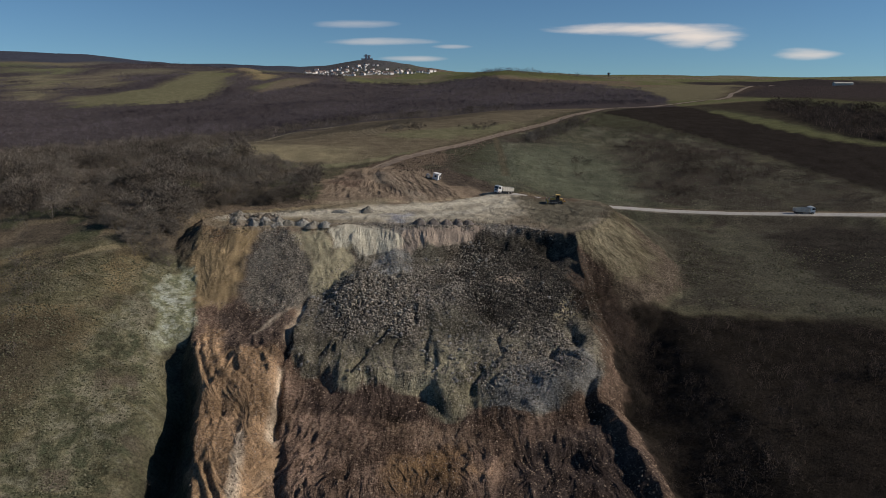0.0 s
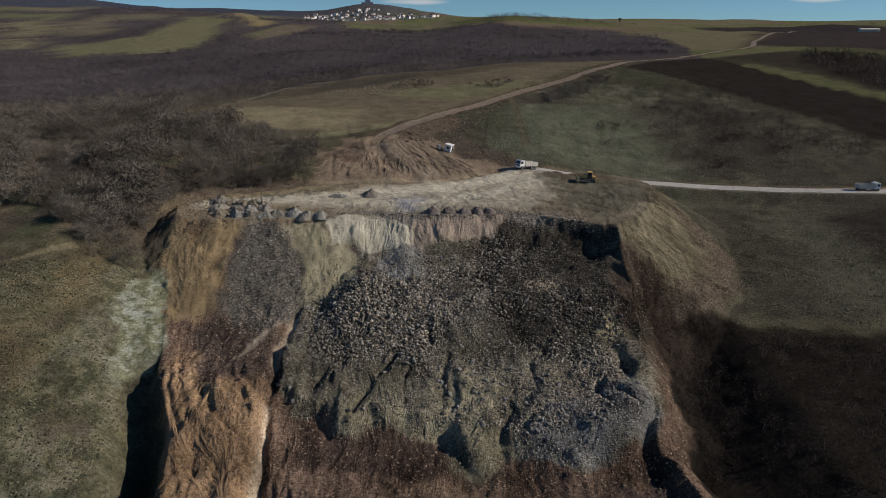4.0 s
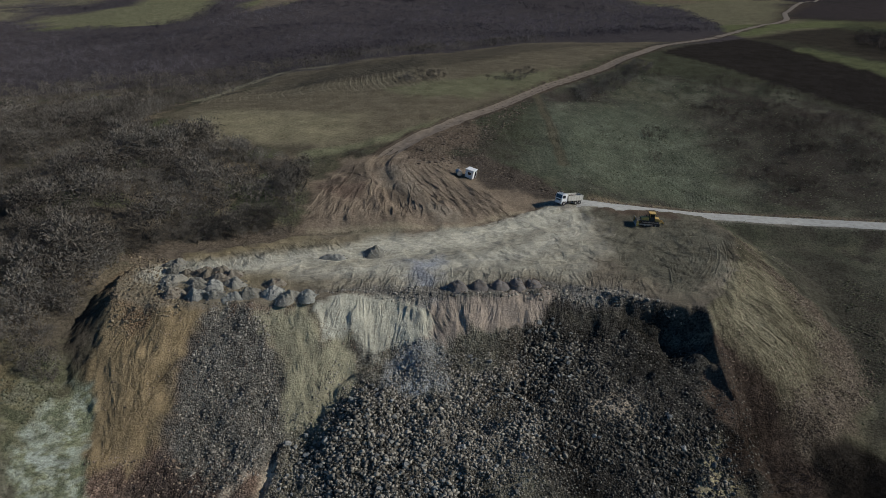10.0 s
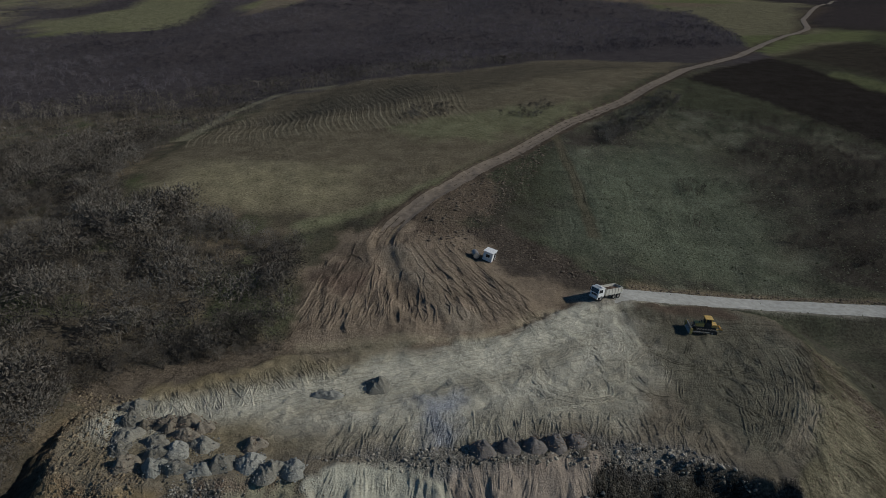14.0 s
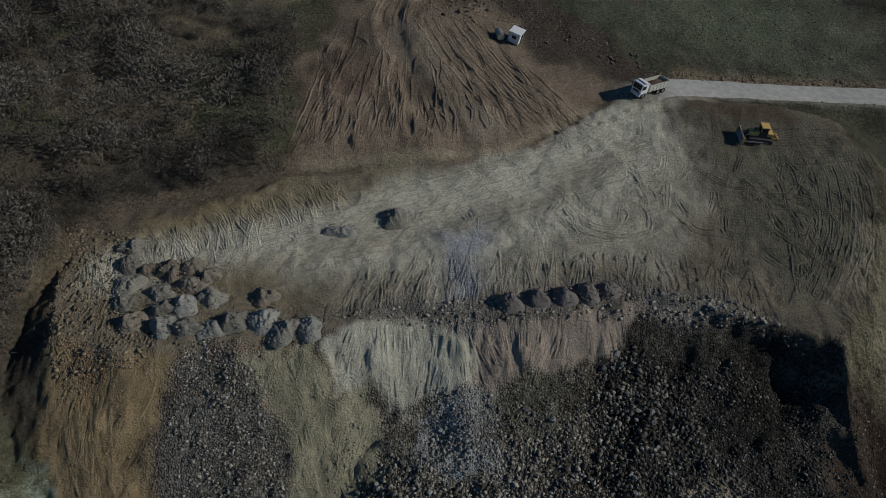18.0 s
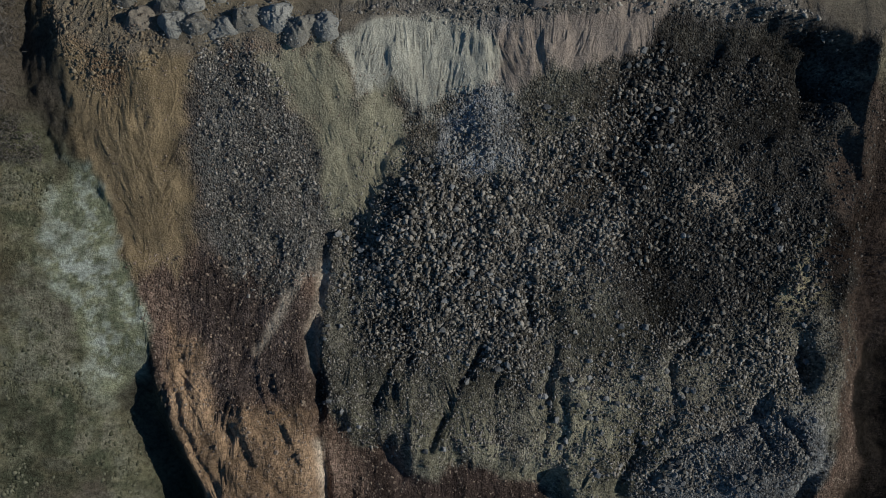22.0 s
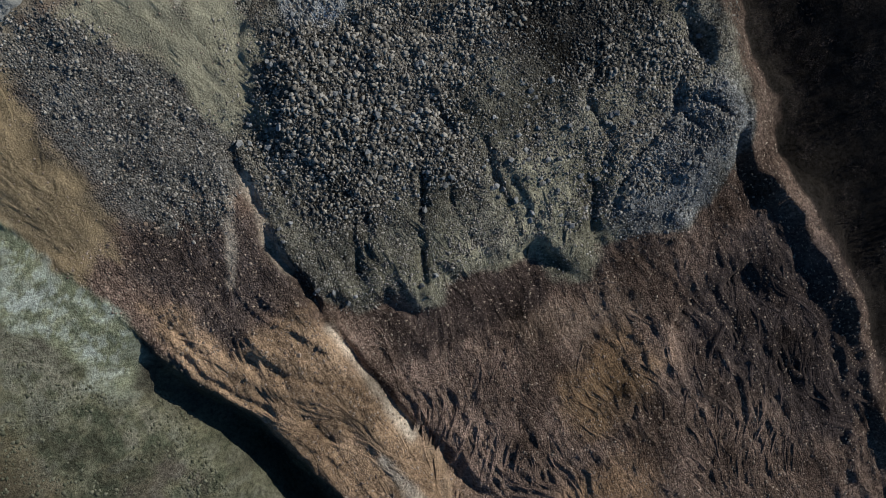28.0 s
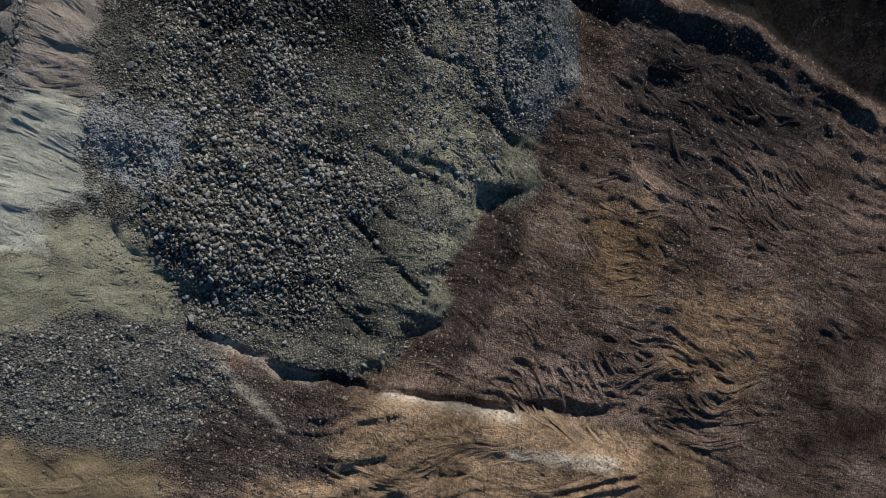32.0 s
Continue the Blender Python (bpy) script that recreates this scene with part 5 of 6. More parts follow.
joined("clods", STONES, pl, powered(len(pl), 0.2, 0.85), M_EDGE, "brown blocks along the crumbling tip edge", "clods", 0.05)
pl = scattered([(58, 228), (68, 214), (73, 200), (70, 186), (60, 177), (47, 167), (45, 173), (58, 186), (62, 198), (57, 214)], 2600)
joined("clods", STONES, pl, powered(len(pl), 0.2, 0.75), M_LUMPS, "stones rolled to the foot of the tip flank", "stones", 0.05)
pl = scattered([(-66, 184), (-50, 185), (-30, 187), (-12, 182), (-26, 174), (-34, 168), (-50, 164), (-60, 160)], 1800)
joined("clods", PEBBLES, pl, powered(len(pl), 0.1, 0.4, 3), M_CLODS, "small clods lying on the sandy tip face", "clods", 0.05)
pl = scattered([(38, 187), (46, 197), (57, 227), (66, 206), (64, 192), (46, 173), (38, 168)], 1800)
joined("clods", STONES, pl, powered(len(pl), 0.15, 0.5, 4), M_CLODS, "small stones on the pale tip flank", "stones", 0.05)
pl = scattered([(-22, 262), (-8, 266), (10, 300), (24, 345), (18, 348), (-2, 312), (-16, 284)], 900)
joined("clods", STONES, pl, powered(len(pl), 0.3, 1.4), M_LUMPS, "earth blocks pushed beside the dirt road", "clods", 0.05)
pl = scattered([(-14, 262), (-6, 280), (4, 304), (8, 304), (2, 278), (10, 264), (30, 252), (26, 249), (8, 254)], 700)
joined("clods", STONES, pl, powered(len(pl), 0.25, 1.0), M_LUMPS, "dark churned earth lumps beside the site cabin", "clods", 0.05)
pl = scattered([(30, 251), (60, 256.3), (87, 258), (108, 255), (140, 254), (140, 256), (108, 257.5), (87, 260.5), (60, 258.8), (29, 253.5)], 800)
joined("clods", STONES, pl, powered(len(pl), 0.3, 1.0), M_LUMPS, "earth windrow along the white haul road", "clods", 0.05)
pl = scattered([(-32, 190), (-20, 193), (10, 196), (24, 195), (36, 187), (26, 191), (10, 192), (-20, 189.5)], 900)
joined("rubble", STONES, pl, powered(len(pl), 0.25, 0.9), M_ROCKS, "dark rubble along the tip rim", "rubble", 0.05)


# bare brush and woodland
def thicket(name, poly, count, lo, hi, material, label, protos=SHRUBS, patchy=None, far=False):
    keep = None if patchy is None else (lambda x, y: fbm(x, y, patchy[0], 3, 601) > patchy[1])
    p = scattered(poly, count, keep)
    t = np.clip(0.5 + fbm(p[:, 0], p[:, 1], 14 if not far else 90, 3, 611) * 0.8 + rng.uniform(-0.3, 0.3, len(p)), 0, 1)
    swell = 1.0 if far else np.clip(1 + 0.6 * fbm(p[:, 0], p[:, 1], 16, 2, 621), 0.7, 1.35)
    return joined(name, protos, p, swell * (lo + (hi - lo) * 1.25 * rng.uniform(0, 1, len(p)) ** 1.5), material, label, "brush", 0.0, (0.7, 1.15), t)


thicket("brush", [(-66, 213), (-42, 222), (-46, 262), (-62, 272), (-70, 274), (-92, 284), (-107, 298), (-112, 335), (-118, 380), (-190, 400), (-200, 280), (-160, 196), (-74, 186), (-74, 206)], 2450, 2.6, 6.2, M_BRUSH, "dense bare grey-brown thicket on the hillside")
thicket("brush", [(-72, 208), (-75, 184), (-71, 172), (-80, 172), (-95, 186), (-90, 206)], 260, 2.0, 5.0, M_BRUSH, "bare bushes below the tip edge")
thicket("brush", [(-75, 198), (-70, 206), (-65, 212), (-42, 220), (-44, 229), (-60, 223), (-82, 208)], 190, 1.3, 3.6, M_BRUSH, "bare bushes crowding the tip edge")
thicket("brush", [(62, 238), (84, 236), (96, 205), (88, 178), (70, 178), (72, 200)], 260, 0.4, 1.2, M_BRUSH_RED, "low dark scrub below the tip flank", THIN_SHRUBS)
thicket("brush", [(-120, 385), (-114, 505), (-37, 536), (64, 560), (60, 580), (-60, 590), (-340, 540), (-420, 300), (-200, 290)], 3400, 3.0, 6.0, M_BRUSH, "bare woodland beyond the ploughed field", FAR_SHRUBS)
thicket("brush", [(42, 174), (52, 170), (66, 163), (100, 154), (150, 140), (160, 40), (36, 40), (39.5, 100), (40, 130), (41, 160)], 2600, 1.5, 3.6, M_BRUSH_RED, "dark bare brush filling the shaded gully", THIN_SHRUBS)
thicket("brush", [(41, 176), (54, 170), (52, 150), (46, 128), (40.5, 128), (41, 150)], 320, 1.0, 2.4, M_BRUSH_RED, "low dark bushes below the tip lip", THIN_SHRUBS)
thicket("brush", [(-50, 80), (-47.5, 100), (-50, 116), (-54, 120), (-57, 100), (-60, 80)], 130, 1.2, 3.0, M_BRUSH_RED, "dark bare shrubs along the gully edge", THIN_SHRUBS)
thicket("brush", [(-62, 50), (-66, 92), (-100, 104), (-130, 60)], 300, 1.2, 3.0, M_BRUSH, "dark bare shrubs in clumps on the lower bank", THIN_SHRUBS, patchy=(12, 0.0))
thicket("brush", [(-84, 60), (-84, 130), (-90, 168), (-120, 165), (-140, 60)], 800, 0.9, 2.8, M_BRUSH, "scattered bare shrubs on the grassy bank", THIN_SHRUBS, patchy=(14, 0.1))
thicket("brush", [(-150, 190), (-95, 186), (-84, 172), (-118, 160), (-120, 60), (-240, 60), (-260, 200)], 450, 1.5, 4.0, M_BRUSH, "bare shrubs on the far side of the bank", THIN_SHRUBS)
thicket("brush", [(40, 300), (60, 360), (95, 420), (130, 376), (180, 268), (170, 250), (120, 262)], 1500, 1.0, 2.8, M_BRUSH_RED, "patches of bare shrubs on the grass slope", THIN_SHRUBS, patchy=(28, 0.08))
thicket("brush", [(86, 232), (170, 225), (300, 190), (280, 150), (120, 160), (88, 205)], 900, 1.0, 2.6, M_BRUSH_RED, "dark shrubs below the haul road", THIN_SHRUBS, patchy=(24, 0.0))
thicket("brush", [(40, 364), (66, 395), (82, 412), (86, 402), (62, 368), (46, 352)], 240, 1.4, 3.4, M_BRUSH, "bushes along the dirt road bend")
thicket("brush", [(-32, 378), (-26, 400), (-8, 404), (-10, 384)], 60, 1.5, 3.0, M_BRUSH, "bush clump in the ploughed field")
thicket("brush", [(85, 347), (118, 366), (135, 319), (124, 280), (94, 270), (80, 288)], 800, 1.2, 3.0, M_BRUSH_RED, "dark bare shrubs in patches on the grass slope", THIN_SHRUBS, patchy=(14, 0.05))
thicket("brush", [(8, 384), (24, 402), (34, 398), (22, 380)], 60, 1.5, 3.0, M_BRUSH, "bush clump in the ploughed field")
thicket("brush", [(224, 486), (245, 525), (285, 520), (300, 440), (300, 370), (232, 352), (215, 368), (214, 418)], 1100, 2.5, 6.0, M_BRUSH_RED, "dark hedgerow thicket between the fields", FAR_SHRUBS)


def wood(poly, count, lo, hi, label):
    p = scattered(poly, count, lambda x, y: wood_share(x, y) > rng.uniform(0.3, 1, x.size))
    t = np.clip(0.5 + fbm(p[:, 0], p[:, 1], 120, 3, 611) * 1.6 + rng.uniform(-0.25, 0.25, len(p)), 0, 1)
    return joined("woodland", FAR_SHRUBS, p, rng.uniform(lo, hi, len(p)), M_FAR, label, "wood", 0.0, (0.4, 0.7), t)


wood([(-420, 540), (-60, 590), (60, 580), (300, 620), (320, 900), (-560, 900)], 4800, 4.5, 8.5, "leafless wood covering the valley")
wood([(-700, 900), (320, 900), (300, 1500), (-500, 1500), (-1100, 1500)], 3800, 6, 10, "leafless wood on the far valley side")
wood([(-1100, 1500), (100, 1500), (80, 2300), (-1700, 2300)], 1800, 7, 14, "leafless woods in the folds of the far hills")
thicket("woodland", [(60, 1450), (250, 1300), (500, 1350), (900, 1500), (300, 1600), (100, 1600)], 260, 5, 9, M_FAR, "trees and hedges along the skyline", FAR_SHRUBS, patchy=(150, 0.12), far=True)

# grass tufts over the near banks
for poly, count in (([(-58, 70), (-60, 140), (-70, 172), (-110, 168), (-120, 70)], 13000), ([(40, 250), (24, 262), (36, 350), (80, 400), (150, 300), (120, 246)], 7000), ([(60, 175), (72, 200), (66, 228), (84, 228), (140, 215), (150, 150), (100, 162)], 5000)):
    pl = scattered(poly, count, lambda x, y: (vnoise(x * 0.2, y * 0.2, 641) + 0.4 > rng.uniform(0, 0.7, x.size)) & (sdf([(-60, 172), (-57, 153), (-58, 142), (-64, 141), (-69, 151), (-72, 162), (-70, 172)], x, y) > 0))
    joined("grass", TUFTS, pl, powered(len(pl), 0.25, 0.9, 2), M_GRASS if poly[0][0] == 40 else M_GRASS_DARK, "dry winter grass tufts", "grass", 0.0)

# ---- ruts and furrows: low ridges of the ground's own soil ----


def ridges(name, lines, width, height, label, shade=(0.8, 1.1)):
    V, Fc, TT, SS = [], [], [], []
    base = 0
    for line in lines:
        p = np.array(line, float)
        seg = np.hypot(*np.diff(p, axis=0).T)
        run = np.concatenate([[0], np.cumsum(seg)])
        n = max(3, int(run[-1] / 1.2))
        s = np.linspace(0, run[-1], n)
        x, y = np.interp(s, run, p[:, 0]), np.interp(s, run, p[:, 1])
        if n > 14:
            box5 = np.ones(7) / 7
            for _ in range(3):
                x[3:-3], y[3:-3] = np.convolve(x, box5, "valid"), np.convolve(y, box5, "valid")
        wob = fbm(x + 7 * base, y, 5, 2, 701) * 0.35
        dx, dy = np.gradient(x), np.gradient(y)
        q = np.hypot(dx, dy) + 1e-9
        nx, ny = -dy / q, dx / q
        x, y = x + nx * wob, y + ny * wob
        w = width * rng.uniform(0.6, 1.3)
        h = height * (0.5 + rng.uniform(0, 1, n)) * np.sin(np.linspace(0.15, 2.99, n)) ** 0.4
        rows = []
        for off, up in ((-1.0, -0.03), (-0.15, 1.0), (0.35, 0.7), (1.0, -0.03)):
            ax, ay = x + nx * w * off, y + ny * w * off
            rows.append(np.stack([ax, ay, level(ax, ay) + np.where(up > 0, h * up, -0.03)], 1))
        V.append(np.stack(rows, 1).reshape(-1, 3))
        i = np.arange(n - 1)[:, None] * 4 + np.arange(3)[None]
        Fc.append((np.stack([i, i + 1, i + 5, i + 4], -1).reshape(-1, 4)) + base)
        gi = np.clip(np.searchsorted(GX, x), 0, len(GX) - 1)
        gj = np.clip(np.searchsorted(GY, y), 0, len(GY) - 1)
        k = gj * len(GX) + gi
        TT.append(np.repeat(tint[k] * rng.uniform(*shade), 4, 0))
        SS.append(np.repeat(stony[k], 4))
        base += 4 * n
    V, Fc, TT, SS = np.concatenate(V), np.concatenate(Fc), np.concatenate(TT), np.concatenate(SS)
    me = bpy.data.meshes.new(name)
    me.from_pydata(V.tolist(), [], Fc.tolist())
    at = me.attributes.new("tint", "FLOAT_COLOR", "POINT")
    at.data.foreach_set("color", np.concatenate([TT, np.ones((len(TT), 1))], 1).astype(np.float32).ravel())
    at = me.attributes.new("stony", "FLOAT", "POINT")
    at.data.foreach_set("value", SS.astype(np.float32))
    at = me.attributes.new("calm", "FLOAT", "POINT")
    at.data.foreach_set("value", np.full(len(SS), 0.8, np.float32))
    me.materials.append(M_GROUND)
    return tagged(new(name, me), label, "ruts", kind="stuff")


def arc(cx, cy, rx, ry, a, b, n=14):
    return [(cx + rx * math.cos(radians(q)), cy + ry * math.sin(radians(q))) for q in np.linspace(a, b, n)]


U = rng.uniform


def bundle(line, count, gap):
    """Parallel copies of a line: the cleat or tyre marks of one pass."""
    p = np.array(line, float)
    t = np.gradient(p, axis=0)
    t /= np.hypot(t[:, 0], t[:, 1])[:, None] + 1e-9
    return [[(x - ty * o, y + tx * o) for (x, y), (tx, ty) in zip(p, t)] for o in (np.arange(count) - (count - 1) / 2) * gap]


lines = []
for k in range(9):
    r = 4 + k * 1.3 + U(-0.4, 0.4)
    a = U(-70, 20)
    lines += bundle(arc(38 + U(-1.5, 1.5), 211 + U(-1.5, 1.5), r, r * U(0.75, 1.0), a, a + U(90, 170), 18), 2, 0.6)
for k in range(7):
    r = 3 + k * 0.9
    a = U(120, 260)
    lines += bundle(arc(10 + U(-1, 1), 211 + U(-1, 1), r, r * 0.7, a, a + U(120, 240), 16), 2, 0.5)
for k in range(6):
    o = k * 1.7
    lines += bundle([(53 - o * 0.9, 235), (55.5 - o * 1.1, 224), (51.5 - o, 211), (46 - o, 201), (41 - o, 194.5)], 2, 0.5)
for k in range(8):
    lines += bundle([(39 + U(0, 3), 224 + k * 1.5), (47, 225 + k * 1.4), (54, 226 + k * 1.3)], 2, 0.5)
for k in range(34):
    x, y, q, n = U(18, 44), U(198, 230), U(-2.3, -0.8), U(7, 16)
    bend = U(-0.5, 0.5)
    lines += bundle([(x, y), (x + n * 0.5 * math.cos(q), y + n * 0.5 * math.sin(q)), (x + n * math.cos(q + bend), y + n * math.sin(q + bend))], 3, 0.55)
lines = [q for q in lines if max(sdf(PLATEAU, [p[0] for p in q], [p[1] for p in q])) < -0.3]
ridges("dozer_ruts", lines, 0.26, 0.065, "curved crawler ruts pressed in brown soil", (0.8, 1.15))
lines = []
for k in range(34):
    a = Vector((-62 + U(0, 25), 196 + U(0, 12)))
    e = Vector((U(8, 26), U(226, 243)))
    m = a.lerp(e, 0.5) + Vector((U(-2, 4), U(-5, 1)))
    s0, s1 = sorted((U(0, 1), U(0, 1)))
    pts = [(a * (1 - q) ** 2 + m * 2 * q * (1 - q) + e * q * q) for q in np.linspace(s0, min(1, s1 + 0.25), 10)]
    lines += bundle([(p.x, p.y) for p in pts], 3, 0.6)
for k in range(90):
    x, y = U(-32, 28), U(194, 230)
    if sdf([(-41, 213), (-5, 225), (24, 245), (29, 214), (-14, 194), (-50, 202)], x, y) > -1:
        continue
    q, n = U(0.3, 1.9), U(3, 9)
    lines += bundle([(x, y), (x + n * math.cos(q) * 0.5, y + n * math.sin(q) * 0.45), (x + n * math.cos(q + 0.2), y + n * math.sin(q + 0.2))], 3, 0.5)
lines = [q for q in lines if max(sdf(PLATEAU, [p[0] for p in q], [p[1] for p in q])) < -0.3]
ridges("wheel_ruts", lines, 0.28, 0.05, "truck wheel ruts across the pale tip head", (0.8, 1.1))
lines = []
for k in range(150):
    x = U(-32, 30)
    y0 = np.interp(x, [-32, -20, 0, 10, 24, 30], [188.5, 191.5, 192.6, 194, 193.5, 191]) + U(0, 1.2)
    lines.append([(x, y0), (x + U(-0.5, 0.8), y0 + U(2, 4)), (x + U(-0.8, 2.4), y0 + U(4, 11))])
ridges("push_ruts", lines, 0.3, 0.07, "ruts where soil was pushed to the tip rim", (0.75, 1.1))
lines = []
for k in range(230):
    u = U(0, 1)
    x0, y0 = -69 + u * 34 + U(-1, 2), 200 + u * 18 + U(-3, 1)
    lines.append([(x0, y0), (x0 + U(0.5, 1.6), y0 - U(1, 2)), (x0 + U(1, 4.5), y0 - U(3, 7))])
for k in range(60):
    x0, y0 = U(-68, -60), U(186, 204)
    lines.append([(x0, y0), (x0 + U(-1, 1), y0 - 2), (x0 + U(-1.5, 1.5), y0 - U(3, 5))])
ridges("push_ruts", lines, 0.22, 0.07, "combed ridges of brown soil along the tip edge", (0.75, 1.2))
lines = []
for k in range(150):
    u = U(0, 1)
    top = Vector((-36, 264)).lerp(Vector((-4, 256)), u) + Vector((U(-2, 2), U(-10, 2)))
    toe = Vector((-41, 222)).lerp(Vector((6, 233)), min(1, max(0, u * 1.25 - 0.12))) + Vector((U(-1.5, 1.5), U(-1, 2)))
    s0, s1 = (U(0.6, 0.8), U(0.9, 1)) if k % 3 else (U(0, 0.5), U(0.5, 0.95))
    a, e = top.lerp(toe, s0), top.lerp(toe, max(s1, s0 + 0.1))
    m = a.lerp(e, 0.5) + Vector((U(-1.2, 1.2), 0))
    lines.append([(a.x, a.y), (m.x, m.y), (e.x, e.y)])
for k in range(7):
    o = k * 2.3 + U(-0.5, 0.5)
    lines += bundle([(-22 + o, 262), (-17 + o, 250), (-9 + o, 238), (-4 + o, 230 + o * 0.3)], 2, 1.9)
lines += bundle(arc(-35, 251, 5, 6, 20, 200, 14), 2, 1.2) + bundle(arc(-34, 247, 8, 8, -60, 70, 14), 2, 1.4)
ridges("scrape_ruts", lines, 0.36, 0.12, "ridges scraped down the brown earth mound", (0.7, 1.2))
lines = []
for off in (-3.6, -2.9, -1.0, 1.0, 2.8, 3.5):
    p = np.array(DIRT_ROAD[3:17], float)
    d = np.gradient(p, axis=0)
    d /= np.hypot(d[:, 0], d[:, 1])[:, None]
    lines.append([(x - dy * off, y + dx * off) for (x, y), (dx, dy) in zip(p, d)])
    lines.append([(x - dy * off * 1.1, y + dx * off * 1.1) for (x, y), (dx, dy) in zip(p[2:], d[2:])])
ridges("wheel_ruts", lines, 0.45, 0.17, "wheel ruts and berms of the brown dirt road", (0.7, 1.1))
lines = []
for k in range(46):
    x0 = -112 + k * 2.4
    lines.append([(x0 + 6, 352 + k * 0.6), (x0, 372 + k * 0.6), (x0 - 3, 392 + k), (x0 - 9, 412 + k), (x0 - 18, 432 + k * 1.5)])
ridges("furrows", lines, 0.7, 0.13, "plough furrows curving over the brown field", (1.0, 1.35))
ridges("wheel_ruts", [[(27 + o, 360), (26.5 + o, 340), (26.8 + o, 320), (26 + o, 296), (25.3 + o, 275)] for o in (-1.1, 1.1)], 0.4, 0.08, "twin wheel tracks up the grass slope", (0.8, 1.0))
ridges("wheel_ruts", [[(60 + o, 226), (68 + o, 214), (78 + o, 200), (88 + o, 188)] for o in (-1.2, 1.2, 2.6)], 0.4, 0.08, "twin wheel tracks down the grass bank", (0.8, 1.0))

lines = []
for k in range(90):
    u = U(0, 1)
    x0, y0 = np.interp(u, [0, 0.3, 0.6, 1], [40, 46.5, 52.5, 57.5]), np.interp(u, [0, 0.3, 0.6, 1], [189, 197, 210, 227])
    dx, dy = np.interp(u, [0, 1], [0.75, 0.98]), np.interp(u, [0, 1], [-0.66, -0.2])
    s0, s1 = U(0, 4), U(5, 13)
    lines.append([(x0 + dx * s0, y0 + dy * s0), (x0 + dx * (s0 + s1) / 2 + U(-0.5, 0.5), y0 + dy * (s0 + s1) / 2), (x0 + dx * s1, y0 + dy * s1)])
ridges("runnels", [[(-62 + U(-3, 5), 183), (-61 + U(-2, 4), 176 + U(-2, 2)), (-57 + U(-3, 4), 166 + U(-3, 2))] for k in range(12)], 0.5, 0.06, "shallow runnels down the sandy tip face", (0.85, 1.15))
ridges("runnels", lines, 0.5, 0.2, "ridges of loose soil run down the tip flank", (0.8, 1.3))



def flowing(x, y, length, seed, drift=0.0, bend=1.0):
    """A line that wanders down the slope."""
    out = [(x, y)]
    for k in range(max(3, int(length / 1.1))):
        q = float(fbm(np.array([x]), np.array([y]), 9, 2, seed)[0])
        x, y = x + drift + bend * 1.3 * q, y - 1.1
        out.append((x, y))
    return out


def inside(poly):
    px, py = [p[0] for p in poly], [p[1] for p in poly]
    while True:
        x, y = U(min(px), max(px)), U(min(py), max(py))
        if sdf(poly, x, y) < 0:
            return x, y


EARTH = [(-31, 128), (-18, 124), (0, 122), (12, 120), (26, 124), (30, 112), (31, 84), (-28, 84), (-31, 108)]
ridges("earth_folds", [flowing(*inside(FOLDS), U(3, 9), 961, -0.02, 2.2) for k in range(80)], 0.55, 0.2, "sinuous folds of slumped brown earth", (0.9, 1.3))
ridges("earth_folds", [flowing(*inside(EARTH), U(2, 6), 967, -0.1, 2.0) for k in range(150)], 0.38, 0.1, "low folds of brown earth down the slope", (0.85, 1.25))
ridges("earth_folds", [flowing(*inside([(8, 114), (26, 115), (31, 104), (30, 86), (4, 86)]), U(3, 7), 971, -0.4, 1.6) for k in range(60)], 0.42, 0.14, "fanned folds of dark earth below the hollow", (0.9, 1.3))
ridges("earth_folds", [flowing(*inside([(-57, 150), (-50, 149), (-38, 128), (-35, 108), (-42, 104), (-48, 124)]), U(3, 8), 977, 0.36, 1.4) for k in range(50)], 0.4, 0.1, "ribs of orange earth along the tongue", (0.85, 1.2))
ridges("runnels", [flowing(*inside([(-33, 148), (-14, 148), (6, 146), (4, 132), (-4, 136), (-24, 137), (-32, 140)]), U(2, 4.5), 981, -0.12, 1.4) for k in range(60)], 0.4, 0.14, "ribs of olive soil down the toe of the lobe", (0.9, 1.2))
ridges("runnels", [flowing(*inside([(-30, 190.5), (-12, 191.5), (10, 194), (6, 188), (-10, 185), (-27, 182.5)]), U(1.5, 3.5), 983, 0.0, 1.0) for k in range(170)], 0.24, 0.05, "fine flutes worn down the pale tip face", (0.85, 1.12))
ridges("runnels", [flowing(*inside([(-66, 185), (-52, 185), (-51, 166), (-60, 162)]), U(2, 6), 985, 0.1, 1.6) for k in range(60)], 0.3, 0.05, "fine flutes worn down the sandy tip face", (0.85, 1.12))
ridges("runnels", [flowing(*inside([(-38, 187), (-28, 186), (-24, 176), (-30, 167), (-35, 172)]), U(2, 5), 987, 0.1, 1.6) for k in range(40)], 0.3, 0.04, "fine flutes worn down the olive tip face", (0.85, 1.12))

# ---- things ----


def part(name, bm, material, parent, label="", at=None, smooth_faces=False):
    me = bpy.data.meshes.new(name)
    bmesh.ops.recalc_face_normals(bm, faces=bm.faces)
    if smooth_faces:
        for f in bm.faces:
            f.smooth = True
    bm.to_mesh(me)
    bm.free()
    me.materials.append(material)
    ob = new(name, me)
    ob.parent = parent
    if at is not None:
        ob.matrix_basis = at
    return tagged(ob, label) if label else ob


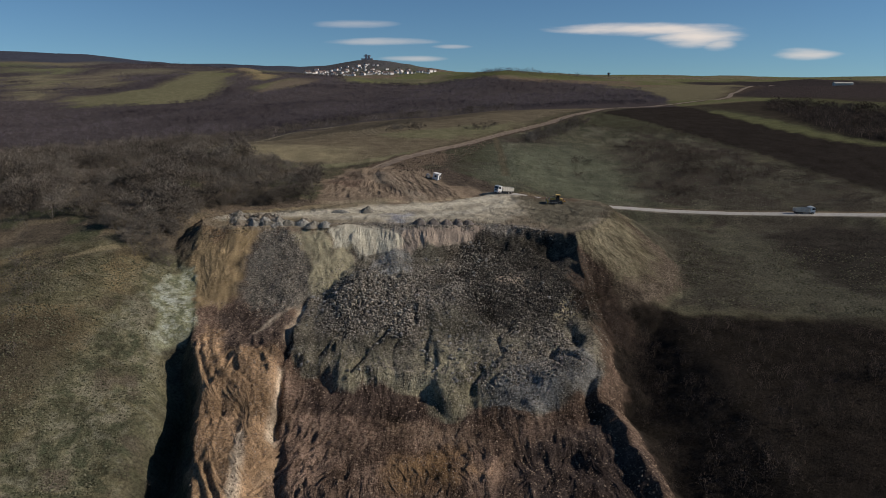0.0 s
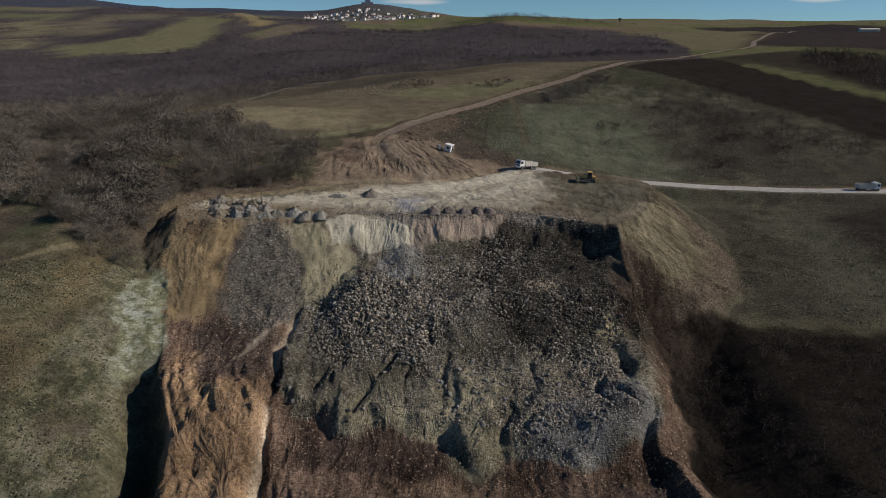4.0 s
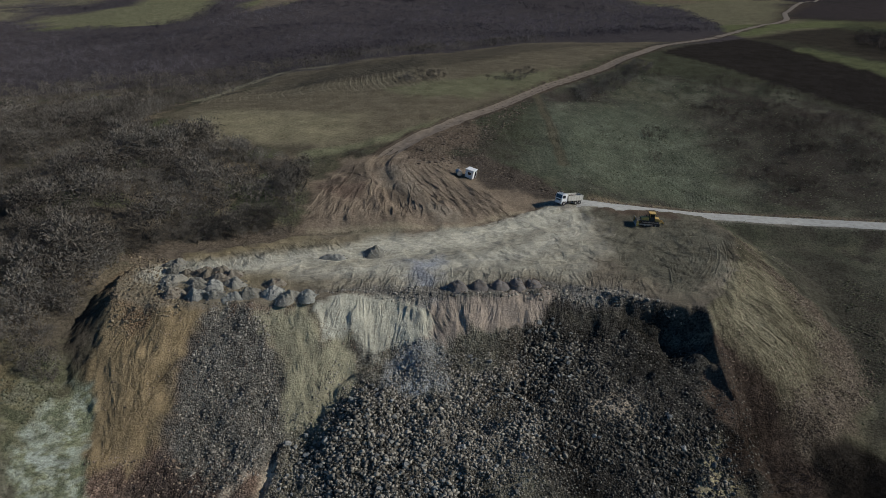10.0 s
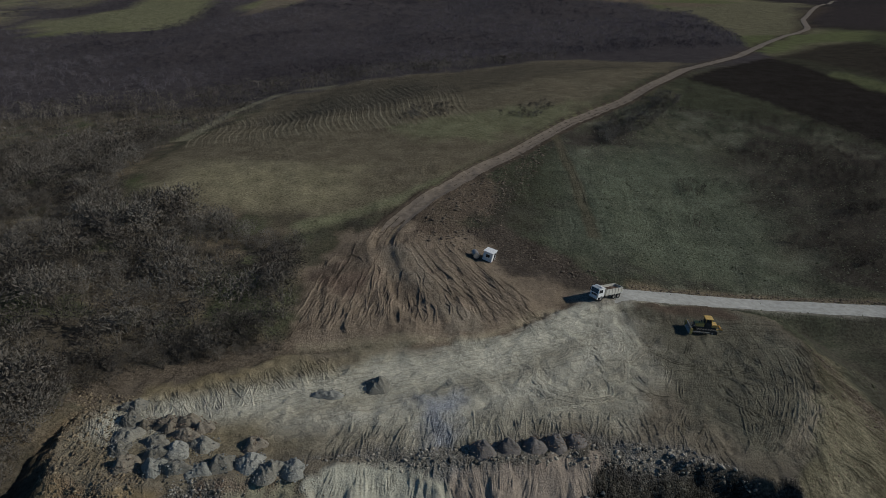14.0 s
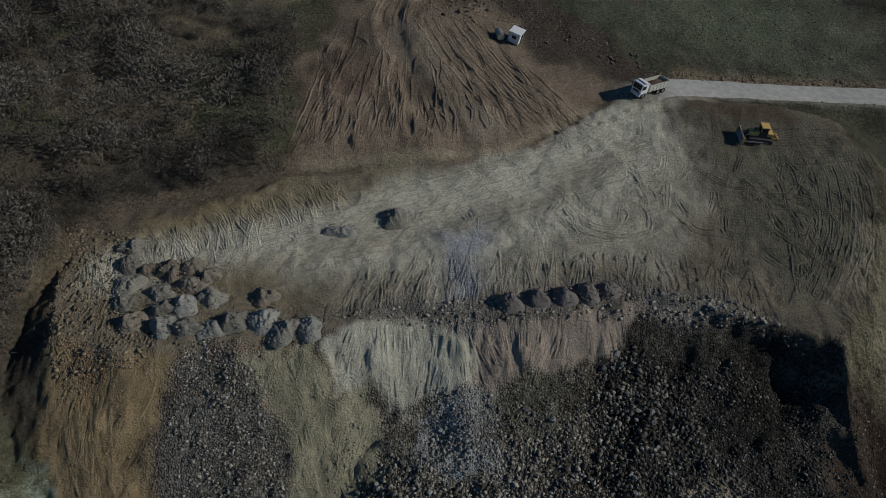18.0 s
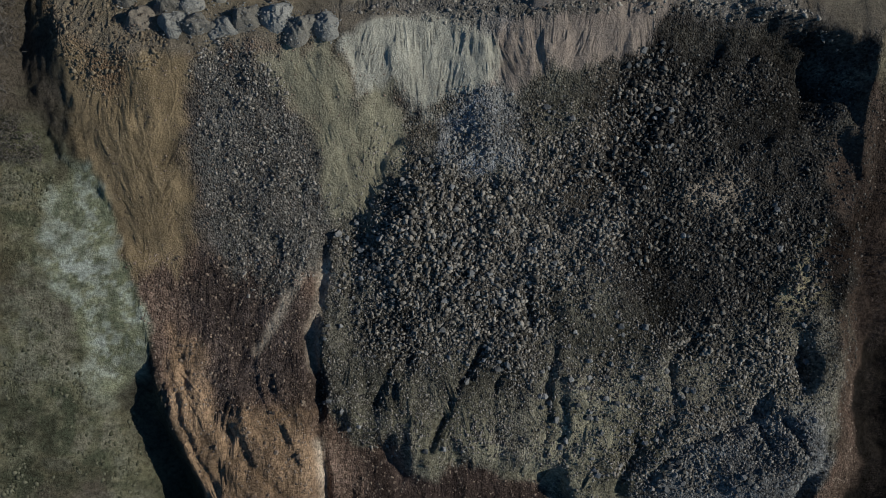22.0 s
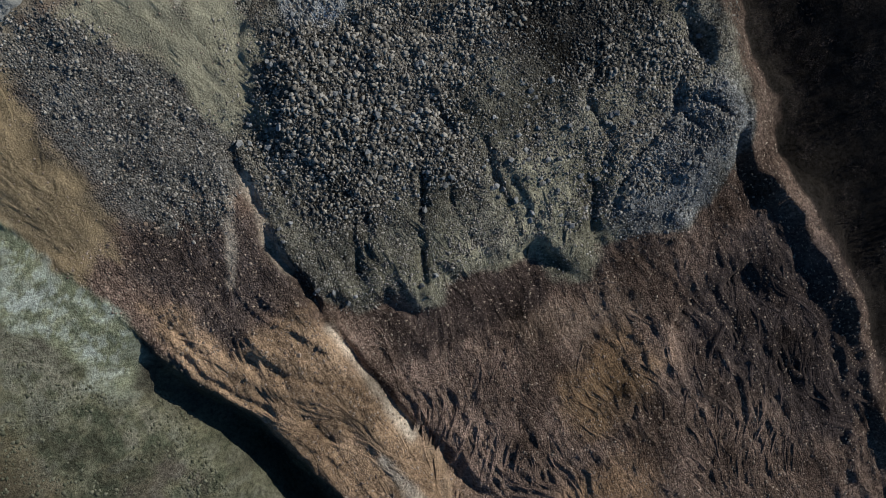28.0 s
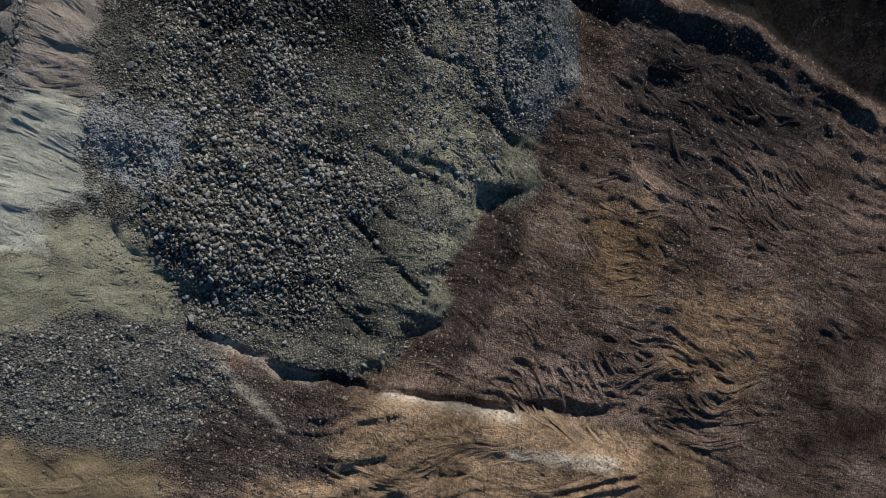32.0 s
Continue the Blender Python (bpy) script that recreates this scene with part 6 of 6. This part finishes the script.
def box(x0, x1, y0, y1, z0, z1, bevel=0.0, bm=None):
    own = bm is None
    bm = bmesh.new() if own else bm
    made = bmesh.ops.create_cube(bm, size=1)["verts"]
    for v in made:
        v.co = Vector(((x0 + x1) / 2 + v.co.x * (x1 - x0), (y0 + y1) / 2 + v.co.y * (y1 - y0), (z0 + z1) / 2 + v.co.z * (z1 - z0)))
    if bevel:
        bmesh.ops.bevel(bm, geom=list({e for v in made for e in v.link_edges}), offset=bevel, segments=2, affect="EDGES")
    return bm


def prism(profile, y0, y1, bevel=0.0):
    """A side profile in x and z, drawn out across y."""
    bm = bmesh.new()
    a = [bm.verts.new((x, y0, z)) for x, z in profile]
    b = [bm.verts.new((x, y1, z)) for x, z in profile]
    n = len(profile)
    bm.faces.new(a)
    bm.faces.new(b[::-1])
    for k in range(n):
        bm.faces.new((a[k], a[(k + 1) % n], b[(k + 1) % n], b[k]))
    if bevel:
        bmesh.ops.bevel(bm, geom=bm.edges[:], offset=bevel, segments=2, affect="EDGES")
    return bm


def drum(radius, width, inner=0.0, seg=20):
    """A wheel-like ring about the y axis."""
    bm = bmesh.new()
    prof = [(radius * 0.92, -width / 2), (radius, -width * 0.36), (radius, width * 0.36), (radius * 0.92, width / 2), (max(inner, 0.01), width / 2), (max(inner, 0.01), -width / 2)]
    rings = []
    for k in range(seg):
        a = 2 * math.pi * k / seg
        rings.append([bm.verts.new((r * math.cos(a), w, r * math.sin(a))) for r, w in prof])
    for k in range(seg):
        p, q = rings[k], rings[(k + 1) % seg]
        for j in range(len(prof)):
            bm.faces.new((p[j], p[(j + 1) % len(prof)], q[(j + 1) % len(prof)], q[j]))
    return bm


def thing(name, label, category, group=""):
    return tagged(new(name), label, category, group)


def add_wheel(parent, x, y, r, w):
    hub = new("wheel")
    hub.parent = parent
    hub.location = (x, y, r)
    tyre = part("tyre", drum(r, w, r * 0.58), M_DARK, hub, "black rubber tyre")
    part("rim", drum(r * 0.58, w * 0.7, r * 0.12, 14), M_STEEL, hub, "dusty steel rim")
    return hub


def build_truck(label, laden=True):
    t = thing("dump_truck", label, "truck", "tipper trucks")
    for y in (-0.42, 0.42):
        part("frame_rail", box(-3.3, 3.2, y - 0.08, y + 0.08, 0.78, 1.02, 0.02), M_FRAME, t)
    cab = part("cab", prism([(1.75, 0.85), (3.5, 0.85), (3.55, 1.75), (3.3, 2.85), (1.8, 2.9), (1.75, 2.6)], -1.2, 1.2, 0.06), M_WHITE, t, "white painted cab")
    part("windscreen", prism([(3.56, 1.80), (3.585, 1.80), (3.36, 2.68), (3.335, 2.68)], -1.02, 1.02), M_GLASS, cab, "dark windscreen")
    for y in (-1.21, 1.21):
        part("side_window", box(2.35, 3.2, y - 0.012, y + 0.012, 1.85, 2.55), M_GLASS, cab, "dark side window")
        part("mirror", box(3.3, 3.42, y * 1.16 - 0.1, y * 1.16 + 0.1, 1.9, 2.45, 0.03), M_DARK, cab)
        part("headlight", box(3.53, 3.6, y * 0.72 - 0.16, y * 0.72 + 0.16, 0.98, 1.18, 0.02), M_LAMP, cab, "clear headlight")
    part("bumper", box(3.4, 3.66, -1.2, 1.2, 0.5, 0.92, 0.05), M_WHITE, t)
    part("grille", box(3.535, 3.57, -0.75, 0.75, 1.2, 1.6), M_FRAME, t)
    bm = box(-3.55, 1.45, -1.2, 1.2, 1.1, 1.22)
    for y in (-1.2, 1.14):
        box(-3.55, 1.45, y, y + 0.06, 1.22, 2.45, 0, bm)
    box(-3.55, -3.49, -1.14, 1.14, 1.22, 2.4, 0, bm)
    box(1.39, 1.45, -1.14, 1.14, 1.22, 2.75, 0, bm)
    body = part("tipper_body", bm, M_BEIGE, t, "dusty pale steel tipper body")
    part("headboard", prism([(1.45, 2.68), (2.6, 3.0), (2.6, 3.07), (1.45, 2.75)], -1.15, 1.15), M_WHITE, body, "white cab guard plate")
    for k in range(6):
        x = -3.3 + k * 0.9
        for y in (-1.26, 1.2):
            part("rib", box(x, x + 0.12, y, y + 0.06, 1.15, 2.45), M_BEIGE, body)
    part("tailgate", box(-3.63, -3.56, -1.18, 1.18, 1.15, 2.42, 0.02), M_BEIGE, body)
    if laden:
        bm = bmesh.new()
        bmesh.ops.create_grid(bm, x_segments=14, y_segments=8, size=1)
        r = random.Random(3)
        for v in bm.verts:
            u, w = v.co.x, v.co.y
            v.co = Vector((-1.05 + u * 2.4, w * 1.12, 1.75 + 0.55 * (1 - u * u) * (1 - w * w) + r.uniform(-0.06, 0.06)))
        part("load", bm, M_CLODS, t, "dark earth load")
    part("fuel_tank", box(0.4, 1.5, -1.15, -0.6, 0.55, 1.0, 0.08), M_STEEL, t)
    part("battery_box", box(0.5, 1.3, 0.65, 1.1, 0.55, 0.95, 0.05), M_FRAME, t)
    for x in (2.55, -1.3, -2.6):
        for y in (-1.02, 1.02):
            add_wheel(t, x, y, 0.52, 0.32)
            part("mudguard", prism([(x - 0.62, 0.95), (x - 0.4, 1.1), (x + 0.4, 1.1), (x + 0.62, 0.95), (x + 0.6, 0.98), (x + 0.4, 1.06), (x - 0.4, 1.06), (x - 0.6, 0.98)], y - 0.18, y + 0.18), M_FRAME, t)
    return t


def ground_at(x, y):
    return float(level(np.array([x]), np.array([y]))[0])


def stand(ob, x, y, turn, lift=0.0, span=2.5):
    """Set a thing on the ground, tilted with it along its length."""
    c, s = math.cos(radians(turn)), math.sin(radians(turn))
    a, b = ground_at(x - span * c, y - span * s), ground_at(x + span * c, y + span * s)
    pitch = -math.degrees(math.atan2(b - a, 2 * span))
    ob.matrix_basis = pose(x, y, (a + b) / 2 + lift) @ pose(0, 0, 0, 0, 0, turn) @ pose(0, 0, 0, 0, pitch, 0)


truck = build_truck("white-cabbed dump truck on the pale haul road")
stand(truck, 21.8, 244.0, 212)
truck_far = build_truck("white-cabbed dump truck driving off along the haul road", False)
stand(truck_far, 134, 250.3, -3)


def build_dozer():
    d = thing("bulldozer", "yellow crawler bulldozer with raised blade on brown soil", "bulldozer")
    for y in (-1.05, 1.05):
        w = 0.28
        prof = [(-1.75, 0.0), (1.75, 0.0), (2.1, 0.2), (2.2, 0.5), (2.0, 0.85), (1.7, 0.98), (-1.7, 0.98), (-2.05, 0.85), (-2.2, 0.5), (-2.1, 0.2)]
        track = part("track", prism(prof, y - w, y + w, 0.03), M_FRAME, d, "dark steel crawler track")
        for k in range(12):
            x = -1.7 + k * 0.31
            part("grouser", box(x, x + 0.06, y - w, y + w, 0.98, 1.04), M_STEEL, track)
        for k in range(4):
            part("roller", drum(0.2, 0.6, 0.04, 12), M_STEEL, track, at=pose(-1.2 + k * 0.8, y, 0.36))
        part("push_arm", prism([(-0.6, 0.42), (2.9, 0.42), (2.9, 0.66), (-0.6, 0.66)], y * 1.42 - 0.1, y * 1.42 + 0.1, 0.03), M_STEEL, d, "worn steel push arm")
    part("hull", box(-2.0, 2.0, -0.75, 0.75, 0.45, 1.3, 0.06), M_FRAME, d)
    hood = part("hood", prism([(0.35, 1.25), (2.15, 1.25), (2.15, 1.95), (0.35, 2.1)], -0.6, 0.6, 0.05), M_YELLOW, d, "yellow engine hood")
    part("radiator_grille", box(2.16, 2.2, -0.52, 0.52, 1.3, 1.9), M_FRAME, hood)
    part("exhaust_pipe", drum(0.07, 0.8, 0.05, 10), M_FRAME, hood, at=pose(1.3, 0.25, 2.4, 90, 0, 0))
    part("air_cleaner", drum(0.14, 0.4, 0.02, 12), M_FRAME, hood, at=pose(0.8, -0.25, 2.25, 90, 0, 0))
    cab = part("cab_frame", box(-0.95, 0.25, -0.75, 0.75, 1.3, 2.2, 0.04), M_FRAME, d, "dark operator cab")
    for x in (-0.95, 0.2):
        for y in (-0.75, 0.68):
            part("post", box(x, x + 0.08, y, y + 0.08, 2.2, 3.0), M_YELLOW, cab)
    part("window", box(-0.85, 0.18, -0.7, 0.7, 2.2, 2.95), M_GLASS, cab, "dark cab glass")
    part("roof", box(-1.15, 0.4, -0.9, 0.9, 3.0, 3.16, 0.05), M_YELLOW, cab, "yellow cab roof")
    part("tank", box(-2.1, -1.05, -0.8, 0.8, 1.3, 1.95, 0.08), M_YELLOW, d, "yellow rear tank")
    blade = part("blade", prism([(3.35, 0.12), (3.02, 0.4), (2.94, 0.85), (3.05, 1.25), (3.25, 1.5), (3.16, 1.5), (2.92, 1.26), (2.82, 0.85), (2.9, 0.36), (3.28, 0.06)], -1.85, 1.85), M_STEEL, d, "worn curved steel blade")
    for y in (-1.88, 1.88):
        part("end_plate", prism([(3.38, 0.1), (2.8, 0.2), (2.78, 1.4), (3.28, 1.52)], y - 0.03, y + 0.03), M_YELLOW, blade)
    for y in (-0.68, 0.68):
        part("lift_cylinder", prism([(1.9, 1.6), (2.9, 1.02), (2.94, 1.1), (1.94, 1.7)], y - 0.06, y + 0.06), M_STEEL, d)
    ripper = part("ripper_beam", box(-3.15, -2.8, -0.95, 0.95, 0.95, 1.3, 0.04), M_YELLOW, d, "yellow ripper beam")
    for y in (-0.6, 0.6):
        part("ripper_arm", prism([(-2.85, 0.95), (-2.0, 0.75), (-2.0, 0.95), (-2.85, 1.2)], y - 0.1, y + 0.1), M_YELLOW, ripper)
    for y in (-0.7, 0.0, 0.7):
        part("shank", prism([(-3.1, 0.3), (-2.95, 0.3), (-2.88, 1.6), (-3.08, 1.6)], y - 0.05, y + 0.05), M_STEEL, ripper)
    return d


dozer = build_dozer()
stand(dozer, 38.6, 231.2, 176)


def build_cabin():
    c = thing("site_cabin", "small white metal site cabin on the grass edge", "cabin")
    part("wall", box(-1.15, 1.15, -1.1, 1.1, 0.12, 2.35, 0.03), M_WHITE, c, "white painted wall")
    part("roof", prism([(-1.3, 2.35), (1.3, 2.45), (1.3, 2.53), (-1.3, 2.43)], -1.25, 1.25), M_WHITE, c)
    door = part("door", box(1.155, 1.19, -0.1, 0.75, 0.2, 2.1), M_GLASS, c, "dark open doorway")
    part("door_frame", box(1.15, 1.2, 0.76, 0.84, 0.15, 2.15), M_WHITE, c)
    part("window", box(-0.4, 0.5, -1.13, -1.105, 1.1, 1.8), M_GLASS, c, "dark window")
    for x in (-0.95, 0.95):
        part("skid", box(x - 0.1, x + 0.1, -1.15, 1.15, 0, 0.12), M_FRAME, c)
    return c


stand(build_cabin(), -2.6, 257.4, -28, 0.0, 0.8)
crate = thing("steel_tank", "grey steel tank lying beside the cabin", "tank")
part("shell", drum(0.75, 2.6, 0.02, 18), M_STEEL, crate, "dull grey shell", at=pose(0, 0, 0.85))
for y in (-0.8, 0.8):
    part("cradle", box(-0.7, 0.7, y - 0.1, y + 0.1, 0, 0.35), M_FRAME, crate)
stand(crate, -5.6, 257.6, 10, 0.0, 0.6)


# dumped heaps on the tip head
def heap_mesh(seed, rx, ry, h, rough=1.0):
    """A heap as it slid off a tipper: an uneven cone with slumped lobes and clods."""
    r = random.Random(seed)
    bm = bmesh.new()
    rings, seg = 11, 30
    ox, oy = r.uniform(-0.22, 0.22), r.uniform(-0.22, 0.22)
    lobes = [(r.uniform(0, 6.28), r.uniform(-0.16, 0.22), r.choice((2, 3, 4))) for _ in range(3)]
    layers = []
    for k in range(rings):
        u = k / (rings - 1)
        ring = []
        for j in range(seg):
            a = 2 * math.pi * j / seg
            wide = 1 + rough * sum(q * math.cos(n * a + p) for p, q, n in lobes)
            x, y = (ox * (1 - u) + math.cos(a) * u * wide) * rx, (oy * (1 - u) + math.sin(a) * u * wide) * ry
            lump = noise.noise(Vector((x * 0.9, y * 0.9, seed * 3.7))) * 0.42 + noise.noise(Vector((x * 2.3, y * 2.3, seed * 1.9))) * 0.2
            ring.append(bm.verts.new((x, y, h * (1 - u * u) ** 1.15 * (1 + 0.7 * rough * lump) + lump * 0.6 * rough * (1 - u * u) - 0.22 * u ** 3)))
        layers.append(ring)
    for k in range(rings - 1):
        for j in range(seg):
            bm.faces.new((layers[k][j], layers[k][(j + 1) % seg], layers[k + 1][(j + 1) % seg], layers[k + 1][j]))
    bm.faces.new(layers[0])
    return bm


def stones_on(parent, rx, ry, h, count, material, seed):
    r = np.random.default_rng(seed)
    V, Fc, T = [], [], []
    base = 0
    for k in range(count):
        a, u = r.uniform(0, 6.283), r.uniform(0, 1) ** 0.6
        pv, pf = STONES[r.integers(0, 10)]
        s = 0.12 + 0.26 * r.uniform(0, 1) ** 2.5
        V.append(pv * s + np.array([math.cos(a) * u * rx, math.sin(a) * u * ry, h * max(-0.02, (1 - u * u) ** 1.15) - 0.06]))
        Fc.append(pf + base)
        T.append(np.full(len(pv), r.uniform(0, 1)))
        base += len(pv)
    me = bpy.data.meshes.new("gravel")
    me.from_pydata(np.concatenate(V).tolist(), [], np.concatenate(Fc).tolist())
    at = me.attributes.new("tone", "FLOAT", "POINT")
    at.data.foreach_set("value", np.concatenate(T).astype(np.float32))
    me.materials.append(material)
    ob = new("gravel", me)
    ob.parent = parent
    return tagged(ob, kind="stuff")


M_MOUND = {"pale": rock_material("pale_grey_gravel", (0.215, 0.205, 0.172), (0.29, 0.278, 0.236)), "grey": rock_material("grey_brown_gravel", (0.155, 0.14, 0.11), (0.23, 0.212, 0.17)), "dark": rock_material("dark_earthy_gravel", (0.13, 0.112, 0.098), (0.17, 0.148, 0.13)), "brown": rock_material("brown_gravel", (0.165, 0.138, 0.10), (0.215, 0.182, 0.138))}
HEAPS = [(-61.6, 202.6, "grey"), (-60.6, 199.2, "grey"), (-59.9, 195.4, "grey"), (-59.2, 192.2, "grey"), (-57.2, 198.4, "brown"), (-54.4, 198.0, "brown"), (-51.8, 198.2, "brown"), (-48.8, 197.2, "brown"), (-54.6, 193.8, "grey"), (-50.8, 195.4, "brown"), (-53.4, 191.2, "grey"), (-50.8, 191.6, "pale"), (-47.6, 193.2, "grey"), (-57.0, 188.8, "brown"), (-52.6, 188.2, "pale"), (-49.6, 188.0, "grey"), (-46.2, 187.8, "pale"), (-43.6, 189.0, "grey"), (-40.0, 193.4, "brown"), (-39.6, 189.4, "pale"), (-36.6, 188.0, "grey"), (-33.2, 188.4, "pale"), (-31.6, 206.2, "pale"), (-23.6, 209.2, "grey"), (-6.8, 193.0, "dark"), (-2.8, 193.8, "dark"), (0.9, 194.5, "dark"), (4.2, 195.2, "dark"), (7.4, 196.0, "dark")]
SAY = {"pale": "pale grey tipped heap of crushed stone", "grey": "grey-brown tipped heap of rubble and soil", "dark": "dark earthy heap tipped near the rim", "brown": "brown tipped heap of soil and stones"}
for k, (x, y, look_of) in enumerate(HEAPS):
    r = random.Random(k)
    rx, ry, h = r.uniform(1.9, 2.7), r.uniform(1.7, 2.4), r.uniform(0.95, 1.45)
    if look_of == "dark":
        rx, ry, h = 2.0, 2.1, 1.6
    hp = thing("rubble_heap", SAY[look_of], "rubble heap", "heaps tipped on the plateau")
    part("mound", heap_mesh(k, rx, ry, h, 0.5 if look_of == "dark" else 1.0), M_MOUND[look_of], hp, smooth_faces=False)
    stones_on(hp, rx * 1.2, ry * 1.2, h, 80 if look_of == "dark" else 90, M_CLODS if look_of in ("dark", "brown") else M_HEAP, k)
    hp.location = (x, y, ground_at(x, y) - 0.05)

# ---- far off: village and monument on the hill ----


def house_meshes(w, d, h):
    return box(-w / 2, w / 2, -d / 2, d / 2, -3, h), prism([(-w / 2 - 0.5, h), (w / 2 + 0.5, h), (0, h + w * 0.38)], -d / 2 - 0.5, d / 2 + 0.5)


house_proto = {}
for k, (w, d, h) in enumerate(((7, 9, 5), (8, 8, 5.5), (6.5, 12, 4.5), (10, 14, 7))):
    house_proto[k] = (w, d, h)
hr = random.Random(11)
protos = []
for k in house_proto:
    hs = thing("house", "small white village house under a reddish roof", "house", "village on the hill")
    wm, rm = house_meshes(*house_proto[k])
    wall = part("wall", wm, M_PLASTER, hs)
    part("roof", rm, M_TILE, hs)
    w, d, h = house_proto[k]
    for q in (-1, 1):
        part("window", box(-0.8 + q * w * 0.25, 0.8 + q * w * 0.25, -d / 2 - 0.06, -d / 2 - 0.02, h * 0.35, h * 0.7), M_GLASS, wall)
    protos.append(hs)
for k in range(120):
    u = hr.random()
    x = -500 + u * 440 + hr.uniform(-40, 40)
    y = 2560 + hr.uniform(-120, 330) * (1 - abs(u - 0.45)) - 100 * u
    m = pose(x, y, ground_at(x, y), 0, 0, hr.uniform(0, 360))
    if k < 4:
        protos[k].matrix_basis = m
    else:
        copy_thing(protos[hr.randrange(4)], m)

mx, my = -318, 2985
mz = ground_at(mx, my)
mon = thing("hilltop_monument", "dark blocky stone monument on the hilltop", "monument")
part("plinth", box(-24, 24, -10, 10, -4, 6, 0.4), M_STONE, mon)
part("slab", box(-9, 1, -5, 5, 6, 22, 0.4), M_STONE, mon)
part("slab", box(3, 12, -5, 5, 6, 19, 0.4), M_STONE, mon)
part("beam", box(-14, 15, -3, 3, 14, 18, 0.3), M_STONE, mon)
mon.location = (mx, my, mz)
hut = thing("farm_shed", "long white farm shed at the field edge", "shed")
part("wall", box(-14, 14, -4, 4, -1, 3.2), M_BEIGE, hut)
part("roof", prism([(-4.6, 3.2), (4.6, 3.2), (0, 5)], -14.5, 14.5), M_BEIGE, hut, at=pose(0, 0, 0, 0, 0, 90))
hut.location = (615, 1085, ground_at(615, 1085))
lone = thing("lone_tree", "small bare tree alone on the skyline", "tree")


def tree_mesh(seed, height, limbs, twigs, thick):
    pv, pf = shrub_proto(seed, limbs, twigs, thick, 0.4)
    bm = bmesh.new()
    vs = [bm.verts.new(Vector(p) * height) for p in pv]
    for f in pf:
        bm.faces.new([vs[q] for q in f])
    return bm


part("trunk", prism([(-0.4, -1), (0.4, -1), (0.2, 5), (-0.2, 5)], -0.3, 0.3), M_FRAME, lone)
part("crown", tree_mesh(5, 8, 20, 8, 0.08), M_FAR, lone, at=pose(0, 0, 3))
lone.location = (365, 1560, ground_at(365, 1560))

# ---- large boulders, each a piece of its own, last ----
boulder_meshes = []
for k in range(10):
    pv, pf = stone_proto(300 + k, 16)
    me = bpy.data.meshes.new("boulder")
    me.from_pydata(pv.tolist(), [], pf.tolist())
    me.materials.append(M_ROCK)
    boulder_meshes.append(me)
spots = scattered(ROCKY, 250, lambda x, y: fbm(x, y, 12, 3, 521) > -0.05)
spots = np.concatenate([spots, scattered([(-50, 164), (-36, 150), (-38, 110), (-46, 112), (-56, 145)], 40)])
ochre_meshes = [me.copy() for me in boulder_meshes]
for me in ochre_meshes:
    me.materials[0] = M_OCHRE
for k, (x, y) in enumerate(spots):
    s = 0.65 + 0.45 * rng.uniform() ** 2 if k < 250 else 0.4 + 0.4 * rng.uniform() ** 2
    ob = new("boulder", (boulder_meshes if k < 250 else ochre_meshes)[k % 10])
    ob.parent = ground
    ob.matrix_basis = pose(x, y, ground_at(x, y) + 0.12 * s, rng.uniform(-25, 25), rng.uniform(-25, 25), rng.uniform(0, 360)) @ Matrix.Diagonal((s, s, s, 1))
